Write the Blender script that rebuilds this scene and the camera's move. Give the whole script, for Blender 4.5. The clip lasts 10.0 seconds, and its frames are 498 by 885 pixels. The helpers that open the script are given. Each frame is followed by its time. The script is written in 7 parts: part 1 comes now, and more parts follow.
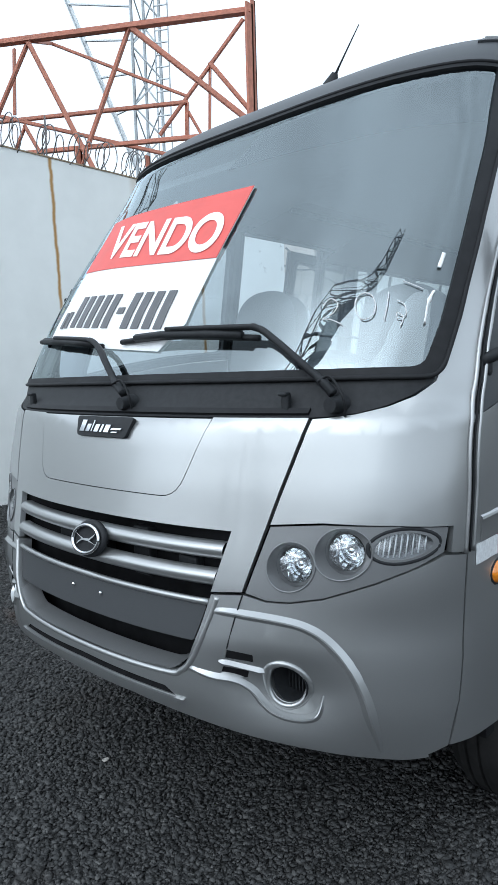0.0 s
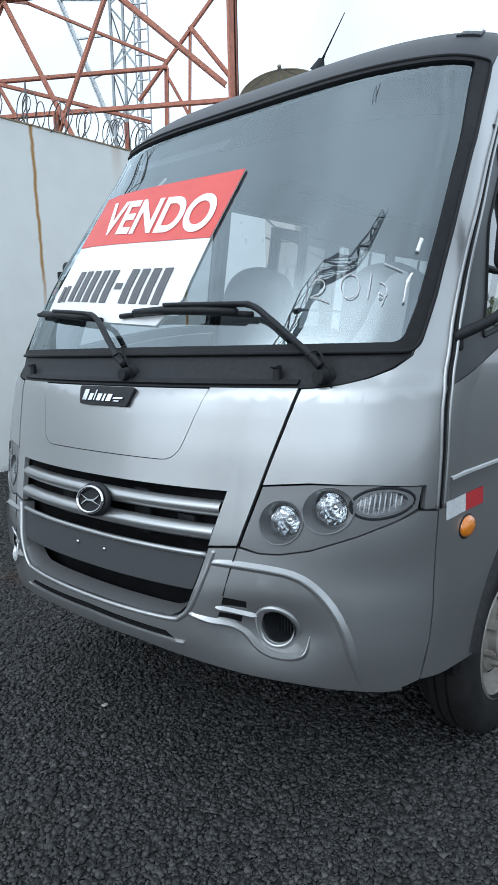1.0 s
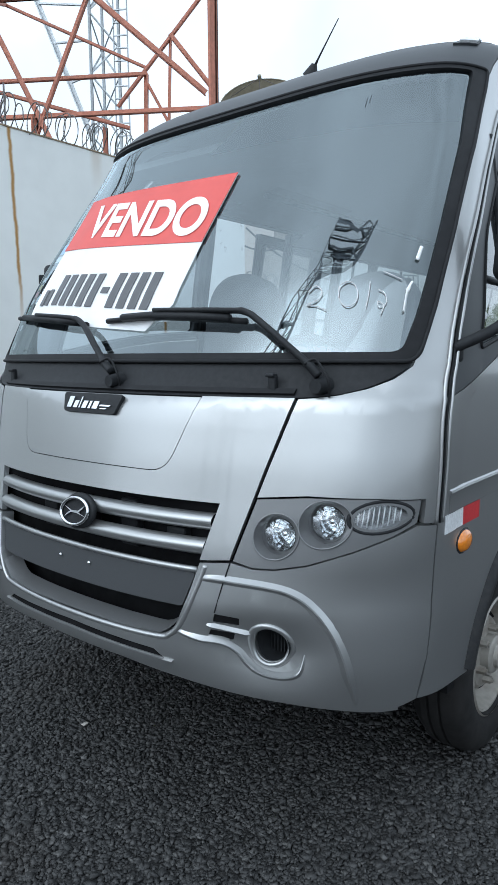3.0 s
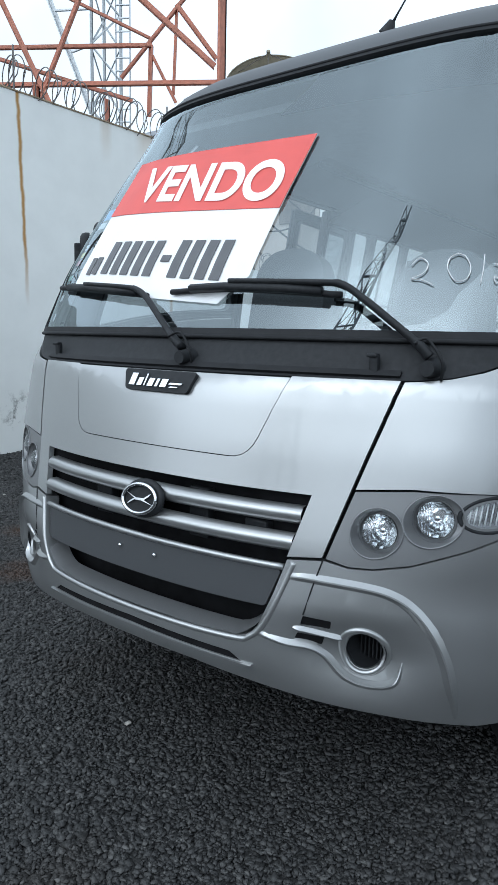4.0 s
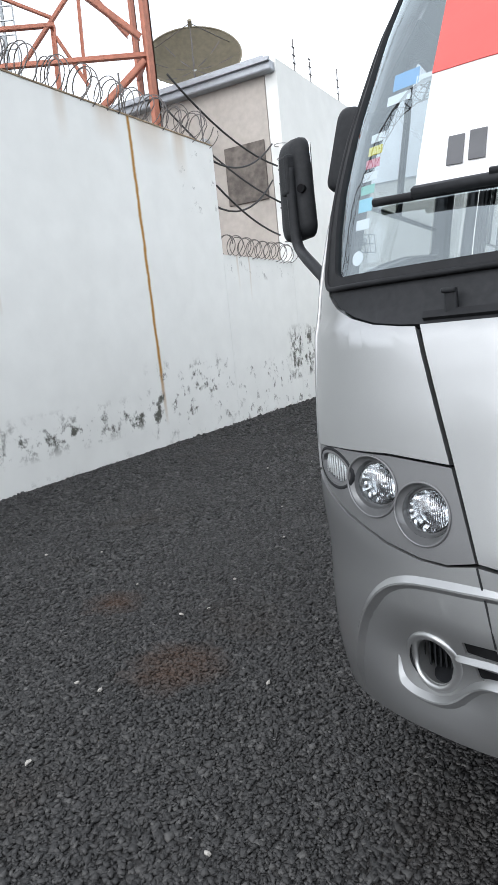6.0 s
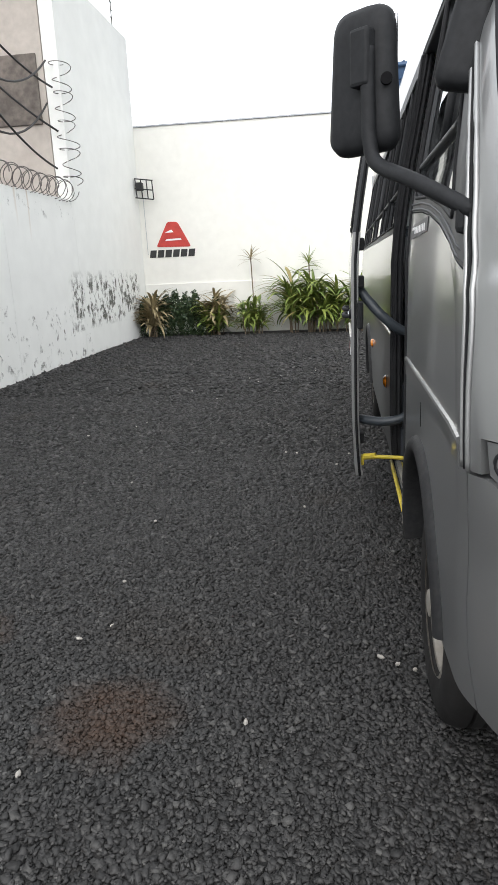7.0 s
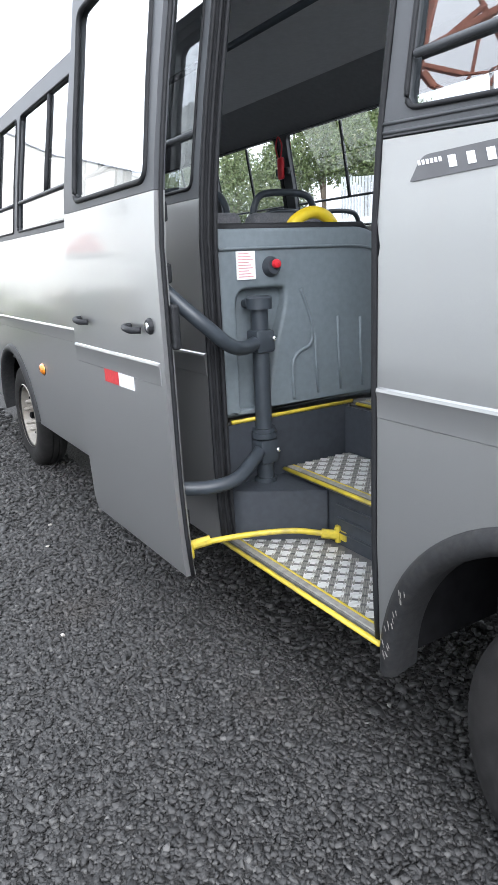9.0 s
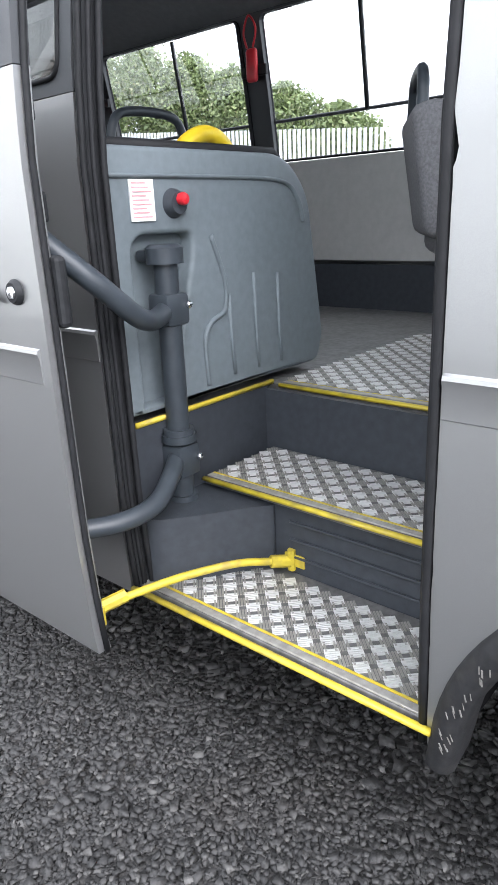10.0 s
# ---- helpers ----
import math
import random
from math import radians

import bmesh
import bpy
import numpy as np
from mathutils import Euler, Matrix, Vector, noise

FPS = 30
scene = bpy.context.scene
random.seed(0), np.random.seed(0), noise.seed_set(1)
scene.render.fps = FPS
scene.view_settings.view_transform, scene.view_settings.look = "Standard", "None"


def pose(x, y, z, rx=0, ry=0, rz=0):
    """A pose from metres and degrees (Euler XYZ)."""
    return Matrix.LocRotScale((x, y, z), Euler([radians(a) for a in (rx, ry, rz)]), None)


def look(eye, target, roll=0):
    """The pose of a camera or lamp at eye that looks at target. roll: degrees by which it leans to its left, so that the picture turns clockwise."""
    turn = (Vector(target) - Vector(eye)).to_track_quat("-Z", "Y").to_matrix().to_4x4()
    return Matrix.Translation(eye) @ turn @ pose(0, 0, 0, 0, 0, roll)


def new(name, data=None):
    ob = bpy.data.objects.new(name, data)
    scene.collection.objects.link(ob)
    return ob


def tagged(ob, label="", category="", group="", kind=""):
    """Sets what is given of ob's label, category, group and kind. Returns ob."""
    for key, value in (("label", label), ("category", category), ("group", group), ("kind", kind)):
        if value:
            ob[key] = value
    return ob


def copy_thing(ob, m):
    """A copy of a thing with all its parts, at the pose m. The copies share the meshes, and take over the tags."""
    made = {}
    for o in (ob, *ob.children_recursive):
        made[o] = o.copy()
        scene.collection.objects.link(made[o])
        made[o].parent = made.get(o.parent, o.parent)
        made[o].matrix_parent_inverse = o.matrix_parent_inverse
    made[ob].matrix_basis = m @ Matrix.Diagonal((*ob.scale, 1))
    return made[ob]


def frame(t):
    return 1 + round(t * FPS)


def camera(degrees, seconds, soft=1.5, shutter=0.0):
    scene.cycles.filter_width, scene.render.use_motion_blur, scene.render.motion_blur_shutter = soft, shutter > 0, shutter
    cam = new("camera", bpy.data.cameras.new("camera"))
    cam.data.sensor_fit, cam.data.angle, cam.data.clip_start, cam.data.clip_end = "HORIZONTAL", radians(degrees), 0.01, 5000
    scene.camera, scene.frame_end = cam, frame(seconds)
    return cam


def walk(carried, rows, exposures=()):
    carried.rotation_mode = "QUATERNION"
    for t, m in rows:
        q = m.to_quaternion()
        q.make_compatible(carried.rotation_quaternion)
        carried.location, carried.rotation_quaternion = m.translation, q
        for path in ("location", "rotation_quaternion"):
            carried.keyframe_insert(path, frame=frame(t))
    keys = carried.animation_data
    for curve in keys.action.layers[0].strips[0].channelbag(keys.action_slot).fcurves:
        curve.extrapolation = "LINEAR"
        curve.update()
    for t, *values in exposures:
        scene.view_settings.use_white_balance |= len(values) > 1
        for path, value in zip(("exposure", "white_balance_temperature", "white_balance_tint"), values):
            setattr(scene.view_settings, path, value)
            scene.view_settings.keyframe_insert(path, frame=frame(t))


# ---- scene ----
cam = camera(41.0, 10.0)
PATH = [
    (0, (1.87, -1.156, 1.581), (0.514, 0.3, 1.38), -1.6),
    (0.3, (1.932, -1.246, 1.586), (0.559, 0.178, 1.295), -1.5),
    (0.5, (1.962, -1.295, 1.589), (0.617, 0.162, 1.324), -1.7),
    (1, (1.959, -1.326, 1.59), (0.658, 0.165, 1.303), -1.2),
    (1.5, (1.97, -1.318, 1.594), (0.654, 0.165, 1.331), -2.0),
    (2, (1.991, -1.309, 1.596), (0.68, 0.181, 1.349), -2.0),
    (3.5, (1.732, -1.318, 1.586), (0.525, 0.252, 1.306), 0.7),
    (4, (1.517, -1.353, 1.564), (0.312, 0.212, 1.254), 1.3),
    (4.2, (1.366, -1.325, 1.519), (0.118, 0.192, 1.144), -0.4),
    (4.5, (1.089, -1.254, 1.508), (-0.289, 0.027, 0.828), 0.7),
    (4.8, (0.835, -1.33, 1.481), (-0.64, -0.05, 1.05), -2.2),
    (5, (0.626, -1.342, 1.492), (-0.699, 0.097, 1.072), -1.4),
    (5.5, (0.165, -1.282, 1.487), (-1.02, 0.289, 1.127), -6.2),
    (6, (-0.376, -1.165, 1.477), (-1.366, 0.545, 1.157), -5.8),
    (6.2, (-0.582, -1.134, 1.517), (-1.301, 0.677, 1.066), -5.1),
    (7.3, (-1.597, -0.646, 1.505), (-1.778, 1.281, 1.005), -2.8),
    (7.5, (-1.726, -0.502, 1.477), (-1.763, 1.456, 1.071), -2.9),
    (8, (-1.953, -0.122, 1.454), (-1.407, 1.766, 1.081), -1.4),
    (8.2, (-2.092, 0.009, 1.504), (-1.357, 1.816, 1.062), -0.9),
    (8.5, (-2.155, 0.251, 1.492), (-1.383, 2.045, 1.06), -3.3),
    (9, (-2.152, 0.69, 1.446), (-1.16, 2.345, 0.92), -2.7),
    (9.5, (-2.152, 1.075, 1.418), (-0.841, 2.479, 0.86), -3.0),
    (10, (-2.041, 1.413, 1.391), (-0.622, 2.664, 0.741), -2.6),
]
EXPOSURES = [(0, -0.3, 5600, 4), (0.4, -0.42, 5530, 4), (4, -0.45, 5540, 4), (4.5, -0.12, 5700, 9), (5, 0.0, 5850, 10), (6, -0.06, 6100, 10), (7.5, 0.0, 6450, 10), (8.2, 0.45, 6300, 10), (8.5, 0.85, 6200, 10), (9, 1.28, 6000, 11), (9.5, 1.6, 6100, 12), (10, 1.6, 6100, 13)]
walk(cam, [(t, look(eye, target, roll)) for t, eye, target, roll in PATH], EXPOSURES)

# ---- light ----
world = bpy.data.worlds.new("overcast_sky")
scene.world = world
world.use_nodes = True
wn = world.node_tree.nodes
sky = wn.new("ShaderNodeTexSky")
sky.sky_type, sky.sun_disc = "NISHITA", False
sky.sun_elevation, sky.sun_rotation = radians(40), radians(195)
sky.air_density, sky.dust_density, sky.ozone_density = 1.0, 6.0, 0.6
cloud = wn.new("ShaderNodeHueSaturation")
cloud.inputs["Saturation"].default_value, cloud.inputs["Value"].default_value = 0.25, 3.0
world.node_tree.links.new(sky.outputs[0], cloud.inputs["Color"])
veil = wn.new("ShaderNodeMix")
veil.data_type = "RGBA"
veil.inputs[0].default_value = 0.8
veil.inputs[7].default_value = (12.0, 12.2, 12.4, 1)
world.node_tree.links.new(cloud.outputs[0], veil.inputs[6])
bank = wn.new("ShaderNodeTexNoise")
bank.inputs["Scale"].default_value, bank.inputs["Detail"].default_value = 2.2, 5
bank_range = wn.new("ShaderNodeMapRange")
bank_range.inputs[1].default_value, bank_range.inputs[2].default_value, bank_range.inputs[3].default_value, bank_range.inputs[4].default_value = 0.3, 0.7, 0.72, 1.24
layer = wn.new("ShaderNodeVectorMath")
layer.operation = "SCALE"
sky_way = wn.new("ShaderNodeTexCoord")
for a, b in ((sky_way.outputs["Generated"], bank.inputs["Vector"]), (bank.outputs["Fac"], bank_range.inputs[0]), (veil.outputs[2], layer.inputs[0]), (bank_range.outputs[0], layer.inputs["Scale"]), (layer.outputs[0], wn["Background"].inputs[0])):
    world.node_tree.links.new(a, b)
wn["Background"].inputs[1].default_value = 0.15
sun = new("sun", bpy.data.lights.new("sun", "SUN"))
sun.data.energy, sun.data.angle, sun.data.color = 0.5, radians(45), (1.0, 0.97, 0.93)
sun.matrix_world = look((7, -15, 12), (0, 0, 0))


# ---- materials ----
def mat(name, color, rough=0.5, metal=0.0, noise_scale=0.0, noise_amount=0.15, bump=0.0, bump_scale=200.0, coat=0.0, spec=0.5, stain=0.0, stain_color=None, stain_scale=1.5):
    """Principled surface with grain at one scale, broad stains at another, and a fine relief."""
    m = bpy.data.materials.new(name)
    m.use_nodes = True
    nt = m.node_tree
    b = nt.nodes["Principled BSDF"]
    b.inputs["Base Color"].default_value = (*color, 1)
    b.inputs["Roughness"].default_value, b.inputs["Metallic"].default_value = rough, metal
    b.inputs["Coat Weight"].default_value, b.inputs["Specular IOR Level"].default_value = coat, spec
    b.inputs["Coat Roughness"].default_value = 0.06
    tc = nt.nodes.new("ShaderNodeTexCoord")
    col = None
    if noise_scale:
        n = nt.nodes.new("ShaderNodeTexNoise")
        n.inputs["Scale"].default_value, n.inputs["Detail"].default_value = noise_scale, 6
        nt.links.new(tc.outputs["Object"], n.inputs["Vector"])
        r = nt.nodes.new("ShaderNodeMapRange")
        r.inputs[1].default_value, r.inputs[2].default_value = 0.3, 0.7
        r.inputs[3].default_value, r.inputs[4].default_value = 1 - noise_amount, 1 + noise_amount
        nt.links.new(n.outputs["Fac"], r.inputs[0])
        x = nt.nodes.new("ShaderNodeVectorMath")
        x.operation = "SCALE"
        x.inputs[0].default_value = color
        nt.links.new(r.outputs[0], x.inputs["Scale"])
        col = x.outputs[0]
    if stain:
        n2 = nt.nodes.new("ShaderNodeTexNoise")
        n2.inputs["Scale"].default_value, n2.inputs["Detail"].default_value = stain_scale, 8
        nt.links.new(tc.outputs["Object"], n2.inputs["Vector"])
        r2 = nt.nodes.new("ShaderNodeMapRange")
        r2.inputs[1].default_value, r2.inputs[2].default_value, r2.inputs[4].default_value = 0.48, 0.75, stain
        nt.links.new(n2.outputs["Fac"], r2.inputs[0])
        mx = nt.nodes.new("ShaderNodeMix")
        mx.data_type = "RGBA"
        mx.inputs[6].default_value = (*color, 1)
        mx.inputs[7].default_value = (*(stain_color or [c * 0.5 for c in color]), 1)
        nt.links.new(r2.outputs[0], mx.inputs[0])
        if col:
            nt.links.new(col, mx.inputs[6])
        col = mx.outputs[2]
    if col:
        nt.links.new(col, b.inputs["Base Color"])
    if bump:
        n3 = nt.nodes.new("ShaderNodeTexNoise")
        n3.inputs["Scale"].default_value, n3.inputs["Detail"].default_value = bump_scale, 4
        nt.links.new(tc.outputs["Object"], n3.inputs["Vector"])
        bp = nt.nodes.new("ShaderNodeBump")
        bp.inputs["Strength"].default_value, bp.inputs["Distance"].default_value = bump, 0.002
        nt.links.new(n3.outputs["Fac"], bp.inputs["Height"])
        nt.links.new(bp.outputs[0], b.inputs["Normal"])
    return m


def glass_mat(name, tint, base=0.06, gloss=(1, 1, 1)):
    """A thin pane: clear with a tint, with gloss that grows towards grazing."""
    m = bpy.data.materials.new(name)
    m.use_nodes = True
    nt = m.node_tree
    nt.nodes.remove(nt.nodes["Principled BSDF"])
    out = nt.nodes["Material Output"]
    tr, gl, lw, mx = (nt.nodes.new(k) for k in ("ShaderNodeBsdfTransparent", "ShaderNodeBsdfGlossy", "ShaderNodeLayerWeight", "ShaderNodeMixShader"))
    tr.inputs[0].default_value = (*tint, 1)
    gl.inputs["Color"].default_value = (*gloss, 1)
    gl.inputs["Roughness"].default_value = 0.01
    lw.inputs[0].default_value = 0.5
    pw, sc = nt.nodes.new("ShaderNodeMath"), nt.nodes.new("ShaderNodeMath")
    pw.operation, sc.operation = "POWER", "MULTIPLY_ADD"
    pw.inputs[1].default_value = 4.0
    sc.inputs[1].default_value, sc.inputs[2].default_value = 1 - base, base
    nt.links.new(lw.outputs["Facing"], pw.inputs[0])
    nt.links.new(pw.outputs[0], sc.inputs[0])
    nt.links.new(sc.outputs[0], mx.inputs[0])
    nt.links.new(tr.outputs[0], mx.inputs[1])
    nt.links.new(gl.outputs[0], mx.inputs[2])
    nt.links.new(mx.outputs[0], out.inputs[0])
    return m


SILVER = mat("silver_paint", (0.375, 0.380, 0.380), 0.34, 0.77, 900, 0.08, coat=0.75, spec=0.35, stain=0.15, stain_color=(0.325, 0.325, 0.32), stain_scale=2.0)
GREYPAINT = mat("grey_trim_paint", (0.19, 0.192, 0.195), 0.42, 0.5, 700, 0.08, coat=0.2, spec=0.3)
PANELPAINT = mat("dark_plate_panel_paint", (0.055, 0.057, 0.060), 0.6, 0.0, 500, 0.1, spec=0.15)
DARKPAINT = mat("dark_grey_roof_paint", (0.060, 0.063, 0.068), 0.48, 0.0, 500, 0.10, spec=0.28)
BLACKPL = mat("black_textured_plastic", (0.018, 0.019, 0.021), 0.56, 0, 60, 0.2, bump=0.2, bump_scale=900, spec=0.22)
TRIMPL = mat("scuffed_black_trim_plastic", (0.022, 0.0225, 0.024), 0.6, 0, 60, 0.2, bump=0.2, bump_scale=600, spec=0.2, stain=0.25, stain_color=(0.065, 0.060, 0.055), stain_scale=45)
RUBBER = mat("black_rubber", (0.014, 0.0145, 0.016), 0.62, 0, 30, 0.2, bump=0.1, bump_scale=400, spec=0.2)
TYRE = mat("dusty_tyre_rubber", (0.016, 0.0155, 0.0155), 0.85, 0, 25, 0.3, bump=0.3, bump_scale=300, spec=0.2, stain=0.4, stain_color=(0.035, 0.032, 0.03), stain_scale=6)
CHROME = mat("chrome", (0.75, 0.76, 0.78), 0.12, 1.0)
RIMPAINT = mat("silver_wheel_paint", (0.30, 0.282, 0.252), 0.5, 0.3, 40, 0.12, stain=0.6, stain_color=(0.14, 0.105, 0.075), stain_scale=11)
# Near-black for dark parts, and for cavity shade put into the colour.
DARKIN = mat("near_black_parts_and_shade", (0.010, 0.010, 0.011), 0.85, 0, 20, 0.3, spec=0.08)
WINDSCREEN = glass_mat("windscreen_glass", (0.74, 0.79, 0.81), 0.185, (0.86, 0.96, 1.0))
SIDEGLASS = glass_mat("tinted_side_glass", (0.66, 0.69, 0.70), 0.16)
LAMPGLASS = glass_mat("clear_lamp_glass", (0.93, 0.95, 0.96), 0.06)
REFLECTOR = mat("lamp_reflector", (0.82, 0.83, 0.84), 0.10, 1.0, 60, 0.1)
DULLREFLECTOR = mat("dull_lamp_reflector", (0.66, 0.65, 0.66), 0.2, 1.0, 260, 0.35)
ORANGE = mat("orange_lens", (0.72, 0.22, 0.01), 0.18, 0, coat=1.0, noise_scale=80)
RED = mat("red_reflective_tape", (0.48, 0.03, 0.035), 0.35, 0, 90, 0.15)
WHITETAPE = mat("white_reflective_tape", (0.72, 0.73, 0.74), 0.35, 0.1, 90, 0.15)
INGREY = mat("grey_moulded_plastic", (0.14, 0.165, 0.18), 0.5, 0, 40, 0.08, bump=0.12, bump_scale=700, stain=0.15, spec=0.35)
INDARK = mat("dark_grey_interior_panel", (0.040, 0.045, 0.053), 0.48, 0, 40, 0.12, bump=0.2, bump_scale=600, spec=0.25)
INCEIL = mat("grey_ceiling_lining", (0.50, 0.505, 0.515), 0.6, 0, 30, 0.06)
INWALL = mat("light_grey_wall_laminate", (0.42, 0.42, 0.41), 0.5, 0, 30, 0.05)
YELLOW = mat("yellow_safety_paint", (0.50, 0.39, 0.03), 0.45, 0, 30, 0.15, stain=0.75, stain_color=(0.20, 0.165, 0.06), stain_scale=22)
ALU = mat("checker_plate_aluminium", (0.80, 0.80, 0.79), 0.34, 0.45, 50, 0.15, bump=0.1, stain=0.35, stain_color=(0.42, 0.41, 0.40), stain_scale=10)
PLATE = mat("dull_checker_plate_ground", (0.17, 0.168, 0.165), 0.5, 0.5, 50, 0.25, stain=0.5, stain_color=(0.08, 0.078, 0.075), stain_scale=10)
# Duller metal for worn step edging and for the shaded set of tread bars.
DULLBAR = mat("scuffed_and_shaded_plate_metal", (0.36, 0.35, 0.32), 0.48, 0.5, 50, 0.2, bump=0.1, stain=0.4, stain_color=(0.16, 0.155, 0.15), stain_scale=10)
TUBE = mat("dark_grey_tube_paint", (0.035, 0.042, 0.050), 0.38, 0.0, 30, 0.12, spec=0.35)
SEATFAB = mat("grey_seat_fabric", (0.13, 0.13, 0.137), 0.85, 0, 150, 0.25, bump=0.4, bump_scale=500)
GRIPYEL = mat("yellow_grip_plastic", (0.80, 0.58, 0.02), 0.4, 0, 30, 0.05)
KNOBRED = mat("red_knob_plastic", (0.55, 0.02, 0.03), 0.3, 0, 30, 0.05)
PAPER = mat("white_vinyl_poster", (0.80, 0.80, 0.80), 0.5, 0, 8, 0.03)
SIGNRED = mat("red_vinyl_print", (0.62, 0.085, 0.07), 0.5, 0, 8, 0.05)
SIGNGREY = mat("dark_grey_print", (0.09, 0.09, 0.095), 0.5, 0, 20, 0.1)
SIGNWHITE = mat("white_print", (0.82, 0.82, 0.82), 0.5, 0, 20, 0.03)


PANES = (WINDSCREEN, SIDEGLASS, LAMPGLASS)


# ---- building helpers ----
def part(name, bm, material, parent=None, label="", smooth=False, angle=None):
    me = bpy.data.meshes.new(name)
    bm.to_mesh(me)
    bm.free()
    me.materials.append(material)
    if smooth:
        for p in me.polygons:
            p.use_smooth = True
        if angle:
            me.set_sharp_from_angle(angle=radians(angle))
    ob = new(name, me)
    ob.parent = parent
    if material in PANES:
        ob.visible_shadow = False
    if label:
        ob["label"] = label
    return ob


def thing(name, label, category, group="", kind="", at=(0, 0, 0)):
    e = new(name)
    e.location = at
    e.empty_display_size = 0.1
    return tagged(e, label, category, group, kind)


def rename_box(bm, lo, hi, bevel=0.0, seg=2):
    """Adds a bevelled box between two corners."""
    r = bmesh.ops.create_cube(bm, size=1)
    vs = r["verts"]
    for v in vs:
        v.co = Vector([lo[i] + (v.co[i] + 0.5) * (hi[i] - lo[i]) for i in range(3)])
    if bevel:
        es = {e for v in vs for e in v.link_edges}
        bmesh.ops.bevel(bm, geom=list(es), offset=bevel, segments=seg, profile=0.5, affect="EDGES", clamp_overlap=True)
    return vs


def box(lo, hi, bevel=0.0, seg=2, m=None):
    bm = bmesh.new()
    rename_box(bm, lo, hi, bevel, seg)
    if m is not None:
        bm.transform(m)
    return bm


def add_tube(bm, pts, r, seg=10, closed=False, flat=1.0, cap=True):
    """Sweeps a round section along points."""
    pts = [Vector(p) for p in pts]
    n = len(pts)
    rings = []
    up = Vector((0.123, 0.456, 0.88)).normalized()
    for i, p in enumerate(pts):
        if closed:
            d = pts[(i + 1) % n] - pts[i - 1]
        else:
            d = pts[min(i + 1, n - 1)] - pts[max(i - 1, 0)]
        d.normalize()
        s = d.cross(up)
        if s.length < 1e-3:
            s = d.cross(Vector((1, 0, 0)))
        s.normalize()
        t = s.cross(d).normalized()
        rr = r[i] if isinstance(r, (list, tuple)) else r
        rings.append([bm.verts.new(p + (s * math.cos(2 * math.pi * k / seg) + t * math.sin(2 * math.pi * k / seg) * flat) * rr) for k in range(seg)])
    for i in range(n if closed else n - 1):
        A, B = rings[i], rings[(i + 1) % n]
        for k in range(seg):
            bm.faces.new((A[k], A[(k + 1) % seg], B[(k + 1) % seg], B[k]))
    if cap and not closed:
        bm.faces.new(rings[0][::-1])
        bm.faces.new(rings[-1])
    bmesh.ops.recalc_face_normals(bm, faces=bm.faces)


def tube(pts, r, seg=10, closed=False, flat=1.0):
    bm = bmesh.new()
    add_tube(bm, pts, r, seg, closed, flat)
    return bm


def curve_pts(pts, n=8, closed=False):
    """Catmull-Rom through points of any dimension."""
    P = [np.array(p, float) for p in pts]
    N = len(P)
    out = []
    for i in range(N if closed else N - 1):
        p0, p1, p2, p3 = (P[(i + k) % N] if closed else P[min(max(i + k, 0), N - 1)] for k in (-1, 0, 1, 2))
        for j in range(n):
            t = j / n
            out.append(tuple(0.5 * (2 * p1 + (p2 - p0) * t + (2 * p0 - 5 * p1 + 4 * p2 - p3) * t * t + (3 * p1 - p0 - 3 * p2 + p3) * t ** 3)))
    if not closed:
        out.append(tuple(P[-1]))
    return out


def rounded(poly, r, n=5):
    """Rounds the corners of a closed 2-D outline; r is one radius or one per corner."""
    out = []
    N = len(poly)
    for i in range(N):
        p, a, b = np.array(poly[i], float), np.array(poly[i - 1], float), np.array(poly[(i + 1) % N], float)
        rr = r[i] if isinstance(r, (list, tuple)) else r
        la, lb = np.linalg.norm(a - p), np.linalg.norm(b - p)
        k = min(rr, la * 0.48, lb * 0.48)
        if k < 1e-4:
            out.append(tuple(p))
            continue
        s, e = p + (a - p) / la * k, p + (b - p) / lb * k
        for j in range(n + 1):
            t = j / n
            out.append(tuple((1 - t) ** 2 * s + 2 * t * (1 - t) * p + t * t * e))
    return out


def ellipse(cx, cz, rx, rz, n=28, tilt=0.0):
    c, s = math.cos(tilt), math.sin(tilt)
    return [(cx + rx * math.cos(a) * c - rz * math.sin(a) * s, cz + rx * math.cos(a) * s + rz * math.sin(a) * c) for a in np.linspace(0, 2 * math.pi, n, endpoint=False)]


def extrude_outline(outline, frame_m, depth, bevel=0.0):
    """A solid from a closed 2-D outline: local x, z, and depth along +y; placed by a matrix."""
    bm = bmesh.new()
    vs = [bm.verts.new((p[0], 0, p[1])) for p in outline]
    es = [bm.edges.new((vs[i], vs[(i + 1) % len(vs)])) for i in range(len(vs))]
    r = bmesh.ops.triangle_fill(bm, use_beauty=True, edges=es)
    faces = [g for g in r["geom"] if isinstance(g, bmesh.types.BMFace)]
    e = bmesh.ops.extrude_face_region(bm, geom=faces)
    for g in e["geom"]:
        if isinstance(g, bmesh.types.BMVert):
            g.co.y += depth
    bmesh.ops.recalc_face_normals(bm, faces=bm.faces)
    bm.transform(frame_m)
    return bm


# ---- the shape of the minibus ----
# World: x across the bus, y from its nose to its tail, z up.
DEPTH = 0.58
_zs = np.linspace(0.2, 3.0, 561)


def _smooth(points, sigma):
    v = np.interp(_zs, [p[0] for p in points], [p[1] for p in points])
    k = np.exp(-0.5 * (np.arange(-40, 41) * 0.005 / sigma) ** 2)
    return np.convolve(np.pad(v, 40, mode="edge"), k / k.sum(), mode="valid")


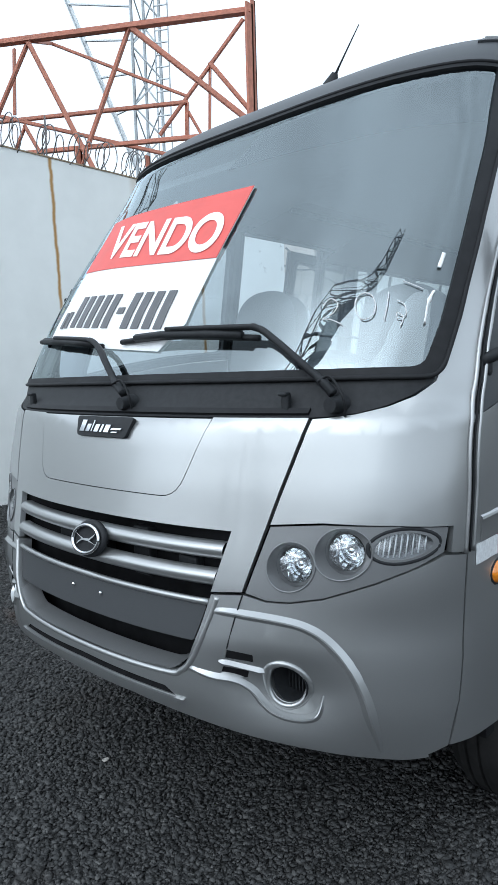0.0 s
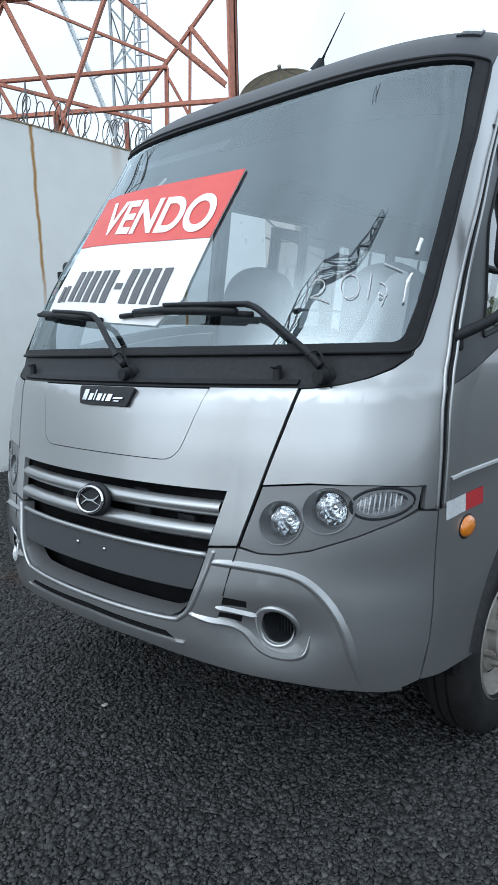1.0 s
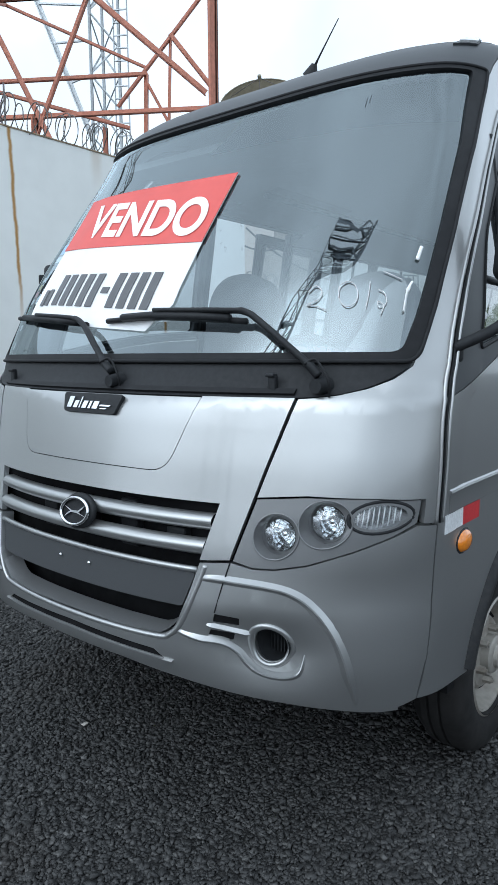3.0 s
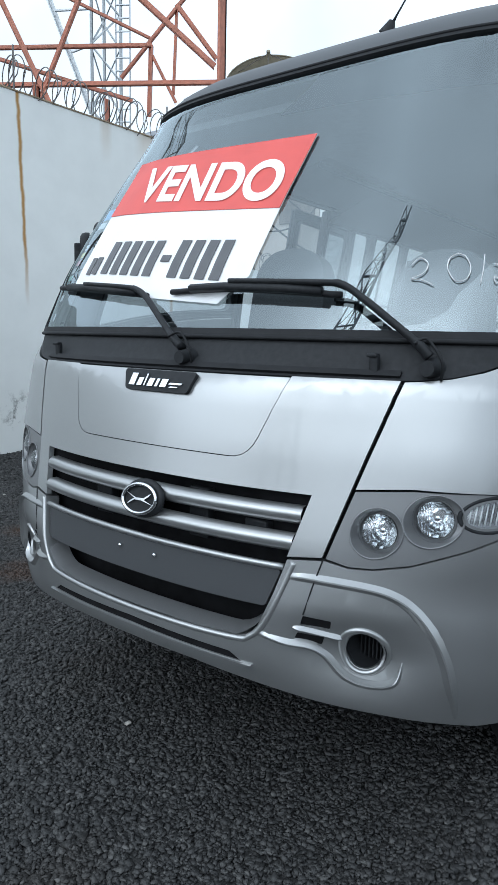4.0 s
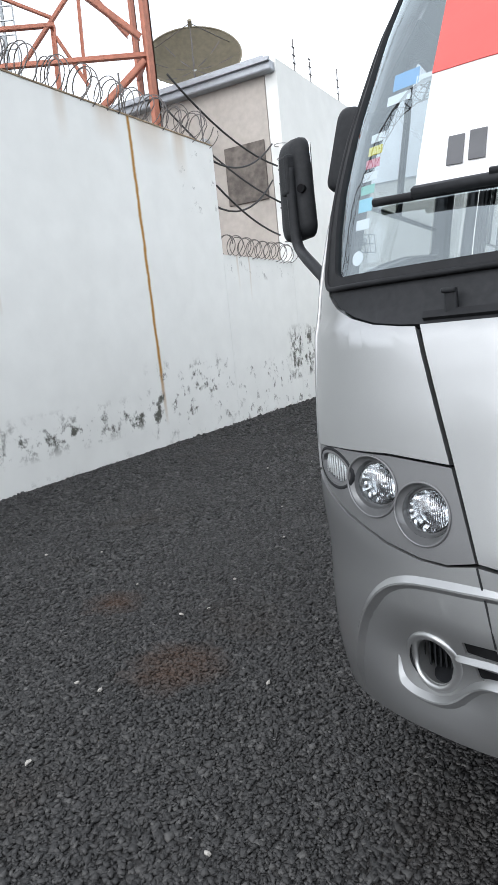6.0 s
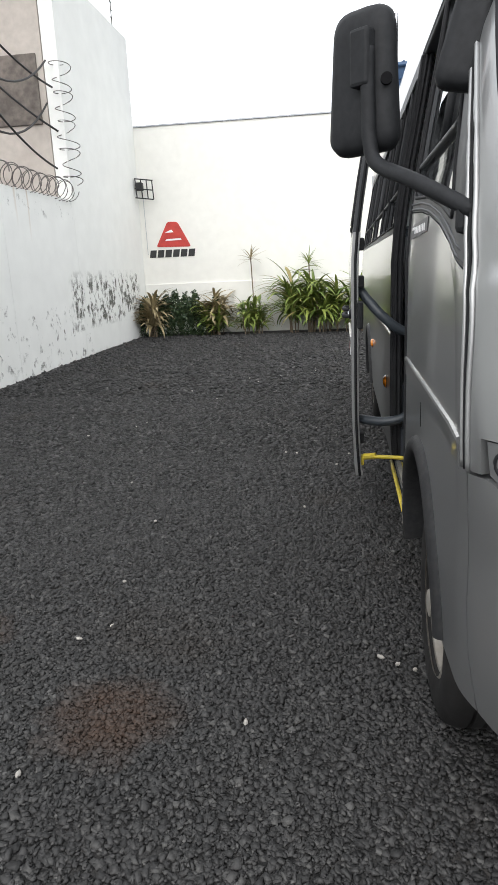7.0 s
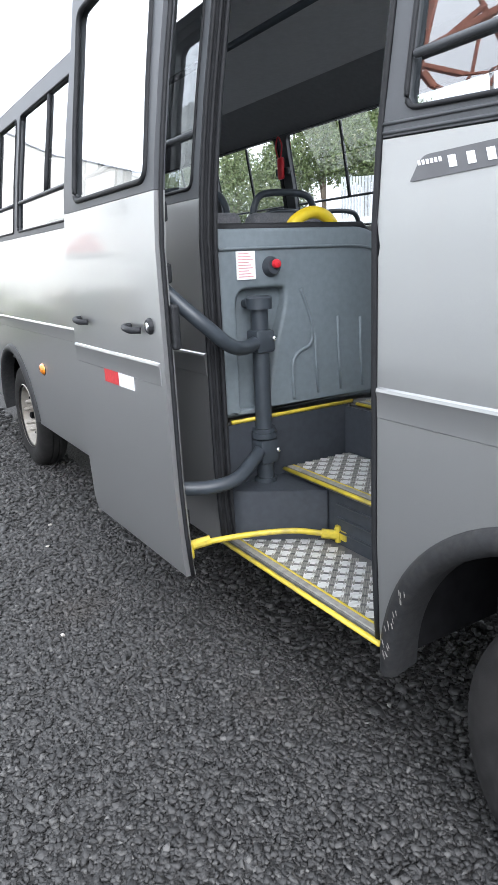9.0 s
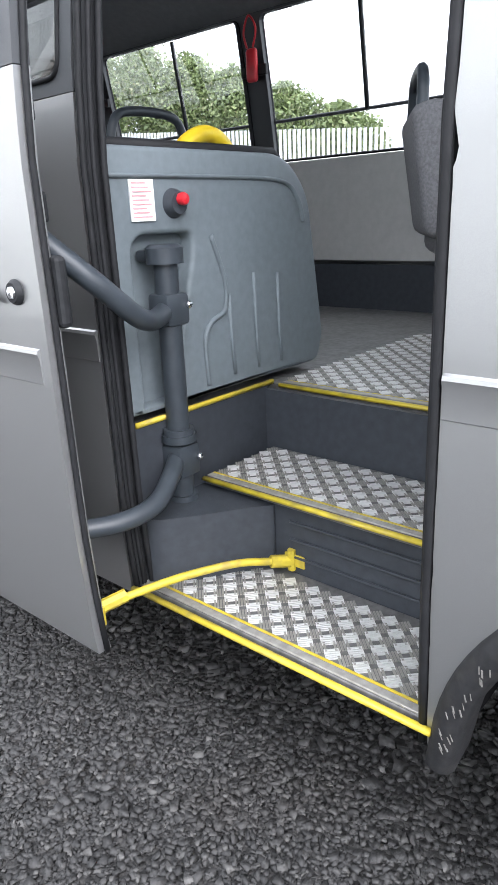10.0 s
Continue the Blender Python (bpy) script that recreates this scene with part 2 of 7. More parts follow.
NOSE = _smooth([(0.2, 0.16), (0.5, 0.08), (0.62, 0.035), (0.7, 0.012), (0.86, 0.012), (0.95, 0.03), (1.03, 0.042), (1.2, 0.08), (1.3, 0.10), (1.42, 0.13), (1.5, 0.16), (1.53, 0.21), (1.6, 0.245),
                (1.711, 0.312), (1.85, 0.393), (2.05, 0.53), (2.29, 0.70), (2.45, 0.80), (2.58, 0.875), (2.66, 0.95), (2.74, 1.06), (2.8, 1.2), (2.85, 1.45), (2.9, 2.0), (3.0, 3.0)], 0.016)
HALF = _smooth([(0.2, 1.04), (0.5, 1.095), (0.8, 1.108), (1.55, 1.11), (1.75, 1.095), (2.0, 1.058), (2.25, 1.014), (2.45, 0.982), (2.6, 0.966), (2.7, 0.957), (2.78, 0.938), (2.83, 0.90), (2.862, 0.80), (2.885, 0.58), (2.905, 0.28), (3.0, 0.1)], 0.016)


NEXPS = _smooth([(0.2, 2.2), (1.46, 2.2), (1.62, 2.72), (1.85, 3.15), (2.1, 3.4), (2.5, 3.7), (2.7, 4.0), (3.0, 4.0)], 0.05)
BULGE = _smooth([(0.2, 0.0), (0.90, 0.0), (0.98, 0.010), (1.08, 0.030), (1.2, 0.042), (1.35, 0.046), (1.75, 0.044), (2.0, 0.052), (2.3, 0.052), (2.5, 0.024), (2.62, 0.012), (3.0, 0.012)], 0.03)
DZ = -0.036


def dent(w, z):
    """The shallow hollow of the bumper round each fog lamp."""
    a, b = max(0.0, 1 - abs(w - 0.45) / 0.20), max(0.0, 1 - abs(z - 0.76) / 0.15)
    return 0.048 * (a * a * (3 - 2 * a)) * (b * b * (3 - 2 * b))


def bulge(w, z):
    """How far the rounded front corner stands out past the plain curve."""
    def ease(a):
        a = min(max(a, 0.0), 1.0)
        return a * a * (3 - 2 * a)
    return float(np.interp(z, _zs, BULGE)) * ease((w - 0.36) / 0.30) * (1 - ease((w - 0.78) / 0.26))


def nexp(z):
    return float(np.interp(z, _zs, NEXPS))


def nose(z):
    return float(np.interp(z, _zs, NOSE))


def half(z):
    return float(np.interp(z, _zs, HALF))


def skin(u, z, off=0.0):
    """The body's surface, z counted from 36 mm under the ground. u: -1 to 1 round the nose, then metres along the sides. off: metres proud of it."""
    def at(u, z):
        s, w = (1 if u >= 0 else -1), abs(u)
        if w <= 1:
            th, n = w * math.pi / 2, nexp(z)
            k = bulge(w, z)
            return Vector((s * (half(z) * math.sin(th) ** (2 / n) + 0.75 * k), nose(z) + DEPTH * (1 - max(math.cos(th), 0) ** (2 / n)) - 0.66 * k + dent(w, z), z + DZ))
        return Vector((s * half(z), nose(z) + DEPTH + w - 1, z + DZ))
    p = at(u, z)
    if off == 0:
        return p
    du = at(u + 0.004, z) - at(u - 0.004, z)
    dz = at(u, z + 0.006) - at(u, z - 0.006)
    nrm = du.cross(dz).normalized()
    return p + nrm * off


def ux(x, z):
    """u on the nose for a given x."""
    q = min(abs(x) / half(z), 1.0)
    return math.copysign(math.asin(q ** (nexp(z) / 2)) * 2 / math.pi, x)


def uy(y, z, side=1):
    """u for a given y on a corner or a side (side: 1 or -1)."""
    d = (y - nose(z)) / DEPTH
    if d >= 1:
        return side * (1 + y - nose(z) - DEPTH)
    return side * math.acos(max(1 - d, 0) ** (nexp(z) / 2)) * 2 / math.pi


def fx(pts):
    return [(ux(x, z), z) for x, z in pts]


def mir(pts):
    return [(-a, b) for a, b in pts]


def dense(outline, step=0.05, closed=True):
    """More points along an outline's straight stretches."""
    out = []
    for i, p in enumerate(outline):
        if not closed and i == len(outline) - 1:
            return out + [p]
        q = outline[(i + 1) % len(outline)]
        n = max(1, int(math.dist(p, q) / step))
        out += [(p[0] + (q[0] - p[0]) * k / n, p[1] + (q[1] - p[1]) * k / n) for k in range(n)]
    return out


NORMALS = {}


def patch(loops, off=0.0, rim=0.02, su=0.035, sz=0.05, surface=skin):
    """A piece of the skin inside the first outline and outside the others, with a turned-in rim all round."""
    bm = bmesh.new()
    es = []
    for lp in loops:
        vs = [bm.verts.new((p[0], 0, p[1])) for p in lp]
        es += [bm.edges.new((vs[i], vs[(i + 1) % len(vs)])) for i in range(len(vs))]
    bmesh.ops.triangle_fill(bm, use_beauty=True, edges=es, normal=(0, -1, 0))
    us, zz = [p[0] for p in loops[0]], [p[1] for p in loops[0]]
    for k in range(math.floor(min(us) / su) + 1, math.ceil(max(us) / su)):
        if abs(k * su) < 1.05 or k % 6 == 0:
            bmesh.ops.bisect_plane(bm, geom=bm.verts[:] + bm.edges[:] + bm.faces[:], dist=1e-5, plane_co=(k * su, 0, 0), plane_no=(1, 0, 0))
    for k in range(math.floor(min(zz) / sz) + 1, math.ceil(max(zz) / sz)):
        bmesh.ops.bisect_plane(bm, geom=bm.verts[:] + bm.edges[:] + bm.faces[:], dist=1e-5, plane_co=(0, 0, k * sz), plane_no=(0, 0, 1))
    bmesh.ops.remove_doubles(bm, verts=bm.verts, dist=1e-5)
    for f in bm.faces:
        if f.normal.y > 0:
            f.normal_flip()
    flat = {v: (v.co.x, v.co.z) for v in bm.verts}
    if rim:
        border = [e for e in bm.edges if len(e.link_faces) == 1]
        r = bmesh.ops.extrude_edge_only(bm, edges=border)
        for g in r["geom"]:
            if isinstance(g, bmesh.types.BMVert):
                flat[g] = (g.co.x, g.co.z, -1)
    for v, c in flat.items():
        v.co = surface(c[0], c[1], off - (rim if len(c) == 3 else 0))
    bm.verts.index_update()
    NORMALS.clear()
    for v, c in flat.items():
        NORMALS[v.index] = None if len(c) == 3 else (surface(c[0], c[1], 0.01) - surface(c[0], c[1], 0.0)).normalized()
    return bm


def skin_part(name, loops, material, parent, label="", off=0.0, rim=0.02, su=0.035, sz=0.05):
    ob = part(name, patch(loops, off, rim, su, sz), material, parent, label, smooth=True)
    me = ob.data
    out = []
    for p in me.polygons:
        ns = [NORMALS[i] for i in p.vertices]
        flat_face = any(n is None for n in ns)
        out += [p.normal.copy() if flat_face else n for n in ns]
    me.normals_split_custom_set(out)
    return ob


def skin_tube(pts, r, off=0.0, seg=8, closed=False, flat=1.0):
    return tube([skin(u, z, off) for u, z in pts], r, seg, closed, flat)


# ---- ground and walls ----
SOIL = [(-2.16, 1.06, 0.17), (-2.95, 1.55, 0.13), (-1.12, -0.30, 0.14)]


def soil_patches(nt, tc, col, b):
    """Reddish soil that shows between the stones in a few places."""
    nz = nt.nodes.new("ShaderNodeTexNoise")
    nz.inputs["Scale"].default_value, nz.inputs["Detail"].default_value = 9, 5
    nt.links.new(tc.outputs["Object"], nz.inputs["Vector"])
    for x, y, r in SOIL:
        d = nt.nodes.new("ShaderNodeVectorMath")
        d.operation = "DISTANCE"
        d.inputs[1].default_value = (x, y, 0)
        nt.links.new(tc.outputs["Object"], d.inputs[0])
        a = nt.nodes.new("ShaderNodeMath")
        a.operation = "MULTIPLY_ADD"
        a.inputs[1].default_value = r * 1.6
        nt.links.new(nz.outputs["Fac"], a.inputs[0])
        nt.links.new(d.outputs["Value"], a.inputs[2])
        m = nt.nodes.new("ShaderNodeMapRange")
        m.inputs[1].default_value, m.inputs[2].default_value, m.inputs[3].default_value, m.inputs[4].default_value = r * 1.0, r * 2.4, 0.72, 0.0
        nt.links.new(a.outputs[0], m.inputs[0])
        mx = nt.nodes.new("ShaderNodeMix")
        mx.data_type = "RGBA"
        mx.inputs[7].default_value = (0.062, 0.031, 0.016, 1)
        nt.links.new(m.outputs[0], mx.inputs[0])
        nt.links.new(col, mx.inputs[6])
        col = mx.outputs[2]
    nt.links.new(col, b.inputs["Base Color"])


def ground_mat():
    m = bpy.data.materials.new("dark_gravel_bed")
    m.use_nodes = True
    nt = m.node_tree
    b = nt.nodes["Principled BSDF"]
    b.inputs["Roughness"].default_value = 0.85
    tc = nt.nodes.new("ShaderNodeTexCoord")
    vo = nt.nodes.new("ShaderNodeTexVoronoi")
    vo.inputs["Scale"].default_value = 62
    vo.inputs["Randomness"].default_value = 1.0
    nz = nt.nodes.new("ShaderNodeTexNoise")
    nz.inputs["Scale"].default_value, nz.inputs["Detail"].default_value = 0.9, 6
    for n in (vo, nz):
        nt.links.new(tc.outputs["Object"], n.inputs["Vector"])
    sep = nt.nodes.new("ShaderNodeSeparateColor")
    nt.links.new(vo.outputs["Color"], sep.inputs[0])
    ramp = nt.nodes.new("ShaderNodeValToRGB")
    ramp.color_ramp.elements[0].color = (0.010, 0.0098, 0.0098, 1)
    ramp.color_ramp.elements[1].color = (0.040, 0.0385, 0.037, 1)
    nt.links.new(sep.outputs[0], ramp.inputs[0])
    dust = nt.nodes.new("ShaderNodeMapRange")
    dust.inputs[1].default_value, dust.inputs[2].default_value, dust.inputs[4].default_value = 0.58, 0.78, 0.55
    nt.links.new(nz.outputs["Fac"], dust.inputs[0])
    mx = nt.nodes.new("ShaderNodeMix")
    mx.data_type = "RGBA"
    mx.inputs[7].default_value = (0.034, 0.025, 0.018, 1)
    nt.links.new(dust.outputs[0], mx.inputs[0])
    nt.links.new(ramp.outputs[0], mx.inputs[6])
    soil_patches(nt, tc, mx.outputs[2], b)
    bp = nt.nodes.new("ShaderNodeBump")
    bp.inputs["Strength"].default_value, bp.inputs["Distance"].default_value = 1.0, 0.012
    bp.invert = True
    nt.links.new(vo.outputs["Distance"], bp.inputs["Height"])
    nt.links.new(bp.outputs[0], b.inputs["Normal"])
    return m


GROUND = ground_mat()
bm = bmesh.new()
bmesh.ops.create_grid(bm, x_segments=40, y_segments=40, size=400)
bm.transform(Matrix.Translation((0, 0, 0.03)))
ground = tagged(part("ground", bm, GROUND), "dark grey crushed-stone gravel yard", "ground", kind="structure")

WALLX = -6.07
WHITEWALL = mat("whitewashed_plaster", (0.80, 0.808, 0.782), 0.85, 0, 3, 0.03, bump=0.22, bump_scale=45, stain=0.10, stain_color=(0.58, 0.59, 0.55), stain_scale=0.7)


def weather(m, streaks, moulds):
    """Rust streaks (y, lean, half width, lowest z, strength) and mould bands (y0, y1, z0, z1, threshold) on a wall's paint."""
    nt = m.node_tree
    b = nt.nodes["Principled BSDF"]
    col = b.inputs["Base Color"].links[0].from_socket
    tc = nt.nodes.new("ShaderNodeTexCoord")
    sep = nt.nodes.new("ShaderNodeSeparateXYZ")
    nt.links.new(tc.outputs["Object"], sep.inputs[0])
    nz = nt.nodes.new("ShaderNodeTexNoise")
    nz.inputs["Scale"].default_value, nz.inputs["Detail"].default_value = 3.5, 9
    nt.links.new(tc.outputs["Object"], nz.inputs["Vector"])

    def op(kind, a, b_=None, clamp=False):
        n = nt.nodes.new("ShaderNodeMath")
        n.operation, n.use_clamp = kind, clamp
        for i, v in enumerate((a, b_)):
            if v is None:
                continue
            if isinstance(v, (int, float)):
                n.inputs[i].default_value = v
            else:
                nt.links.new(v, n.inputs[i])
        return n.outputs[0]

    def ramp(v, lo, hi):
        r = nt.nodes.new("ShaderNodeMapRange")
        r.inputs[1].default_value, r.inputs[2].default_value = lo, hi
        nt.links.new(v, r.inputs[0])
        return r.outputs[0]

    def blend(fac, color):
        nonlocal col
        mx = nt.nodes.new("ShaderNodeMix")
        mx.data_type = "RGBA"
        mx.inputs[7].default_value = (*color, 1)
        nt.links.new(fac, mx.inputs[0])
        nt.links.new(col, mx.inputs[6])
        col = mx.outputs[2]

    y, z = sep.outputs[1], sep.outputs[2]
    wob = op("MULTIPLY", op("SUBTRACT", nz.outputs["Fac"], 0.5), 0.06)
    for y0, lean, hw, zb, k in streaks:
        line = op("ADD", op("ADD", y, op("MULTIPLY", z, lean)), wob)
        d = op("ABSOLUTE", op("SUBTRACT", line, y0 + 4.46 * lean))
        f = op("MULTIPLY", ramp(d, hw, hw * 0.3), op("MULTIPLY", ramp(z, zb, zb + 0.8), k))
        blend(f, (0.38, 0.20, 0.035))
    for y0, y1, z0, z1, th in moulds:
        band = op("MULTIPLY", op("MULTIPLY", ramp(z, z0 - 0.05, z0 + 0.1), ramp(z, z1, z1 - 0.25)), op("MULTIPLY", ramp(y, y0, y0 + 0.3), ramp(y, y1, y1 - 0.3)))
        n2 = nt.nodes.new("ShaderNodeTexNoise")
        n2.inputs["Scale"].default_value, n2.inputs["Detail"].default_value, n2.inputs["Roughness"].default_value = 5.0, 10, 0.7
        nt.links.new(tc.outputs["Object"], n2.inputs["Vector"])
        f = op("MULTIPLY", band, ramp(n2.outputs["Fac"], th, th + 0.09))
        blend(f, (0.10, 0.10, 0.085))
    nt.links.new(col, b.inputs["Base Color"])


weather(WHITEWALL, [(3.72, 0.03, 0.034, 1.9, 0.95), (6.35, 0.02, 0.045, 0.3, 1.0), (5.9, 0, 0.30, 4.0, 0.55), (6.8, 0, 0.5, 3.9, 0.5), (5.1, 0, 0.12, 3.9, 0.4), (7.5, 0, 0.2, 3.8, 0.5), (8.9, 0, 0.04, 2.2, 0.4), (9.3, 0, 0.03, 2.0, 0.4)],
        [(3.3, 6.6, 0.35, 0.85, 0.52), (6.0, 8.6, 0.15, 1.25, 0.55), (8.4, 11.6, 0.05, 1.1, 0.57), (10.5, 14.8, 0.55, 1.6, 0.49), (-4, 15, -0.05, 0.14, 0.54), (8.4, 11.2, 2.45, 2.8, 0.57), (7.4, 8.6, 3.4, 4.5, 0.60)])
FARWALL = mat("cream_plaster", (0.80, 0.79, 0.74), 0.85, 0, 5, 0.03, bump=0.4, bump_scale=50, stain=0.10, stain_color=(0.62, 0.60, 0.55), stain_scale=0.5)


BLOCKWALL = mat("grey_block_wall", (0.42, 0.415, 0.40), 0.9, 0, 6, 0.1, bump=0.5, bump_scale=40, stain=0.3, stain_color=(0.12, 0.115, 0.105), stain_scale=0.8)


def wall_solid(outline, thick, m, name, material, label, hole=None):
    """A wall from an outline in its own plane (y, z), set back from x."""
    loops = [outline] + ([hole] if hole else [])
    bm = bmesh.new()
    es = []
    for lp in loops:
        vs = [bm.verts.new((p[0], 0, p[1])) for p in lp]
        es += [bm.edges.new((vs[i], vs[(i + 1) % len(vs)])) for i in range(len(vs))]
    r = bmesh.ops.triangle_fill(bm, use_beauty=True, edges=es, normal=(0, -1, 0))
    faces = [g for g in r["geom"] if isinstance(g, bmesh.types.BMFace)]
    e = bmesh.ops.extrude_face_region(bm, geom=faces)
    for g in e["geom"]:
        if isinstance(g, bmesh.types.BMVert):
            g.co.y += thick
    bmesh.ops.recalc_face_normals(bm, faces=bm.faces)
    bm.transform(m)
    return tagged(part(name, bm, material), label, "wall", kind="structure")


# outlines in (y, z) are laid on the plane x = WALLX, thickness away from the yard
YZ = Matrix(((0, -1, 0, WALLX), (1, 0, 0, 0), (0, 0, 1, 0), (0, 0, 0, 1)))
wall_solid([(-6, 0), (8.45, 0), (8.45, 4.46), (2.55, 4.46), (1.2, 3.5), (-6, 3.5)], 0.25, YZ, "wall_west", WHITEWALL, "whitewashed yard wall with rust streaks and mould",
           hole=[(1.6, 2.91), (2.95, 2.91), (2.95, 3.54), (2.4, 3.5), (1.6, 3.2)])
wall_solid([(8.455, 0), (11.09, 0), (11.09, 2.79), (8.455, 2.79)], 0.2, YZ, "wall_low", WHITEWALL, "low stretch of whitewashed wall below a gap")
wall_solid([(11.095, 0), (15.2, 0), (15.2, 6.52), (11.095, 6.52)], 0.25, YZ, "wall_tall", WHITEWALL, "tall whitewashed side wall of a building")
# Unseen wall, added to block low light and give the paint a skyline.
tagged(part("light_blocking_wall_south", box((-6.3, -16.3, 0), (16.0, -16.0, 2.7), 0.01), BLOCKWALL), "unseen plain grey wall added to cut low light on the minibus front", "wall", kind="structure")
bm = box((-6.3, 15.2, 0), (2.3, 15.45, 4.70), 0.01)
tagged(part("wall_north", bm, FARWALL), "cream rendered end wall of the yard", "wall", kind="structure")


# ---- the minibus ----
bus = thing("minibus", "silver minibus with open passenger door parked on gravel", "minibus")


def sp(pts, side=1, step=0.06):
    """A closed outline in (y, z) of the body's side, as the skin's coordinates."""
    return [(uy(y, z, side), z) for y, z in dense(pts, step)]


def ridge(pts, w, h, taper=6):
    """A sharp pressed ridge on the nose along (x, z) points, half width w, height h, running out at both ends."""
    bm = bmesh.new()
    rows, n = [], len(pts)
    for i, (x, z) in enumerate(pts):
        (xa, za), (xb, zb_) = pts[max(i - 1, 0)], pts[min(i + 1, n - 1)]
        d = math.hypot(xb - xa, zb_ - za)
        nx, nz = -(zb_ - za) / d, (xb - xa) / d
        k = min(1.0, (i + 0.3) / taper, (n - 1 - i + 0.3) / taper)
        rows.append([bm.verts.new(skin(ux(x + nx * o * w * (0.4 + 0.6 * k), z + nz * o * w), z + nz * o * w, e)) for o, e in ((-1, -0.005), (-0.35, h * 0.35 * k), (-0.1, h * k), (0.12, h * k), (1, -0.004))])
    for A, B in zip(rows[:-1], rows[1:]):
        for k in range(4):
            bm.faces.new((A[k], B[k], B[k + 1], A[k + 1]))
    bmesh.ops.recalc_face_normals(bm, faces=bm.faces)
    return bm


def mirrored(bm, s):
    if s < 0:
        bmesh.ops.scale(bm, vec=(-1, 1, 1), verts=bm.verts)
        bmesh.ops.reverse_faces(bm, faces=bm.faces)
    return bm


def lines(pts, step=0.05):
    return fx(dense(pts, step))


# bonnet with a service flap
flap = rounded([(-0.4555, 1.493), (0.4655, 1.493), (0.3785, 1.2648), (-0.3685, 1.2648)], [0.0, 0.0, 0.06, 0.06])
hood = [(-0.755, 1.497), (0.755, 1.497), (0.633, 1.024), (0.540, 1.014), (0.582, 1.184), (-0.582, 1.184), (-0.540, 1.014), (-0.633, 1.024)]
hood_cut = [(-0.755, 1.497), (-0.458, 1.497)] + [(x, z) for x, z in rounded([(-0.458, 1.497), (-0.371, 1.262), (0.381, 1.262), (0.468, 1.497)], [0, 0.064, 0.064, 0])[1:-1]] + [(0.468, 1.497), (0.755, 1.497)] + hood[2:]
hoodp = skin_part("bonnet", [lines(hood_cut)], SILVER, bus, "silver painted bonnet")
skin_part("service_flap", [lines(flap)], SILVER, bus, "silver service flap in the bonnet")

# Near-black sheets under the bonnet seams: the gaps' shade as colour.
skin_part("seam_shade_sheet", [lines([(-0.86, 1.228), (0.86, 1.228), (0.93, 1.50), (-0.93, 1.50)])], DARKIN, bus, "near-black sheet painting the shade in the bonnet seams", off=-0.028, rim=0)
skin_part("seam_shade_sheet", [lines([(0.60, 1.01), (0.672, 1.01), (0.74, 1.228), (0.655, 1.228)])], DARKIN, bus, off=-0.045, rim=0)
skin_part("seam_shade_sheet", [lines([(-0.672, 1.01), (-0.60, 1.01), (-0.655, 1.228), (-0.74, 1.228)])], DARKIN, bus, off=-0.045, rim=0)

# cowl below the windscreen
cowl_low = [(0.752, 1.500), (0.80, 1.503), (0.86, 1.512), (0.915, 1.530), (0.965, 1.556), (1.000, 1.590)]
cowl_r = fx(dense(cowl_low, 0.03, False)) + [(0.688, 1.618), (0.672, 1.606)]
cowl_r = [(0.0, 1.500)] + dense([(0.0, 1.500), cowl_r[0]], 0.04, False)[1:-1] + cowl_r + dense([(0.66, 1.600), (0.0, 1.600)], 0.04, False)
skin_part("cowl", [cowl_r + mir(cowl_r)[::-1][1:-1]], BLACKPL, bus, "black plastic cowl panel below the windscreen", off=-0.004)
skin_part("cowl_seal", [lines([(-0.75, 1.506), (0.75, 1.506), (0.75, 1.520), (-0.75, 1.520)])], RUBBER, bus, off=0.006)

# windscreen, its rubber frame and the dark header above
def screen_outline(low, edge, top, r):
    """A closed outline: level below and above, with curved sides (u, z) and rounded corners; mirrored about the middle."""
    side = dense(edge, 0.04, False)
    half_ = [(0.0, low)] + rounded([(0.30, low), (edge[0][0] - 0.012, low)] + side + [(edge[-1][0] + 0.006, top), (0.30, top)], [0, r] + [0.0] * len(side) + [r, 0], 7)[1:-1] + [(0.0, top)]
    return dense(half_ + mir(half_)[::-1][1:-1], 0.05)


GLASS_EDGE = [(0.655, 1.700), (0.663, 1.742), (0.676, 1.847), (0.685, 1.994), (0.699, 2.174), (0.711, 2.30), (0.724, 2.431), (0.736, 2.54)]
RUBBER_EDGE = [(0.708, 1.690), (0.717, 1.758), (0.732, 1.882), (0.747, 2.054), (0.768, 2.241), (0.786, 2.34), (0.803, 2.422), (0.826, 2.53)]
glass = screen_outline(1.627, GLASS_EDGE, 2.592, 0.055)
outer = screen_outline(1.600, RUBBER_EDGE, 2.612, 0.085)
skin_part("windscreen_rubber", [outer, glass], RUBBER, bus, "black rubber windscreen surround", off=0.004)
wind = skin_part("windscreen", [glass], WINDSCREEN, bus, "clear laminated windscreen", off=-0.006, rim=0)
part("rubber_bead", skin_tube([(u, z) for u, z in outer], 0.007, 0.004, 6, True), RUBBER, bus, "raised lip of the rubber surround", smooth=True)

PILLAR = [(1.36, 2.585), (1.25, 2.486), (1.145, 2.374), (1.02, 2.233), (0.89, 2.07), (0.795, 1.95), (0.70, 1.811), (0.637, 1.688), (0.60, 1.586), (0.565, 1.486), (0.55, 1.40), (0.54, 1.30), (0.528, 1.20), (0.52, 1.134)]
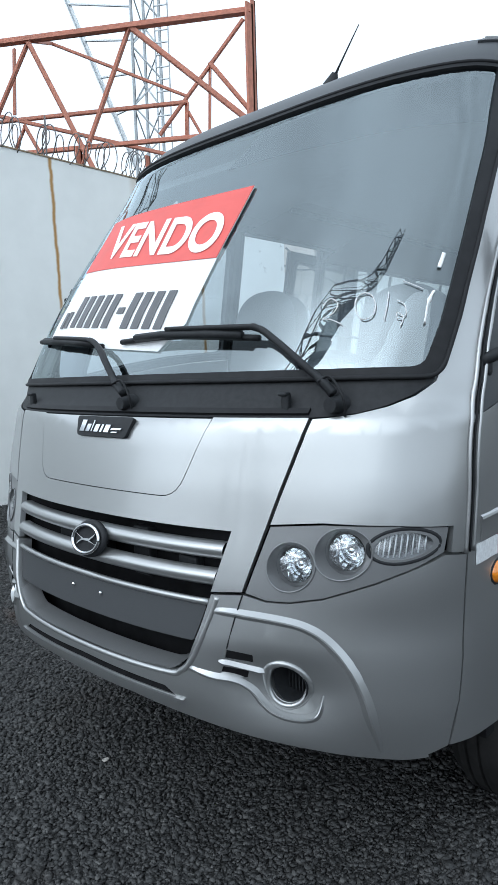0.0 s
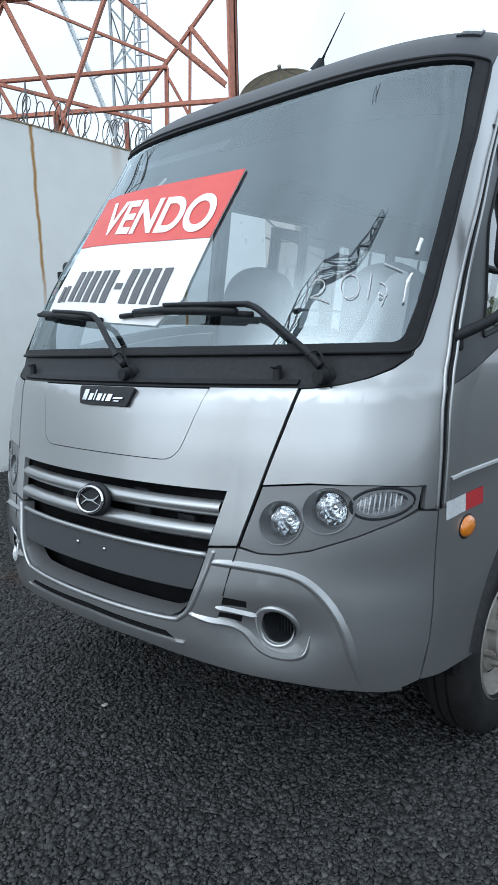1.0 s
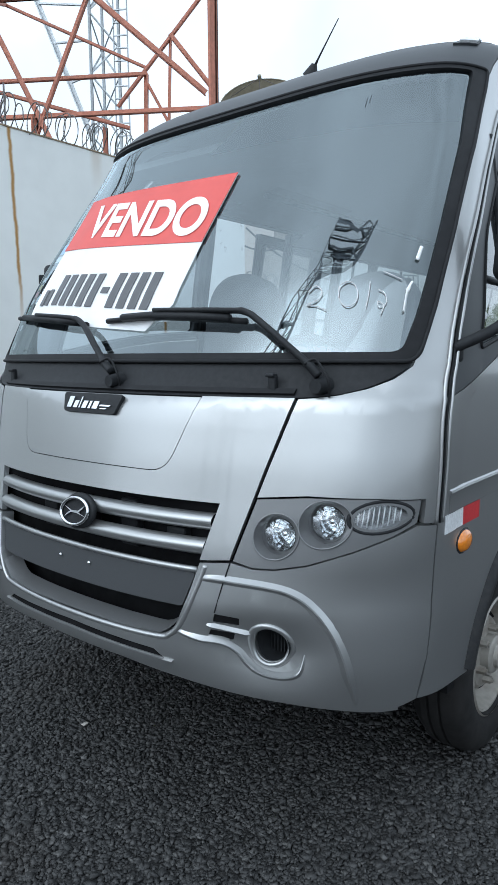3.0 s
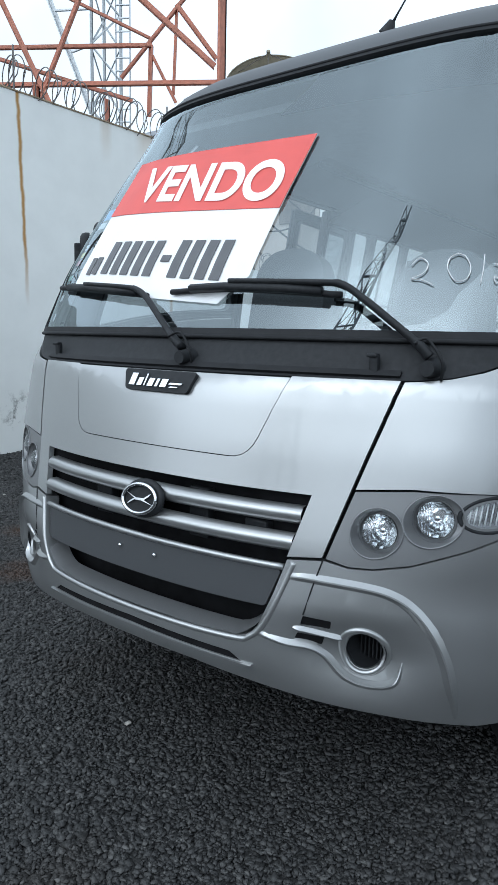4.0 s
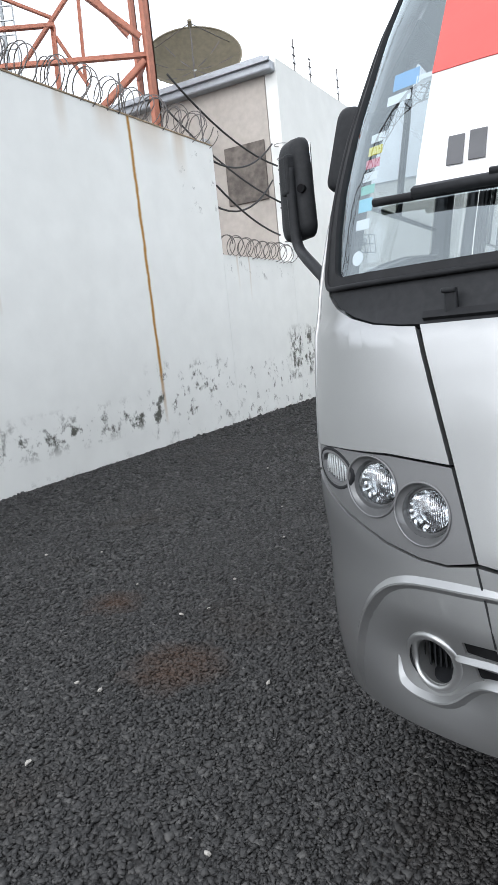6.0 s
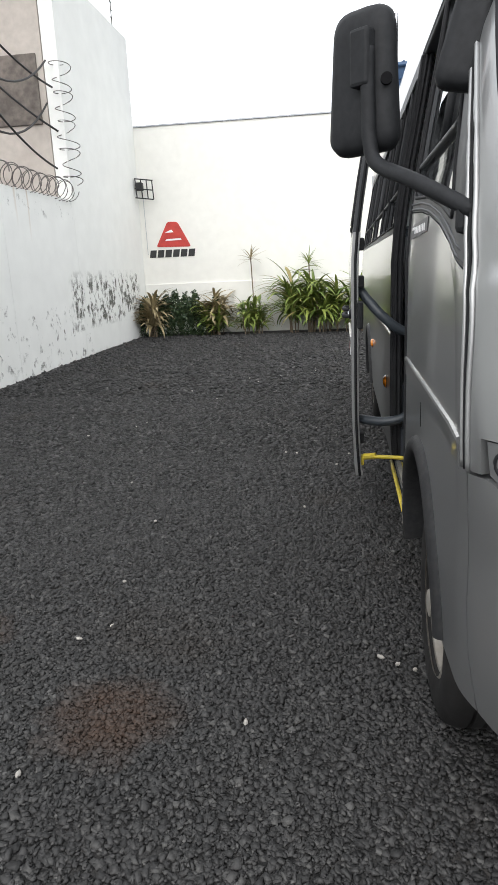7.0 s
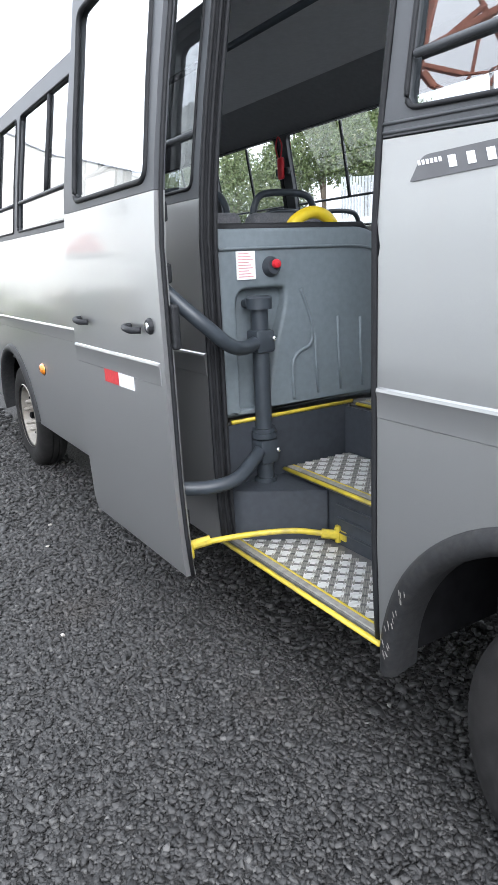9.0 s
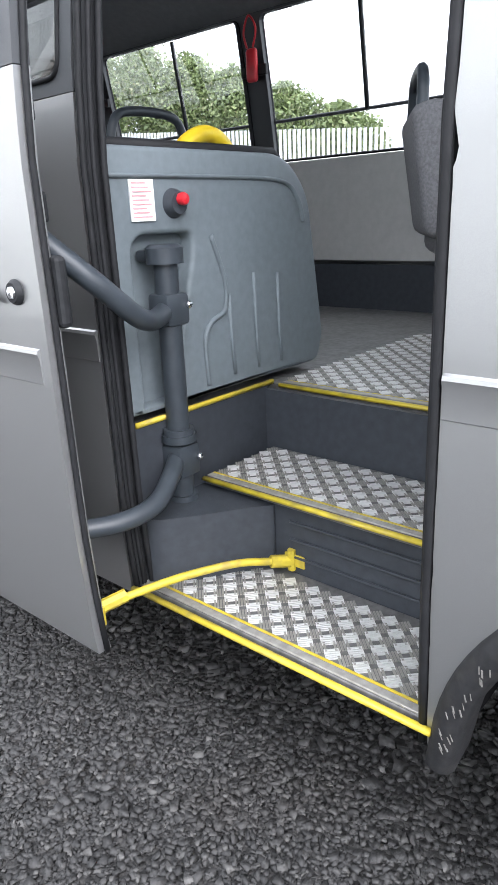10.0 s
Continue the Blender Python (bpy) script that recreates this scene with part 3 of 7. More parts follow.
# front corner panels, headlamp panels, bumper
for s in (1, -1):
    fl = (lambda p: p) if s == 1 else (lambda p: mir(p)[::-1])
    edge = fx(dense([(0.765, 1.494), (0.80, 1.497), (0.86, 1.506), (0.918, 1.524), (0.97, 1.552), (1.005, 1.588)], 0.03, False))
    edge += [(0.694, 1.622), (0.709, 1.655)] + [(u + 0.006, z) for u, z in dense(RUBBER_EDGE, 0.05, False)[1:]] + [(0.846, 2.60), (0.858, 2.70), (0.862, 2.80), (0.862, 2.86)]
    pill = [(uy(2.30, 2.86), 2.86), (uy(1.95, 2.80), 2.80), (uy(1.62, 2.70), 2.70), (uy(1.44, 2.62), 2.62)] + [(uy(y, z), z) for y, z in dense(PILLAR, 0.04, False)]
    under = fx(dense([(1.068, 1.143), (1.066, 1.213), (0.96, 1.223), (0.82, 1.224), (0.691, 1.210)], 0.03, False) + dense([(0.691, 1.210), (0.765, 1.494)], 0.05, False)[1:-1])
    cheek = edge + pill + under
    skin_part("corner_panel", [fl(cheek)], SILVER, bus, "silver front corner panel")
    for dy, r, m_, lb in ((-0.012, 0.006, SILVER, "bright pillar strip"), (0.004, 0.0035, RUBBER, "black pillar seal"), (0.019, 0.006, SILVER, "bright pillar strip")):
        line = [(s * uy(y + dy, z), z) for y, z in curve_pts(PILLAR[1:], 3)]
        part("pillar_trim", skin_tube(line, r, 0.003, 6), m_, bus, lb, smooth=True)
    lampo = dense([(0.642, 1.022), (0.70, 1.008), (0.76, 1.010), (0.84, 1.028), (0.945, 1.074), (1.02, 1.114), (1.058, 1.146), (1.060, 1.210), (0.96, 1.220), (0.82, 1.218), (0.690, 1.204)], 0.03)
    l1, l2, l3 = ellipse(0.752, 1.103, 0.060, 0.066), ellipse(0.868, 1.146, 0.062, 0.068), ellipse(0.985, 1.168, 0.054, 0.034, tilt=0.1)
    hp = skin_part("headlamp_panel", [fl(fx(lampo)), fl(fx(l1)), fl(fx(l2)), fl(fx(l3))], GREYPAINT, bus, "dark grey headlamp panel", off=-0.005, rim=0.03)
    for cx, cz, r in ((0.752, 1.103, 0.060), (0.868, 1.146, 0.062)):
        p = skin(s * ux(cx, cz), cz)
        nrm = (skin(s * ux(cx, cz), cz, 0.1) - p).normalized()
        q = (Vector((0, -1, 0)) * 0.55 + nrm * 0.45).normalized()
        m = Matrix.Translation(p - nrm * 0.008) @ q.to_track_quat("Z", "Y").to_matrix().to_4x4()
        bm = bmesh.new()
        prof = [(r * 0.93, -0.020), (r * 0.86, -0.036), (r * 0.80, -0.036)]
        for j in range(len(prof) - 1):
            for k in range(32):
                a0, a1 = 2 * math.pi * k / 32, 2 * math.pi * (k + 1) / 32
                bm.faces.new([bm.verts.new((rr * math.cos(a), rr * math.sin(a), h)) for (rr, h), a in ((prof[j], a0), (prof[j], a1), (prof[j + 1], a1), (prof[j + 1], a0))])
        bmesh.ops.remove_doubles(bm, verts=bm.verts, dist=1e-5)
        bm.transform(m)
        part("lamp_bezel", bm, GREYPAINT, hp, smooth=True, angle=50)
        rim_ = ellipse(cx, cz, r, r + 0.006, 40)
        mi = m.inverted()
        bm = bmesh.new()
        rows = []
        for x, z in rim_:
            o = skin(s * ux(x, z), z, -0.004)
            a = math.atan2((mi @ o).y, (mi @ o).x)
            e = m @ Vector((r * 0.935 * math.cos(a), r * 0.935 * math.sin(a), -0.020))
            rows.append([bm.verts.new(v) for v in (o, o * 0.6 + e * 0.4 + (e - p) * 0.03, e)])
        for A, B in zip(rows, rows[1:] + rows[:1]):
            for k in range(2):
                bm.faces.new((A[k], B[k], B[k + 1], A[k + 1]))
        bmesh.ops.recalc_face_normals(bm, faces=bm.faces)
        part("lamp_collar", bm, GREYPAINT, hp, smooth=True, angle=50)
        part("lamp_edge", skin_tube([(s * ux(x, z), z) for x, z in rim_], 0.0028, -0.003, 6, closed=True), GREYPAINT, hp, smooth=True)
        bm = bmesh.new()
        rings = [(0.0005, -0.095), (0.012, -0.093), (0.022, -0.085), (0.036, -0.062), (0.047, -0.034)]
        rows = [[bm.verts.new((rr * r / 0.06 * math.cos(2 * math.pi * k / 14), rr * r / 0.06 * math.sin(2 * math.pi * k / 14), h)) for k in range(14)] for rr, h in rings]
        for A, B in zip(rows[:-1], rows[1:]):
            for k in range(14):
                bm.faces.new((A[k], A[(k + 1) % 14], B[(k + 1) % 14], B[k]))
        bmesh.ops.recalc_face_normals(bm, faces=bm.faces)
        bm.transform(m)
        part("reflector", bm, REFLECTOR, hp, "bright faceted lamp reflector")
        bm = bmesh.new()
        bmesh.ops.create_uvsphere(bm, u_segments=16, v_segments=8, radius=0.016)
        bm.transform(m @ Matrix.Translation((0, 0, -0.066)))
        part("bulb", bm, CHROME, hp, smooth=True)
        bm = bmesh.new()
        rows = [[bm.verts.new((rr * r * math.cos(2 * math.pi * k / 32), rr * r * math.sin(2 * math.pi * k / 32), h)) for k in range(32)] for rr, h in ((0.80, -0.034), (0.79, -0.024), (0.74, -0.014), (0.60, -0.006), (0.36, -0.001), (0.14, 0.001))]
        for A, B in zip(rows[:-1], rows[1:]):
            for k in range(32):
                bm.faces.new((A[k], A[(k + 1) % 32], B[(k + 1) % 32], B[k]))
        bm.faces.new(rows[-1])
        bmesh.ops.recalc_face_normals(bm, faces=bm.faces)
        bm.transform(m)
        part("lens", bm, LAMPGLASS, hp, "clear headlamp lens", smooth=True)
        bm = bmesh.new()
        for k in range(8):
            fxp = -s * (0.012 + 0.0042 * k)
            hh = math.sqrt(max(0.0, (0.79 * r) ** 2 - fxp * fxp))
            add_tube(bm, [m @ Vector((fxp, q_ * hh * 0.96, 0.000 - 9.0 * (fxp * fxp + q_ * q_ * hh * hh))) for q_ in (-1, -0.5, 0, 0.5, 1)], 0.0014, 5)
        part("lens_flutes", bm, DULLREFLECTOR, hp, "fine flutes of the lens", smooth=True)
    bez = ellipse(0.985, 1.168, 0.056, 0.036, tilt=0.1)
    part("indicator_rim", skin_tube(fl(fx(ellipse(0.985, 1.168, 0.066, 0.045, tilt=0.1))), 0.007, -0.010, closed=True), BLACKPL, hp, smooth=True)
    part("indicator_reflector", patch([fl(fx(bez))], -0.034, 0.0), DULLREFLECTOR, hp, smooth=True)
    bm = bmesh.new()
    for k in range(9):
        x = 0.985 - 0.044 + 0.011 * k
        hgt = 0.030 * math.sqrt(max(0.05, 1 - ((x - 0.985) / 0.054) ** 2))
        add_tube(bm, [skin(s * ux(x, 1.168 + q * hgt), 1.168 + q * hgt + 0.1 * (x - 0.985), -0.016) for q in (-1, 0, 1)], 0.0022, 5)
    part("indicator_ribs", bm, WHITETAPE, hp, smooth=True)
    part("indicator_lens", patch([fl(fx(bez))], -0.008, 0.01), LAMPGLASS, hp, "ribbed clear indicator lens", smooth=True)

zb = [(0.0, 0.650), (0.25, 0.648), (0.45, 0.632), (0.65, 0.612), (0.80, 0.600), (0.93, 0.583), (1.0, 0.570), (1.04, 0.568)]
seam = [(uy(y, z), z) for y, z in ((0.415, 0.578), (0.47, 0.592), (0.487, 0.72), (0.497, 0.85), (0.505, 1.0), (0.515, 1.128))]
top_r = dense([(1.060, 1.138), (1.02, 1.110), (0.945, 1.070), (0.84, 1.024), (0.76, 1.006), (0.70, 1.004), (0.640, 1.016), (0.541, 1.006)], 0.03, False)
inner_r = rounded([(0.541, 1.006), (0.512, 0.90), (0.462, 0.768), (0.0, 0.758)], [0, 0.02, 0.07, 0])[1:]
right = fx(dense(zb, 0.05, False)) + seam + fx(top_r) + fx(inner_r)
left = mir(right)[::-1]
outline = right[:-1] + [(0.0, 0.758)] + left[1:-1]
holes = []
for s in (1, -1):
    for h in (ellipse(0.745, 0.775, 0.046, 0.052), rounded([(0.600, 0.862), (0.672, 0.856), (0.666, 0.828), (0.592, 0.834)], 0.004), rounded([(0.584, 0.810), (0.650, 0.803), (0.642, 0.778), (0.574, 0.786)], 0.004)):
        holes.append(fx(h) if s == 1 else mir(fx(h)))
holes.append(lines(rounded([(-0.39, 0.715), (0.0, 0.724), (0.39, 0.715), (0.43, 0.690), (0.0, 0.699), (-0.43, 0.690)], 0.004)))
bumper = skin_part("bumper", [outline] + holes, SILVER, bus, "silver painted front bumper", rim=0.05)
for s in (1, -1):
    fl = (lambda p: p) if s == 1 else mir
    part("bumper_crease", mirrored(ridge(curve_pts([(0.548, 0.962), (0.618, 0.964), (0.744, 0.958), (0.811, 0.944), (0.863, 0.910), (0.907, 0.852), (0.938, 0.775), (0.956, 0.68), (0.960, 0.60)], 7), 0.019, 0.013, 10), s), SILVER, bumper, "sharp pressed crease over the fog lamp", smooth=True, angle=24)
    part("bumper_joint", skin_tube(fl(fx([(0.636, 1.016), (0.618, 0.944), (0.601, 0.866)])), 0.0022, 0.0008, 6), RUBBER, bumper)
    part("slot_rib", mirrored(ridge(curve_pts([(0.572, 0.822), (0.60, 0.822), (0.64, 0.816), (0.672, 0.810), (0.695, 0.804)], 4), 0.011, 0.012, 3), s), SILVER, bumper, smooth=True, angle=24)
    part("fog_lamp_surround", skin_tube(fl(fx(ellipse(0.745, 0.775, 0.056, 0.062))), 0.014, -0.003, closed=True, flat=0.7), SILVER, bumper, smooth=True)
    part("fog_lamp_crease", mirrored(ridge(curve_pts([(0.472, 0.792), (0.545, 0.776), (0.606, 0.772), (0.644, 0.754), (0.688, 0.710), (0.725, 0.690), (0.765, 0.684), (0.804, 0.689), (0.830, 0.708), (0.838, 0.757)], 5), 0.016, 0.014, 7), s), SILVER, bumper, "pressed crease under the fog lamp", smooth=True, angle=24)
    c = skin(s * ux(0.745, 0.775), 0.775)
    bm = bmesh.new()
    bmesh.ops.create_cone(bm, cap_ends=True, segments=28, radius1=0.046, radius2=0.058, depth=0.09)
    for f in [f for f in bm.faces if f.normal.z > 0.9]:
        bm.faces.remove(f)
    bmesh.ops.reverse_faces(bm, faces=bm.faces)
    bm.transform(Matrix.Translation(c + Vector((0, 0.048, 0))) @ Matrix.Rotation(radians(90), 4, "X"))
    part("fog_lamp_tunnel", bm, BLACKPL, bumper, smooth=True, angle=40)
    bm = bmesh.new()
    for k in range(7):
        rename_box(bm, (c.x - 0.038 + k * 0.012, c.y + 0.045, c.z - 0.04), (c.x - 0.034 + k * 0.012, c.y + 0.06, c.z + 0.04))
    part("fog_lamp_grille", bm, BLACKPL, bumper)
    # A near-black sheet just behind the slots paints their inner shade.
    skin_part("slot_shade_sheet", [fl(lines([(0.560, 0.875), (0.690, 0.870), (0.665, 0.765), (0.556, 0.772)])) if s == 1 else mir(lines([(0.560, 0.875), (0.690, 0.870), (0.665, 0.765), (0.556, 0.772)]))[::-1]], DARKIN, bumper, "near-black sheet painting the shade in the bumper slots", off=-0.005, rim=0)
skin_part("slot_shade_sheet", [lines([(-0.42, 0.716), (0.0, 0.724), (0.42, 0.716), (0.44, 0.690), (0.0, 0.699), (-0.44, 0.690)])], DARKIN, bumper, off=-0.005, rim=0)
skin_part("bumper_lip", [lines(rounded([(-0.46, 0.688), (0.0, 0.698), (0.46, 0.688), (0.42, 0.668), (0.0, 0.676), (-0.42, 0.668)], 0.004))], SILVER, bumper, off=0.008)
part("intake_edge", skin_tube(fx(curve_pts([(-0.56, 1.0), (-0.535, 0.92), (-0.50, 0.83), (-0.455, 0.775), (-0.38, 0.757), (0, 0.752), (0.38, 0.757), (0.455, 0.775), (0.50, 0.83), (0.535, 0.92), (0.56, 1.0)], 8)), 0.009, -0.003), SILVER, bumper, smooth=True)

# grille: bars, number-plate panel, radiator box with the cavity shade in its colour
for z0, h in ((1.128, 0.026), (1.052, 0.026)):
    w = 0.562 if z0 > 1.1 else 0.548
    prof = [(-0.018, -h), (0.004, -h * 0.75), (0.014, -h * 0.2), (0.014, h * 0.25), (0.002, h * 0.8), (-0.022, h)]
    bm = bmesh.new()
    rows = []
    for x in np.linspace(-w, w, 41):
        rows.append([bm.verts.new(skin(ux(x, z0), z0 + dz, off - 0.012)) for off, dz in prof])
    for A, B in zip(rows[:-1], rows[1:]):
        for k in range(len(prof) - 1):
            bm.faces.new((A[k], B[k], B[k + 1], A[k + 1]))
    bmesh.ops.recalc_face_normals(bm, faces=bm.faces)
    part("grille_bar", bm, SILVER, bus, "silver grille bar", smooth=True)
skin_part("plate_panel", [lines(rounded([(-0.523, 0.972), (0.523, 0.972), (0.490, 0.868), (-0.490, 0.868)], 0.01))], PANELPAINT, bus, "dark grey number-plate panel without a plate", off=-0.012, rim=0.04)
part("plate_panel_edge", skin_tube(fx([(x, 0.982) for x in np.linspace(-0.53, 0.53, 40)]), 0.010, -0.012), SILVER, bus, smooth=True)
for x in (-0.066, 0.090):
    bm = bmesh.new()
    bmesh.ops.create_uvsphere(bm, u_segments=12, v_segments=6, radius=0.007)
    bm.transform(Matrix.Translation(skin(ux(x, 0.935), 0.935, -0.008)))
    part("bolt", bm, REFLECTOR, bus, smooth=True)
bm = bmesh.new()
rows = []
for x in np.linspace(-0.49, 0.49, 41):
    lift = 0.07 * max(0.0, (abs(x) - 0.38) / 0.11) ** 2
    rows.append([bm.verts.new(skin(ux(x, 0.77), z + lift, off)) for off, z in ((-0.006, 0.764), (-0.02, 0.767), (-0.045, 0.773), (-0.075, 0.780))])
for A, B in zip(rows[:-1], rows[1:]):
    for k in range(3):
        bm.faces.new((A[k], B[k], B[k + 1], A[k + 1]))
bmesh.ops.recalc_face_normals(bm, faces=bm.faces)
part("intake_floor", bm, GREYPAINT, bus, "grey floor of the lower air intake", smooth=True)
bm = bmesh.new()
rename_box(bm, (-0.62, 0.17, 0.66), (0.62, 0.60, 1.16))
part("radiator_shade_box", bm, DARKIN, bus, "radiator box behind the grille, its shade put into the near-black colour")
for k in range(4):
    bm = bmesh.new()
    rename_box(bm, (-0.30 + 0.22 * k, 0.135, 0.95 + 0.02 * (k % 2)), (-0.22 + 0.22 * k, 0.172, 1.05 + 0.03 * (k % 3)), 0.008)
    part("radiator_fitting", bm, BLACKPL, bus)
# oval emblem and name badge, as plain shapes
eb = part("emblem", skin_tube(fx(ellipse(0.030, 1.097, 0.070, 0.044, 36, tilt=0.08)), 0.0062, 0.030, closed=True), CHROME, bus, "chrome oval emblem on the grille", smooth=True)
part("emblem_housing", skin_tube(fx(ellipse(0.034, 1.100, 0.072, 0.048, 36, tilt=0.08)), 0.0125, 0.012, closed=True), BLACKPL, eb, smooth=True)
part("emblem_disc", patch([fx(ellipse(0.030, 1.097, 0.068, 0.043, 36, tilt=0.08))], 0.022, 0.03), BLACKPL, eb)
part("emblem_mark", patch([fx([(x_ + 0.030, 1.097 + 0.74 * (z_ - 1.107)) for x_, z_ in ((-0.060, 1.128), (-0.012, 1.109), (0.020, 1.112), (0.050, 1.138), (0.040, 1.122), (0.022, 1.105), (0.060, 1.090), (0.012, 1.101), (-0.018, 1.100), (-0.048, 1.076), (-0.038, 1.092), (-0.020, 1.106))])], 0.031, 0.008), CHROME, eb)
bd = skin_part("name_badge", [lines(rounded([(-0.158, 1.487), (0.158, 1.487), (0.135, 1.425), (-0.135, 1.425)], 0.012))], BLACKPL, bus, "black badge with silver lettering bars", off=0.012, rim=0.014)
for k, (x0, w, z0, z1) in enumerate(((-0.118, 0.026, 1.438, 1.474), (-0.082, 0.022, 1.438, 1.462), (-0.050, 0.006, 1.438, 1.474), (-0.034, 0.024, 1.438, 1.462), (0.0, 0.012, 1.438, 1.462), (0.022, 0.026, 1.438, 1.462), (0.058, 0.05, 1.447, 1.452), (0.062, 0.03, 1.438, 1.441))):
    sk = 0.008
    skin_part("badge_bar", [fx([(x0, z0), (x0 + w, z0), (x0 + w + sk, z1), (x0 + sk, z1)])], CHROME, bd, off=0.017, rim=0.006)

# ---- body sides ----
AX_F, AX_R, RW = 1.305, 5.68, 0.412
arch_f = [(AX_F + 0.51 * math.cos(a), 0.42 + 0.51 * math.sin(a)) for a in np.linspace(math.pi * 0.93, math.pi * 0.03, 36)]
arch_r = [(AX_R + 0.51 * math.cos(a), 0.42 + 0.51 * math.sin(a)) for a in np.linspace(math.pi * 0.97, math.pi * 0.03, 22)]
DOOR0, DOOR1 = 1.843, 2.665
POSTS = [2.80, 3.95, 5.15, 6.35, 7.62]
Y_END = 7.87
BELT, WTOP, CANT = 1.645, 2.345, 2.44


def sw(pts, side=1, step=0.06):
    """A closed outline in true (y, z) of a side; turned for the other side."""
    return sp([(y, z - DZ) for y, z in (pts if side == 1 else pts[::-1])], side, step)


BELT_F = [(0.588, 1.48), (0.80, 1.535), (1.05, 1.598), (1.284, 1.636), (1.529, 1.662), (DOOR0 - 0.004, 1.680)]
front_edge = [(0.475, 0.556), (0.492, 0.684), (0.503, 0.814), (0.511, 0.964), (0.522, 1.10), (0.534, 1.17), (0.548, 1.263), (0.572, 1.44), (0.60, BELT)]
for s in (1, -1):
    down = front_edge[::-1][1:-1]
    if s == -1:
        low = [(0.475, 0.556), (0.82, 0.515)] + arch_f + [(1.806, 0.415), (DOOR0 - 0.004, 0.415)] + BELT_F[::-1] + [p for p in down if p[1] < 1.47]
        skin_part("front_side_panel", [sw(low, s)], SILVER, bus, "silver side panel with front wheel arch")
        rear = [(DOOR1 + 0.02, 0.45), (AX_R - 0.51, 0.45)] + arch_r[1:-1] + [(AX_R + 0.51, 0.47), (Y_END, 0.62), (Y_END, BELT), (DOOR1 + 0.02, BELT)]
        skin_part("rear_side_panel", [sw(rear, s)], SILVER, bus, "silver side panel with rear wheel arch")
    else:
        low = [(0.475, 0.556), (0.82, 0.515)] + arch_f + [(1.806, 0.43), (AX_R - 0.51, 0.45)] + arch_r[1:-1] + [(AX_R + 0.51, 0.47), (Y_END, 0.62), (Y_END, BELT)] + [(1.6, BELT), (1.05, 1.60), (0.80, 1.52), (0.590, 1.46)] + [p for p in down if p[1] < 1.48]
        skin_part("side_panel", [sw(low, s)], SILVER, bus, "silver side panel")
    if s == -1:
        wins = [(0.80, 1.78, BELT + 0.11, WTOP)] + [(a + 0.05, b - 0.05, BELT + 0.035, WTOP) for a, b in zip([2.68] + POSTS[1:4], POSTS[1:])]
        wins[1] = (2.73, 3.33, BELT + 0.035, WTOP)
        wins.insert(2, (3.42, 3.90, BELT + 0.035, WTOP))
        segs = [(0.66, DOOR0 - 0.004), (DOOR1 + 0.02, Y_END)]
    else:
        wins = [(0.80, 1.50, BELT + 0.02, WTOP), (1.62, 2.70, BELT + 0.01, WTOP), (2.82, 3.87, BELT + 0.01, WTOP), (4.03, 5.15, BELT + 0.01, WTOP), (5.31, 6.30, BELT + 0.01, WTOP), (6.45, 7.60, BELT + 0.01, WTOP)]
        segs = [(0.66, Y_END)]
    for y0, y1 in segs:
        o = [(y0, BELT + 0.002), (y1, BELT + 0.002), (y1, CANT), (y0, CANT)]
        if y0 < 1:
            foot = [(y, z + 0.004) for y, z in BELT_F] if s == -1 else [(0.592, 1.464), (0.80, 1.524), (1.05, 1.604), (1.6, BELT + 0.002), (y1, BELT + 0.002)]
            o = foot + [(y1, CANT), (1.248, CANT)] + [(y + 0.01, z + DZ) for y, z in PILLAR[2:9]]
        hs = []
        for a, b, z0, z1 in wins:
            if a > y0 and b < y1:
                w = rounded([(a, z0), (b, z0), (b, z1), (a, z1)], 0.04)
                if a < 0.9:
                    w = rounded([(0.80, 1.60), (1.055, 1.652), (1.361, 1.697), (b, 1.728 if b > 1.6 else 1.705), (b, z1), (1.27, z1), (0.93, 1.97)], [0.03, 0.05, 0.05, 0.04, 0.04, 0.08, 0.05])
                hs.append(sw(w, s))
                pane = skin_part("side_window", [sw(w, s)], SIDEGLASS, bus, "tinted side window with a sliding upper half", off=-0.012, rim=0)
                zr = 1.83 if a < 0.9 else 1.85
                part("window_rail", skin_tube([(uy(y, zr - DZ, s), zr - DZ) for y in np.linspace(a + 0.01 if a > 0.9 else 0.88, b - 0.01, 8)], 0.009, -0.004), DARKPAINT, pane, smooth=True)
                ym = a + (b - a) * 0.45
                part("window_mullion", skin_tube([(uy(ym, z - DZ, s), z - DZ) for z in np.linspace(zr, z1 - 0.01, 6)], 0.012, -0.006), BLACKPL, pane, smooth=True)
                part("window_seal", skin_tube(sw(w, s, 0.1), 0.006, 0.001, 6, True), RUBBER, pane, smooth=True)
        if s == -1 and y0 < 1:
            for up in (0.012, 0.030):
                part("band_ridge", skin_tube([(uy(y, z + up - DZ, s), z + up - DZ) for y, z in dense(BELT_F, 0.08, False)], 0.004, 0.0, 6), DARKPAINT, bus, smooth=True)
        skin_part("window_band", [sw(o, s)] + hs, DARKPAINT, bus, "dark grey window surround", rim=0.03)
    skin_part("cant_rail", [sw([(1.262, CANT + 0.003), (Y_END, CANT + 0.003), (Y_END, 2.575), (1.40, 2.575)], s)], SILVER, bus, "silver cant rail above the windows")
    runs = [(0.58, DOOR0 - 0.006), (DOOR1 + 0.022, Y_END)] if s == -1 else [(0.58, Y_END)]
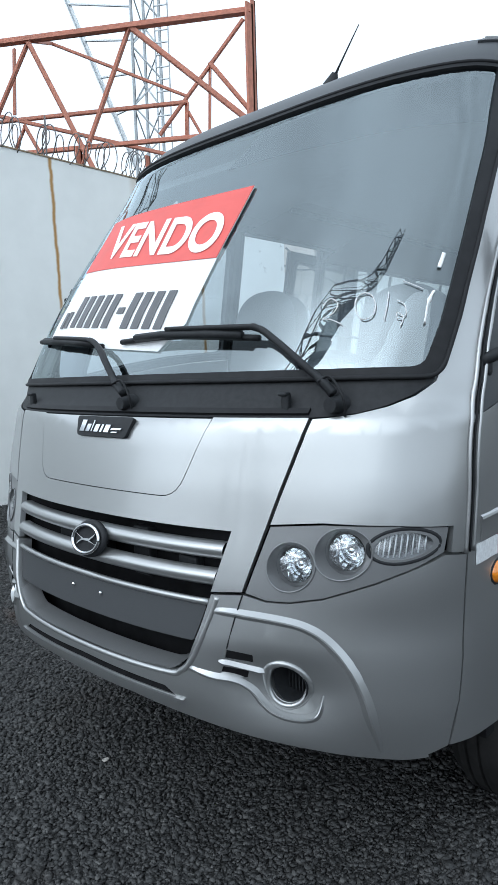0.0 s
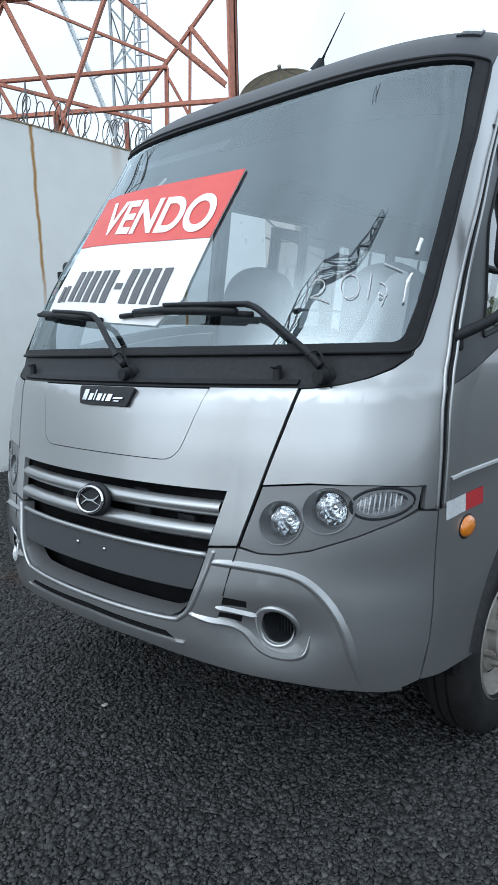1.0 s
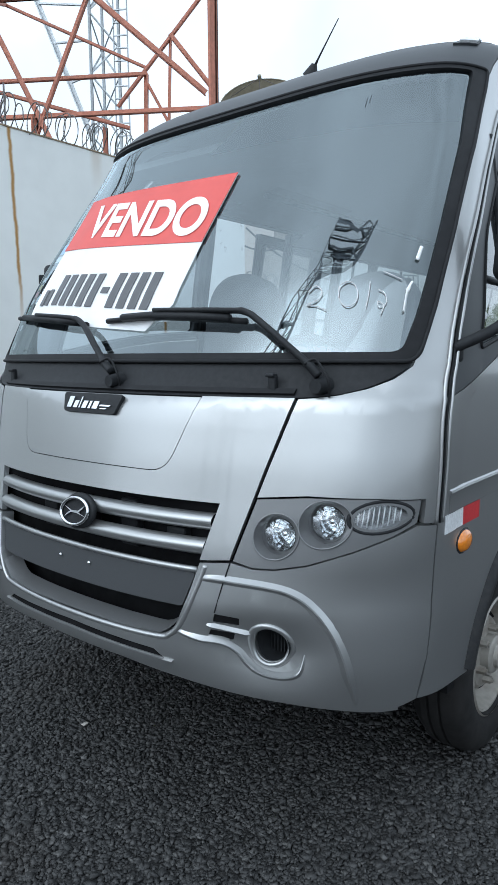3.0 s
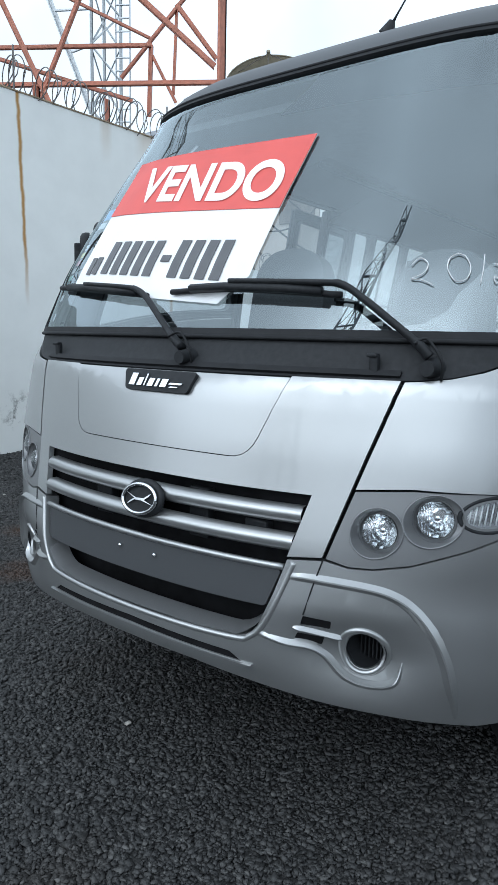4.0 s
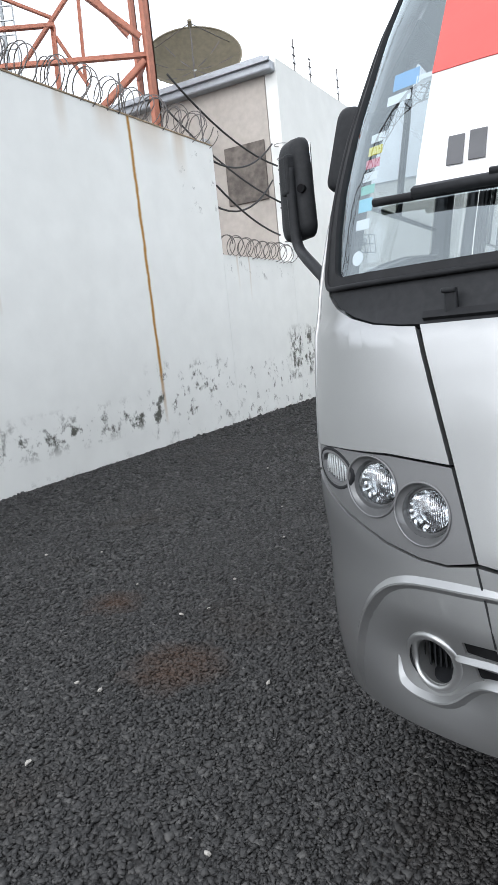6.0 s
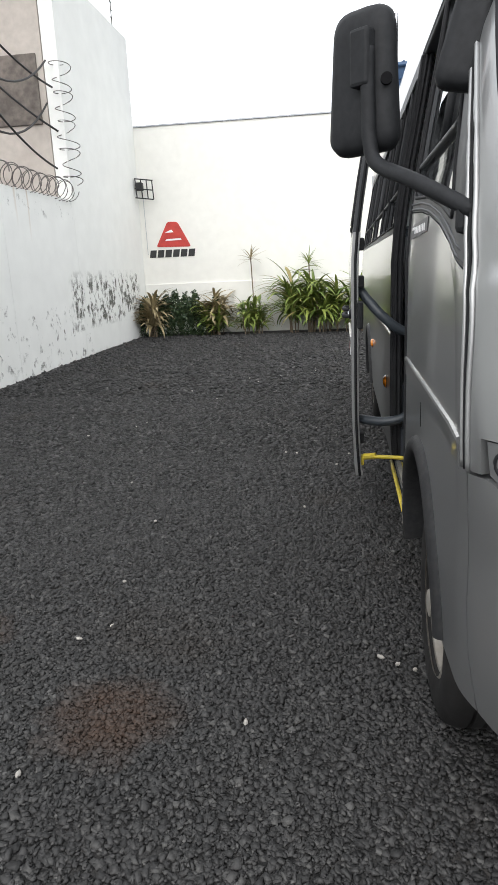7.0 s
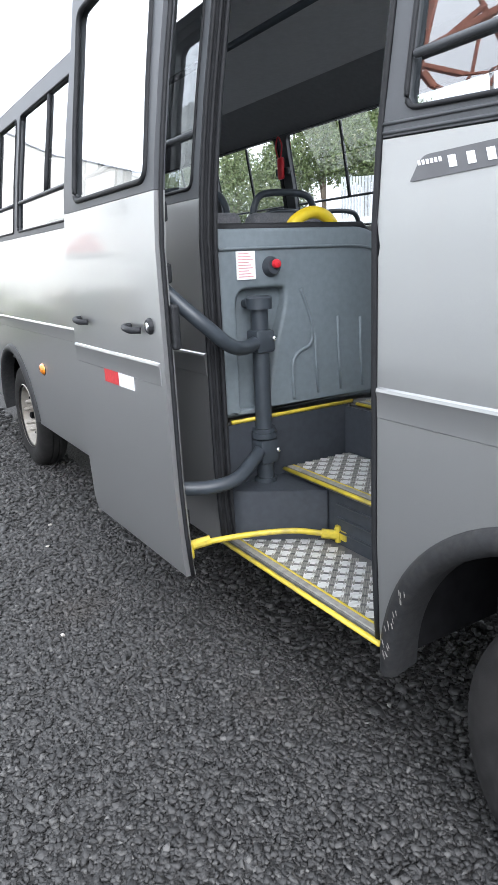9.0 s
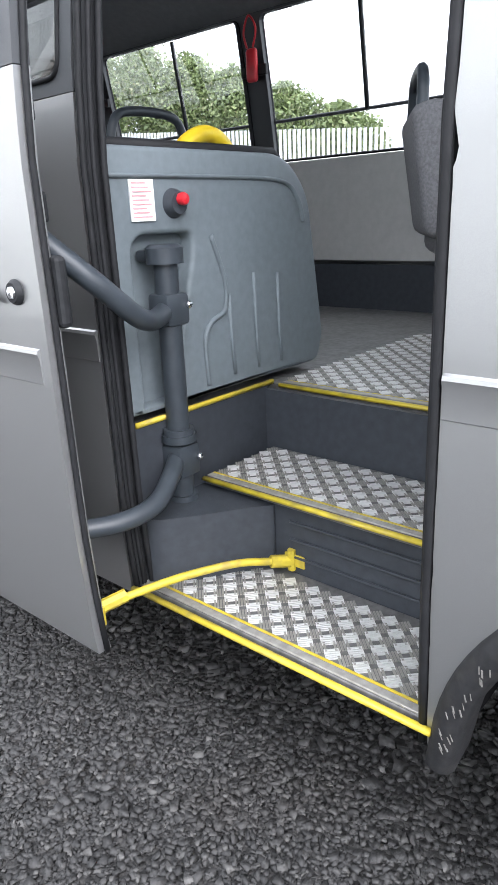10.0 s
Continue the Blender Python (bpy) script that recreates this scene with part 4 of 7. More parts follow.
    for y0, y1 in runs:
        bm = bmesh.new()
        rise = 0.034 if s == 1 else 0.0
        prof = [(o, z + rise) for o, z in ((0.0, 1.076), (0.004, 1.079), (0.005, 1.128), (0.009, 1.141), (0.007, 1.148), (0.0, 1.152))]
        rows = [[bm.verts.new(skin(uy(y, z - DZ, s), z - DZ, o - 0.001)) for o, z in prof] for y in np.linspace(y0, y1, max(4, int((y1 - y0) / 0.12)))]
        for A, B in zip(rows[:-1], rows[1:]):
            for k in range(len(prof) - 1):
                bm.faces.new((A[k], B[k], B[k + 1], A[k + 1]))
        for R in (rows[0], rows[-1]):
            bm.faces.new(R)
        bmesh.ops.recalc_face_normals(bm, faces=bm.faces)
        part("side_moulding", bm, SILVER, bus, "silver side moulding", smooth=True, angle=30)
    for cy, arc in ((AX_F, arch_f), (AX_R, arch_r)):
        bm = bmesh.new()
        rows = []
        for (y, z) in arc + [(arc[-1][0] + 0.012, 0.40)]:
            d = Vector((y - cy, z - 0.42)).normalized()
            rows.append([bm.verts.new(skin(uy(y + d.x * w, z - DZ + d.y * w, s), z - DZ + d.y * w, o)) for w, o in ((-0.038, -0.07), (-0.040, 0.004), (-0.033, 0.017), (-0.020, 0.024), (-0.004, 0.023), (0.010, 0.016), (0.018, 0.006), (0.021, -0.004))])
        for A, B in zip(rows[:-1], rows[1:]):
            for k in range(7):
                bm.faces.new((A[k], B[k], B[k + 1], A[k + 1]))
        bm.faces.new(rows[-1])
        bmesh.ops.recalc_face_normals(bm, faces=bm.faces)
        part("wheel_arch_trim", bm, TRIMPL, bus, "scuffed black plastic wheel arch trim", smooth=True, angle=50)
# front header, roof and tail
hdr = [(0.0, 2.616), (0.76, 2.616), (0.815, 2.606), (0.838, 2.58), (0.842, 2.60), (0.852, 2.70), (0.856, 2.80), (0.856, 2.885), (0.0, 2.885)]
hdr_full = hdr + mir(hdr)[::-1][1:-1]
skin_part("header", [dense(hdr_full, 0.06)], DARKPAINT, bus, "dark grey roof header above the windscreen", rim=0.02, su=0.06)
skin_part("header_lining", [dense(hdr_full, 0.06)], INCEIL, bus, "grey lining behind the header", off=-0.05, rim=0, su=0.06)
roofsec = [(half(z), z) for z in np.linspace(2.60, 2.90, 14)]
roofsec = roofsec + [(0, 2.905)] + [(-x, z) for x, z in roofsec[::-1]]
bm = bmesh.new()
rows = []
for y in (1.45, 2.2, 4.0, 6.0, Y_END - 0.15, Y_END):
    f = 1.0 if y < Y_END - 0.01 else 0.97
    rows.append([bm.verts.new((x * f, max(y, nose(min(z, 2.885)) - 0.02 + DEPTH * 0.9 * (abs(x) / half(2.8)) ** 2) if y < 2 else (max(y, 2.2) if y < 3 else y), z + DZ - (0 if f == 1 else 0.03))) for x, z in roofsec])
for A, B in zip(rows[:-1], rows[1:]):
    for k in range(len(roofsec) - 1):
        bm.faces.new((A[k], A[k + 1], B[k + 1], B[k]))
bmesh.ops.recalc_face_normals(bm, faces=bm.faces)
part("roof", bm, SILVER, bus, "light silver roof", smooth=True)
bm = bmesh.new()
rearsec = [(half(z), z) for z in np.linspace(0.6, 2.57, 20)]
vs = [bm.verts.new((x * sg, Y_END, z + DZ)) for sg, sec in ((1, rearsec), (-1, rearsec[::-1])) for x, z in sec]
bm.faces.new(vs)
r = bmesh.ops.extrude_face_region(bm, geom=bm.faces[:])
for g in r["geom"]:
    if isinstance(g, bmesh.types.BMVert):
        g.co.y += 0.03
bmesh.ops.recalc_face_normals(bm, faces=bm.faces)
part("tail_panel", bm, SILVER, bus, "silver tail panel")


# ---- wheels ----
def lathe(bm, prof, m, seg=40):
    rows = [[bm.verts.new(m @ Vector((o, r * math.cos(2 * math.pi * k / seg), r * math.sin(2 * math.pi * k / seg)))) for k in range(seg)] for r, o in prof]
    for A, B in zip(rows[:-1], rows[1:]):
        for k in range(seg):
            bm.faces.new((A[k], A[(k + 1) % seg], B[(k + 1) % seg], B[k]))
    bmesh.ops.recalc_face_normals(bm, faces=bm.faces)


def wheel(s, y, dish):
    """o runs outwards from the tyre's middle plane."""
    m = Matrix.Translation((s * 0.965, y, RW)) @ Matrix.Diagonal((s, 0.945, 0.945, 1))
    mr = m @ Matrix.Diagonal((1, 1.035, 1.035, 1))
    bm = bmesh.new()
    lathe(bm, [(0.235, 0.085), (0.258, 0.098), (0.30, 0.108), (0.345, 0.104), (0.378, 0.092), (0.393, 0.075), (0.4, 0.05), (0.4, 0.028), (0.388, 0.026), (0.388, 0.018), (0.4, 0.016), (0.4, -0.016), (0.388, -0.018), (0.388, -0.026), (0.4, -0.028), (0.4, -0.05), (0.368, -0.092), (0.30, -0.108), (0.235, -0.085)], m, 48)
    tyre = part("wheel", bm, TYRE, bus, "dusty black tyre", smooth=True, angle=35)
    bm = bmesh.new()
    if dish:
        prof = [(0.236, 0.100), (0.243, 0.094), (0.236, 0.086), (0.222, 0.080), (0.214, 0.050), (0.205, 0.02), (0.190, 0.0), (0.175, 0.004), (0.16, 0.022), (0.148, 0.045), (0.136, 0.058), (0.12, 0.060), (0.085, 0.060), (0.078, 0.062), (0.0755, 0.092), (0.066, 0.100), (0.05, 0.102), (0.045, 0.116), (0.03, 0.120), (0.001, 0.120)]
    else:
        prof = [(0.236, 0.100), (0.243, 0.094), (0.236, 0.086), (0.222, 0.080), (0.214, 0.03), (0.19, -0.04), (0.15, -0.06), (0.09, -0.06), (0.085, 0.0), (0.06, 0.01), (0.001, 0.01)]
    lathe(bm, prof, mr, 48)
    part("rim", bm, RIMPAINT, tyre, "dusty silver steel rim", smooth=True, angle=35)
    for k in range(6):
        a = 2 * math.pi * (k + 0.3) / 6
        c = mr @ Vector((0.061, 0.104 * math.cos(a), 0.104 * math.sin(a)))
        bm = bmesh.new()
        bmesh.ops.create_cone(bm, cap_ends=True, segments=6, radius1=0.017, radius2=0.015, depth=0.034)
        bmesh.ops.create_cone(bm, cap_ends=True, segments=12, radius1=0.009, radius2=0.009, depth=0.05)
        bm.transform(Matrix.Translation(c + Vector((s * 0.012, 0, 0))) @ Matrix.Rotation(radians(90) * s, 4, "Y"))
        part("wheel_nut", bm, RIMPAINT, tyre)
        a += math.pi / 6
        # Hand holes are near-black discs on the rim, their shade painted.
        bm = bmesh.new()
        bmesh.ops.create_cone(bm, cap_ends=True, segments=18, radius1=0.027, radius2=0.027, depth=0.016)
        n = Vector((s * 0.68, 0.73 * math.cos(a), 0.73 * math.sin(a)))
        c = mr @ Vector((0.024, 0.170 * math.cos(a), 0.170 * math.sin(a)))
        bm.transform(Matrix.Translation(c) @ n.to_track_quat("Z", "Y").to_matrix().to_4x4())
        part("hand_hole_shade", bm, DARKIN, tyre, "near-black disc painting the shade of a rim hand hole")


for s in (1, -1):
    wheel(s, AX_F - 0.08, True)
    wheel(s, AX_R, False)
bm = bmesh.new()
for y in (AX_F, AX_R):
    add_tube(bm, [(-0.85, y, RW), (0.85, y, RW)], 0.06, 10)
rename_box(bm, (-0.45, 0.4, 0.50), (-0.35, 7.3, 0.64))
rename_box(bm, (0.35, 0.4, 0.50), (0.45, 7.3, 0.64))
part("chassis", bm, DARKIN, bus, "dark chassis rails and axles")
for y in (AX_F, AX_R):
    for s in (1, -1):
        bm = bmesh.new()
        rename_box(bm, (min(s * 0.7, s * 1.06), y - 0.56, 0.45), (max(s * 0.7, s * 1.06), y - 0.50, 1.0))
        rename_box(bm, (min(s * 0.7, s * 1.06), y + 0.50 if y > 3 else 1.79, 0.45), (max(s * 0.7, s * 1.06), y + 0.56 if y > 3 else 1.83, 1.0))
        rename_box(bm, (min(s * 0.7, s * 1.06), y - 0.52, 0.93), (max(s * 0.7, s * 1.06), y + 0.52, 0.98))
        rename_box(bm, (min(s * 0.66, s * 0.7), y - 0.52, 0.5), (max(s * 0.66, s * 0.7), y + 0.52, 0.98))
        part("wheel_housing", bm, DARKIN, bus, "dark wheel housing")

# Dark pans and boxes added to keep light out from under the bus.
part("light_blocking_pan", box((-0.78, 0.62, 0.52), (0.78, 0.80, 0.56), 0.01), DARKIN, bus, "dark pan added under the engine to block light")
part("light_blocking_pan", box((-1.0, 1.86, 0.43), (1.0, 4.75, 0.46), 0.01), DARKIN, bus, "dark pan added under the floor to block light")
part("light_blocking_engine_box", box((-0.60, 0.62, 0.27), (0.60, 1.75, 0.50), 0.04), DARKIN, bus, "dark box added for the engine and axle mass to block light")
part("light_blocking_axle_sheet", box((-0.66, 0.66, 0.47), (0.66, 1.86, 0.50), 0.01), DARKIN, bus)

# ---- interior ----
COVE = mat("dark_grey_cove_lining", (0.35, 0.355, 0.365), 0.6, 0, 30, 0.08)
VISOR = [(-0.002, 2.447), (0.076, 2.436), (0.172, 2.424), (0.279, 2.423), (0.399, 2.419), (0.613, 2.405), (0.72, 2.411), (0.735, 2.60), (0.004, 2.60)]
skin_part("sun_visor_panel", [dense(VISOR, 0.05)], DARKIN, bus, "dark grey visor panel behind the windscreen", off=-0.028, rim=0.004)
rn = random.Random(12)
bm = bmesh.new()
for k in range(26):
    u = 0.345 + 0.0118 * k
    add_tube(bm, [skin(u + rn.uniform(-0.006, 0.006), 2.592, -0.014), skin(u + 0.012, 2.578 + rn.uniform(-0.004, 0.004), -0.012), skin(u + rn.uniform(-0.012, 0.012), 2.556 + rn.uniform(-0.008, 0.008), -0.014)], 0.0028, 5)
for z in (2.586, 2.574, 2.562):
    add_tube(bm, [skin(u, z + rn.uniform(-0.004, 0.004), -0.013) for u in np.linspace(0.345, 0.655, 16)], 0.0028, 5)
add_tube(bm, [skin(u, z, -0.013) for u, z in ((0.655, 2.575), (0.668, 2.556), (0.684, 2.542))], 0.004, 5)
net = tagged(part("visor_fringe", bm, RUBBER), "dark knotted fringe hanging inside the windscreen", "fringe")
FLOOR = 0.888
bm = bmesh.new()
rename_box(bm, (-1.06, 2.71, FLOOR - 0.06), (1.06, 7.8, FLOOR))
rename_box(bm, (-0.465, 0.75, FLOOR - 0.06), (1.06, 2.709, FLOOR))
part("floor_panel", bm, PLATE, bus, "checker-plate cabin floor")
bm = bmesh.new()
rename_box(bm, (-0.88, 1.55, 2.52), (0.88, 7.8, 2.55))
part("cabin_ceiling", bm, INCEIL, bus, "grey cabin ceiling lining")
part("front_ceiling_panel", box((-0.84, 1.06, 2.50), (0.84, 1.549, 2.53)), INCEIL, bus, "grey panel above the dashboard")
for s in (1, -1):
    bm = bmesh.new()
    y0 = 0.75 if s == 1 else 2.72
    vs = [bm.verts.new(v) for v in ((s * 0.60, y0 + 0.9 * (s == 1), 2.53), (s * 0.985, y0 + 0.9 * (s == 1), 2.36), (s * 0.985, 7.8, 2.36), (s * 0.60, 7.8, 2.53))]
    bm.faces.new(vs)
    bmesh.ops.solidify(bm, geom=bm.faces[:], thickness=0.02)
    part("luggage_cove", bm, COVE, bus, "grey lining above the windows")
    bm = bmesh.new()
    rename_box(bm, (min(s * 1.05, s * 1.07), 0.85 if s == 1 else 2.72, FLOOR), (max(s * 1.05, s * 1.07), 7.8, 1.115))
    part("kick_panel", bm, INDARK, bus, "dark lower wall panel")
    bm = bmesh.new()
    rename_box(bm, (min(s * 1.055, s * 1.075), 0.85 if s == 1 else 2.72, 1.135), (max(s * 1.055, s * 1.075), 7.8, 1.64))
    part("wall_panel", bm, INWALL, bus, "light grey interior wall panel")
bm = bmesh.new()
rename_box(bm, (-1.0, 7.78, FLOOR), (1.0, 7.82, 2.5))
part("rear_wall_panel", bm, INCEIL, bus)
bm = bmesh.new()
rename_box(bm, (-0.93, 0.48, 1.10), (0.93, 0.80, 1.46), 0.05, 3)
rename_box(bm, (-0.88, 0.56, 1.40), (0.88, 0.92, 1.58), 0.06, 3)
part("dashboard", bm, INDARK, bus, "dark grey dashboard", smooth=True, angle=40)
bm = bmesh.new()
rename_box(bm, (-0.95, 0.72, 0.55), (0.95, 0.76, 1.45))
part("bulkhead", bm, DARKIN, bus)

# ---- entrance steps ----
def tread(name, x0, x1, y0, y1, z, label):
    """A checker-plate tread with raised bars and a yellow nosing along its outer edge x0."""
    bm = box((x0, y0, z - 0.02), (x1, y1, z), 0.003)
    t = part(name, bm, PLATE, bus, label)
    me = bpy.data.meshes.new("tread_bar")
    b2 = bmesh.new()
    for k in range(5):
        rename_box(b2, (-0.017, -0.0165 + k * 0.0072, 0), (0.017, -0.0115 + k * 0.0072, 0.0028))
    b2.to_mesh(me)
    b2.free()
    me.materials.append(ALU)
    i = 0
    pitch = 0.0365
    # Bars turned the other way get a darker copy, their shading painted.
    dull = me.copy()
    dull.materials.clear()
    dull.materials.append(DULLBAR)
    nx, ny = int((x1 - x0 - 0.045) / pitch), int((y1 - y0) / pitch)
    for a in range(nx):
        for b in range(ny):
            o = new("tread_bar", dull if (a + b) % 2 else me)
            o.matrix_world = Matrix.Translation((x0 + 0.058 + a * pitch, y0 + 0.02 + b * pitch, z)) @ Matrix.Rotation(radians(45 if (a + b) % 2 else -45), 4, "Z")
            o.parent = t
            i += 1
    return t


def nosing(pts, r=0.010, label="yellow step edge"):
    return part("step_nosing", tube(pts, r, 8, flat=0.7), YELLOW, bus, label, smooth=True)


S1, S2 = 0.481, 0.695
tread("lower_step", -1.085, -0.795, DOOR0 + 0.012, DOOR1, S1, "worn aluminium checker-plate step")
tread("middle_step", -0.815, -0.505, DOOR0 + 0.012, DOOR1, S2, "worn aluminium checker-plate step")
tread("upper_step", -0.462, 0.50, 1.87, 2.69, FLOOR + 0.003, "aluminium checker-plate landing")
for x, z in ((-1.092, S1), (-0.818, S2), (-0.464, FLOOR)):
    nosing([(x - (0.012 if x < -1 else 0.0), DOOR0 - (0.016 if x < -1 else -0.012), z - 0.004), (x - (0.012 if x < -1 else 0.0), DOOR1, z - 0.004)])
    bm = box((x + 0.012, DOOR0 + 0.012, z - 0.001), (x + 0.034, DOOR1, z + 0.004), 0.002)
    part("step_edge_strip", bm, DULLBAR, bus, "worn aluminium step edging")
    part("step_inner_line", box((x + 0.036, DOOR0 + 0.012, z - 0.001), (x + 0.043, DOOR1, z + 0.0035), 0.001), YELLOW, bus, "thin yellow line")
nosing([(-1.02, 2.692, FLOOR + 0.006), (-0.47, 2.692, FLOOR + 0.006)], 0.011)
riser = part("lower_riser", box((-0.795, DOOR0 + 0.01, S1 - 0.02), (-0.78, DOOR1, S2 - 0.012)), INDARK, bus, "dark ribbed riser panel")
for k in range(3):
    part("riser_rib", box((-0.803, DOOR0 + 0.03, S1 + 0.045 + 0.05 * k), (-0.795, 2.38, S1 + 0.052 + 0.05 * k), 0.003), INDARK, riser)
bm = box((-0.505, DOOR0 + 0.01, S2 - 0.02), (-0.49, DOOR1 + 0.03, FLOOR - 0.01))
part("upper_riser", bm, INDARK, bus, "dark riser panel")
bm = box((-0.520, 2.03, FLOOR - 0.085), (-0.505, 2.10, FLOOR - 0.045), 0.008)
part("riser_latch", bm, BLACKPL, bus, "small black latch")
bm = box((-1.07, 2.690, S1 - 0.02), (-0.49, 2.712, FLOOR - 0.002))
part("stair_side_panel", bm, INDARK, bus, "dark stairwell side panel")
bm = box((-1.07, DOOR0 - 0.02, S1 - 0.02), (-0.45, DOOR0 + 0.010, 1.60))
part("stair_front_panel", bm, INDARK, bus, "dark stairwell front panel")
# rounded plinth under the door pole
o = rounded([(-1.06, 2.688), (-1.06, 2.62), (-0.97, 2.545), (-0.86, 2.475), (-0.797, 2.42), (-0.797, 2.688)], [0, 0.05, 0.06, 0.06, 0.02, 0])
bm = extrude_outline(o, Matrix(((1, 0, 0, 0), (0, 0, 1, 0), (0, 1, 0, S1), (0, 0, 0, 1))), S2 - 0.03 - S1)
part("pole_plinth", bm, INDARK, bus, "dark moulded plinth", smooth=True, angle=40)

# ---- partition behind the steps ----
out = rounded([(-1.035, 0.912), (-0.205, 0.912), (-0.175, 1.0), (-0.250, 1.45), (-0.365, 1.552), (-1.035, 1.552)], [0.02, 0.036, 0.026, 0.12, 0.08, 0.02])
rec = rounded([(-0.972, 0.93), (-0.862, 0.93), (-0.815, 1.14), (-0.765, 1.30), (-0.765, 1.352), (-0.968, 1.352)], [0.0, 0.0, 0.036, 0.026, 0.04, 0.05])
bm = bmesh.new()
es = []
for lp in (out, rec):
    vs = [bm.verts.new((p[0], 2.70, p[1])) for p in lp]
    es += [bm.edges.new((vs[i], vs[(i + 1) % len(vs)])) for i in range(len(vs))]
r = bmesh.ops.triangle_fill(bm, use_beauty=True, edges=es, normal=(0, -1, 0))
fs = [g for g in r["geom"] if isinstance(g, bmesh.types.BMFace)]
e = bmesh.ops.extrude_face_region(bm, geom=fs)
for g in e["geom"]:
    if isinstance(g, bmesh.types.BMVert):
        g.co.y += 0.07
bmesh.ops.recalc_face_normals(bm, faces=bm.faces)
sharp = [ed for ed in bm.edges if len(ed.link_faces) == 2 and ed.calc_face_angle(0) > 1.0 and abs(ed.verts[0].co.y - 2.70) < 1e-4 and abs(ed.verts[1].co.y - 2.70) < 1e-4]
bmesh.ops.bevel(bm, geom=sharp, offset=0.014, segments=3, profile=0.5, affect="EDGES")
panel = part("partition", bm, INGREY, bus, "blue-grey moulded partition behind the steps", smooth=True, angle=50)
part("partition_back", box((-1.03, 2.745, 0.90), (-0.24, 2.775, 1.40)), INGREY, panel)
part("partition_ridge", tube(curve_pts([(-1.03, 2.697, 1.485), (-0.70, 2.697, 1.485), (-0.40, 2.697, 1.478), (-0.315, 2.697, 1.43), (-0.285, 2.697, 1.36)], 6), 0.008, 8, flat=0.6), INGREY, panel, smooth=True)
for x, z1 in ((-0.64, 1.18), (-0.53, 1.23), (-0.42, 1.22)):
    part("partition_rib", tube([(x, 2.699, z1), (x + 0.004, 2.698, 1.05), (x + 0.012, 2.699, 0.95)], 0.006, 8), INGREY, panel, smooth=True)
part("partition_rib", tube(curve_pts([(-0.70, 2.698, 1.34), (-0.655, 2.698, 1.22), (-0.66, 2.698, 1.14), (-0.72, 2.698, 1.11), (-0.745, 2.698, 1.06), (-0.74, 2.698, 0.94)], 6), 0.007, 8), INGREY, panel, smooth=True)
part("partition_cap", tube([(-1.03, 2.74, 1.556), (-0.38, 2.74, 1.556), (-0.27, 2.745, 1.47), (-0.19, 2.75, 1.02)], 0.016, 8), RUBBER, panel, "black edge trim", smooth=True)
PINKPRINT = mat("faded_red_print", (0.62, 0.32, 0.34), 0.5, 0, 60, 0.2)
lab = part("notice_label", box((-0.966, 2.694, 1.384), (-0.892, 2.6985, 1.478)), SIGNWHITE, panel, "small white notice with red print", )
for k in range(9):
    bm = box((-0.960, 2.6925, 1.392 + 0.0095 * k), (-0.902 - 0.008 * (k % 3), 2.694, 1.3955 + 0.0095 * k))
    part("notice_line", bm, PINKPRINT, lab)
bm = bmesh.new()
lathe(bm, [(0.001, 0.024), (0.026, 0.024), (0.031, 0.014), (0.036, 0.0)], Matrix.Translation((-0.825, 2.70, 1.423)) @ Matrix.Rotation(radians(-90), 4, "Z"), 24)
knob = part("emergency_valve", bm, INDARK, panel, "dark round valve with a red knob", smooth=True, angle=40)
bm = bmesh.new()
lathe(bm, [(0.001, 0.044), (0.013, 0.042), (0.016, 0.036), (0.014, 0.022)], Matrix.Translation((-0.822, 2.70, 1.432)) @ Matrix.Rotation(radians(-90), 4, "Z"), 18)
part("valve_knob", bm, KNOBRED, knob, "red knob", smooth=True, angle=40)
part("door_pole_cap", tube([(-0.905, 2.66, 1.285), (-0.905, 2.66, 1.322), (-0.905, 2.66, 1.330)], [0.046, 0.046, 0.036], 20), TUBE, panel, "dark grey pole cap", smooth=True, angle=40)
part("door_pole_housing", box((-0.935, 2.66, 1.288), (-0.875, 2.74, 1.318), 0.012, 3), TUBE, panel, "dark grey pole top housing", smooth=True, angle=40)

# ---- door pole and arms ----
pole = part("door_pole", tube([(-0.905, 2.66, 0.60), (-0.905, 2.66, 1.30)], 0.030, 18), TUBE, bus, "dark grey vertical door pole", smooth=True, angle=40)
for z in (0.66, 0.83, 0.845):
    part("pole_collar", tube([(-0.905, 2.66, z), (-0.905, 2.66, z + 0.02)], 0.040 if z != 0.83 else 0.046, 18), TUBE, pole, smooth=True, angle=40)
for z0, z1 in ((1.135, 1.215), (0.735, 0.825)):
    part("arm_clamp", box((-0.942, 2.622, z0), (-0.866, 2.698, z1), 0.012), TUBE, pole, smooth=True, angle=40)
    bm = bmesh.new()
    bmesh.ops.create_uvsphere(bm, u_segments=10, v_segments=6, radius=0.010)
    bm.transform(Matrix.Translation((-0.875, 2.618, z0 + 0.05)))
    part("clamp_bolt", bm, CHROME, pole, smooth=True)
part("upper_door_arm", tube(curve_pts([(-0.92, 2.655, 1.175), (-1.0, 2.61, 1.165), (-1.08, 2.57, 1.185), (-1.17, 2.575, 1.26), (-1.24, 2.625, 1.34), (-1.275, 2.655, 1.385)], 6), 0.024, 14), TUBE, bus, "curved dark grey door arm", smooth=True)
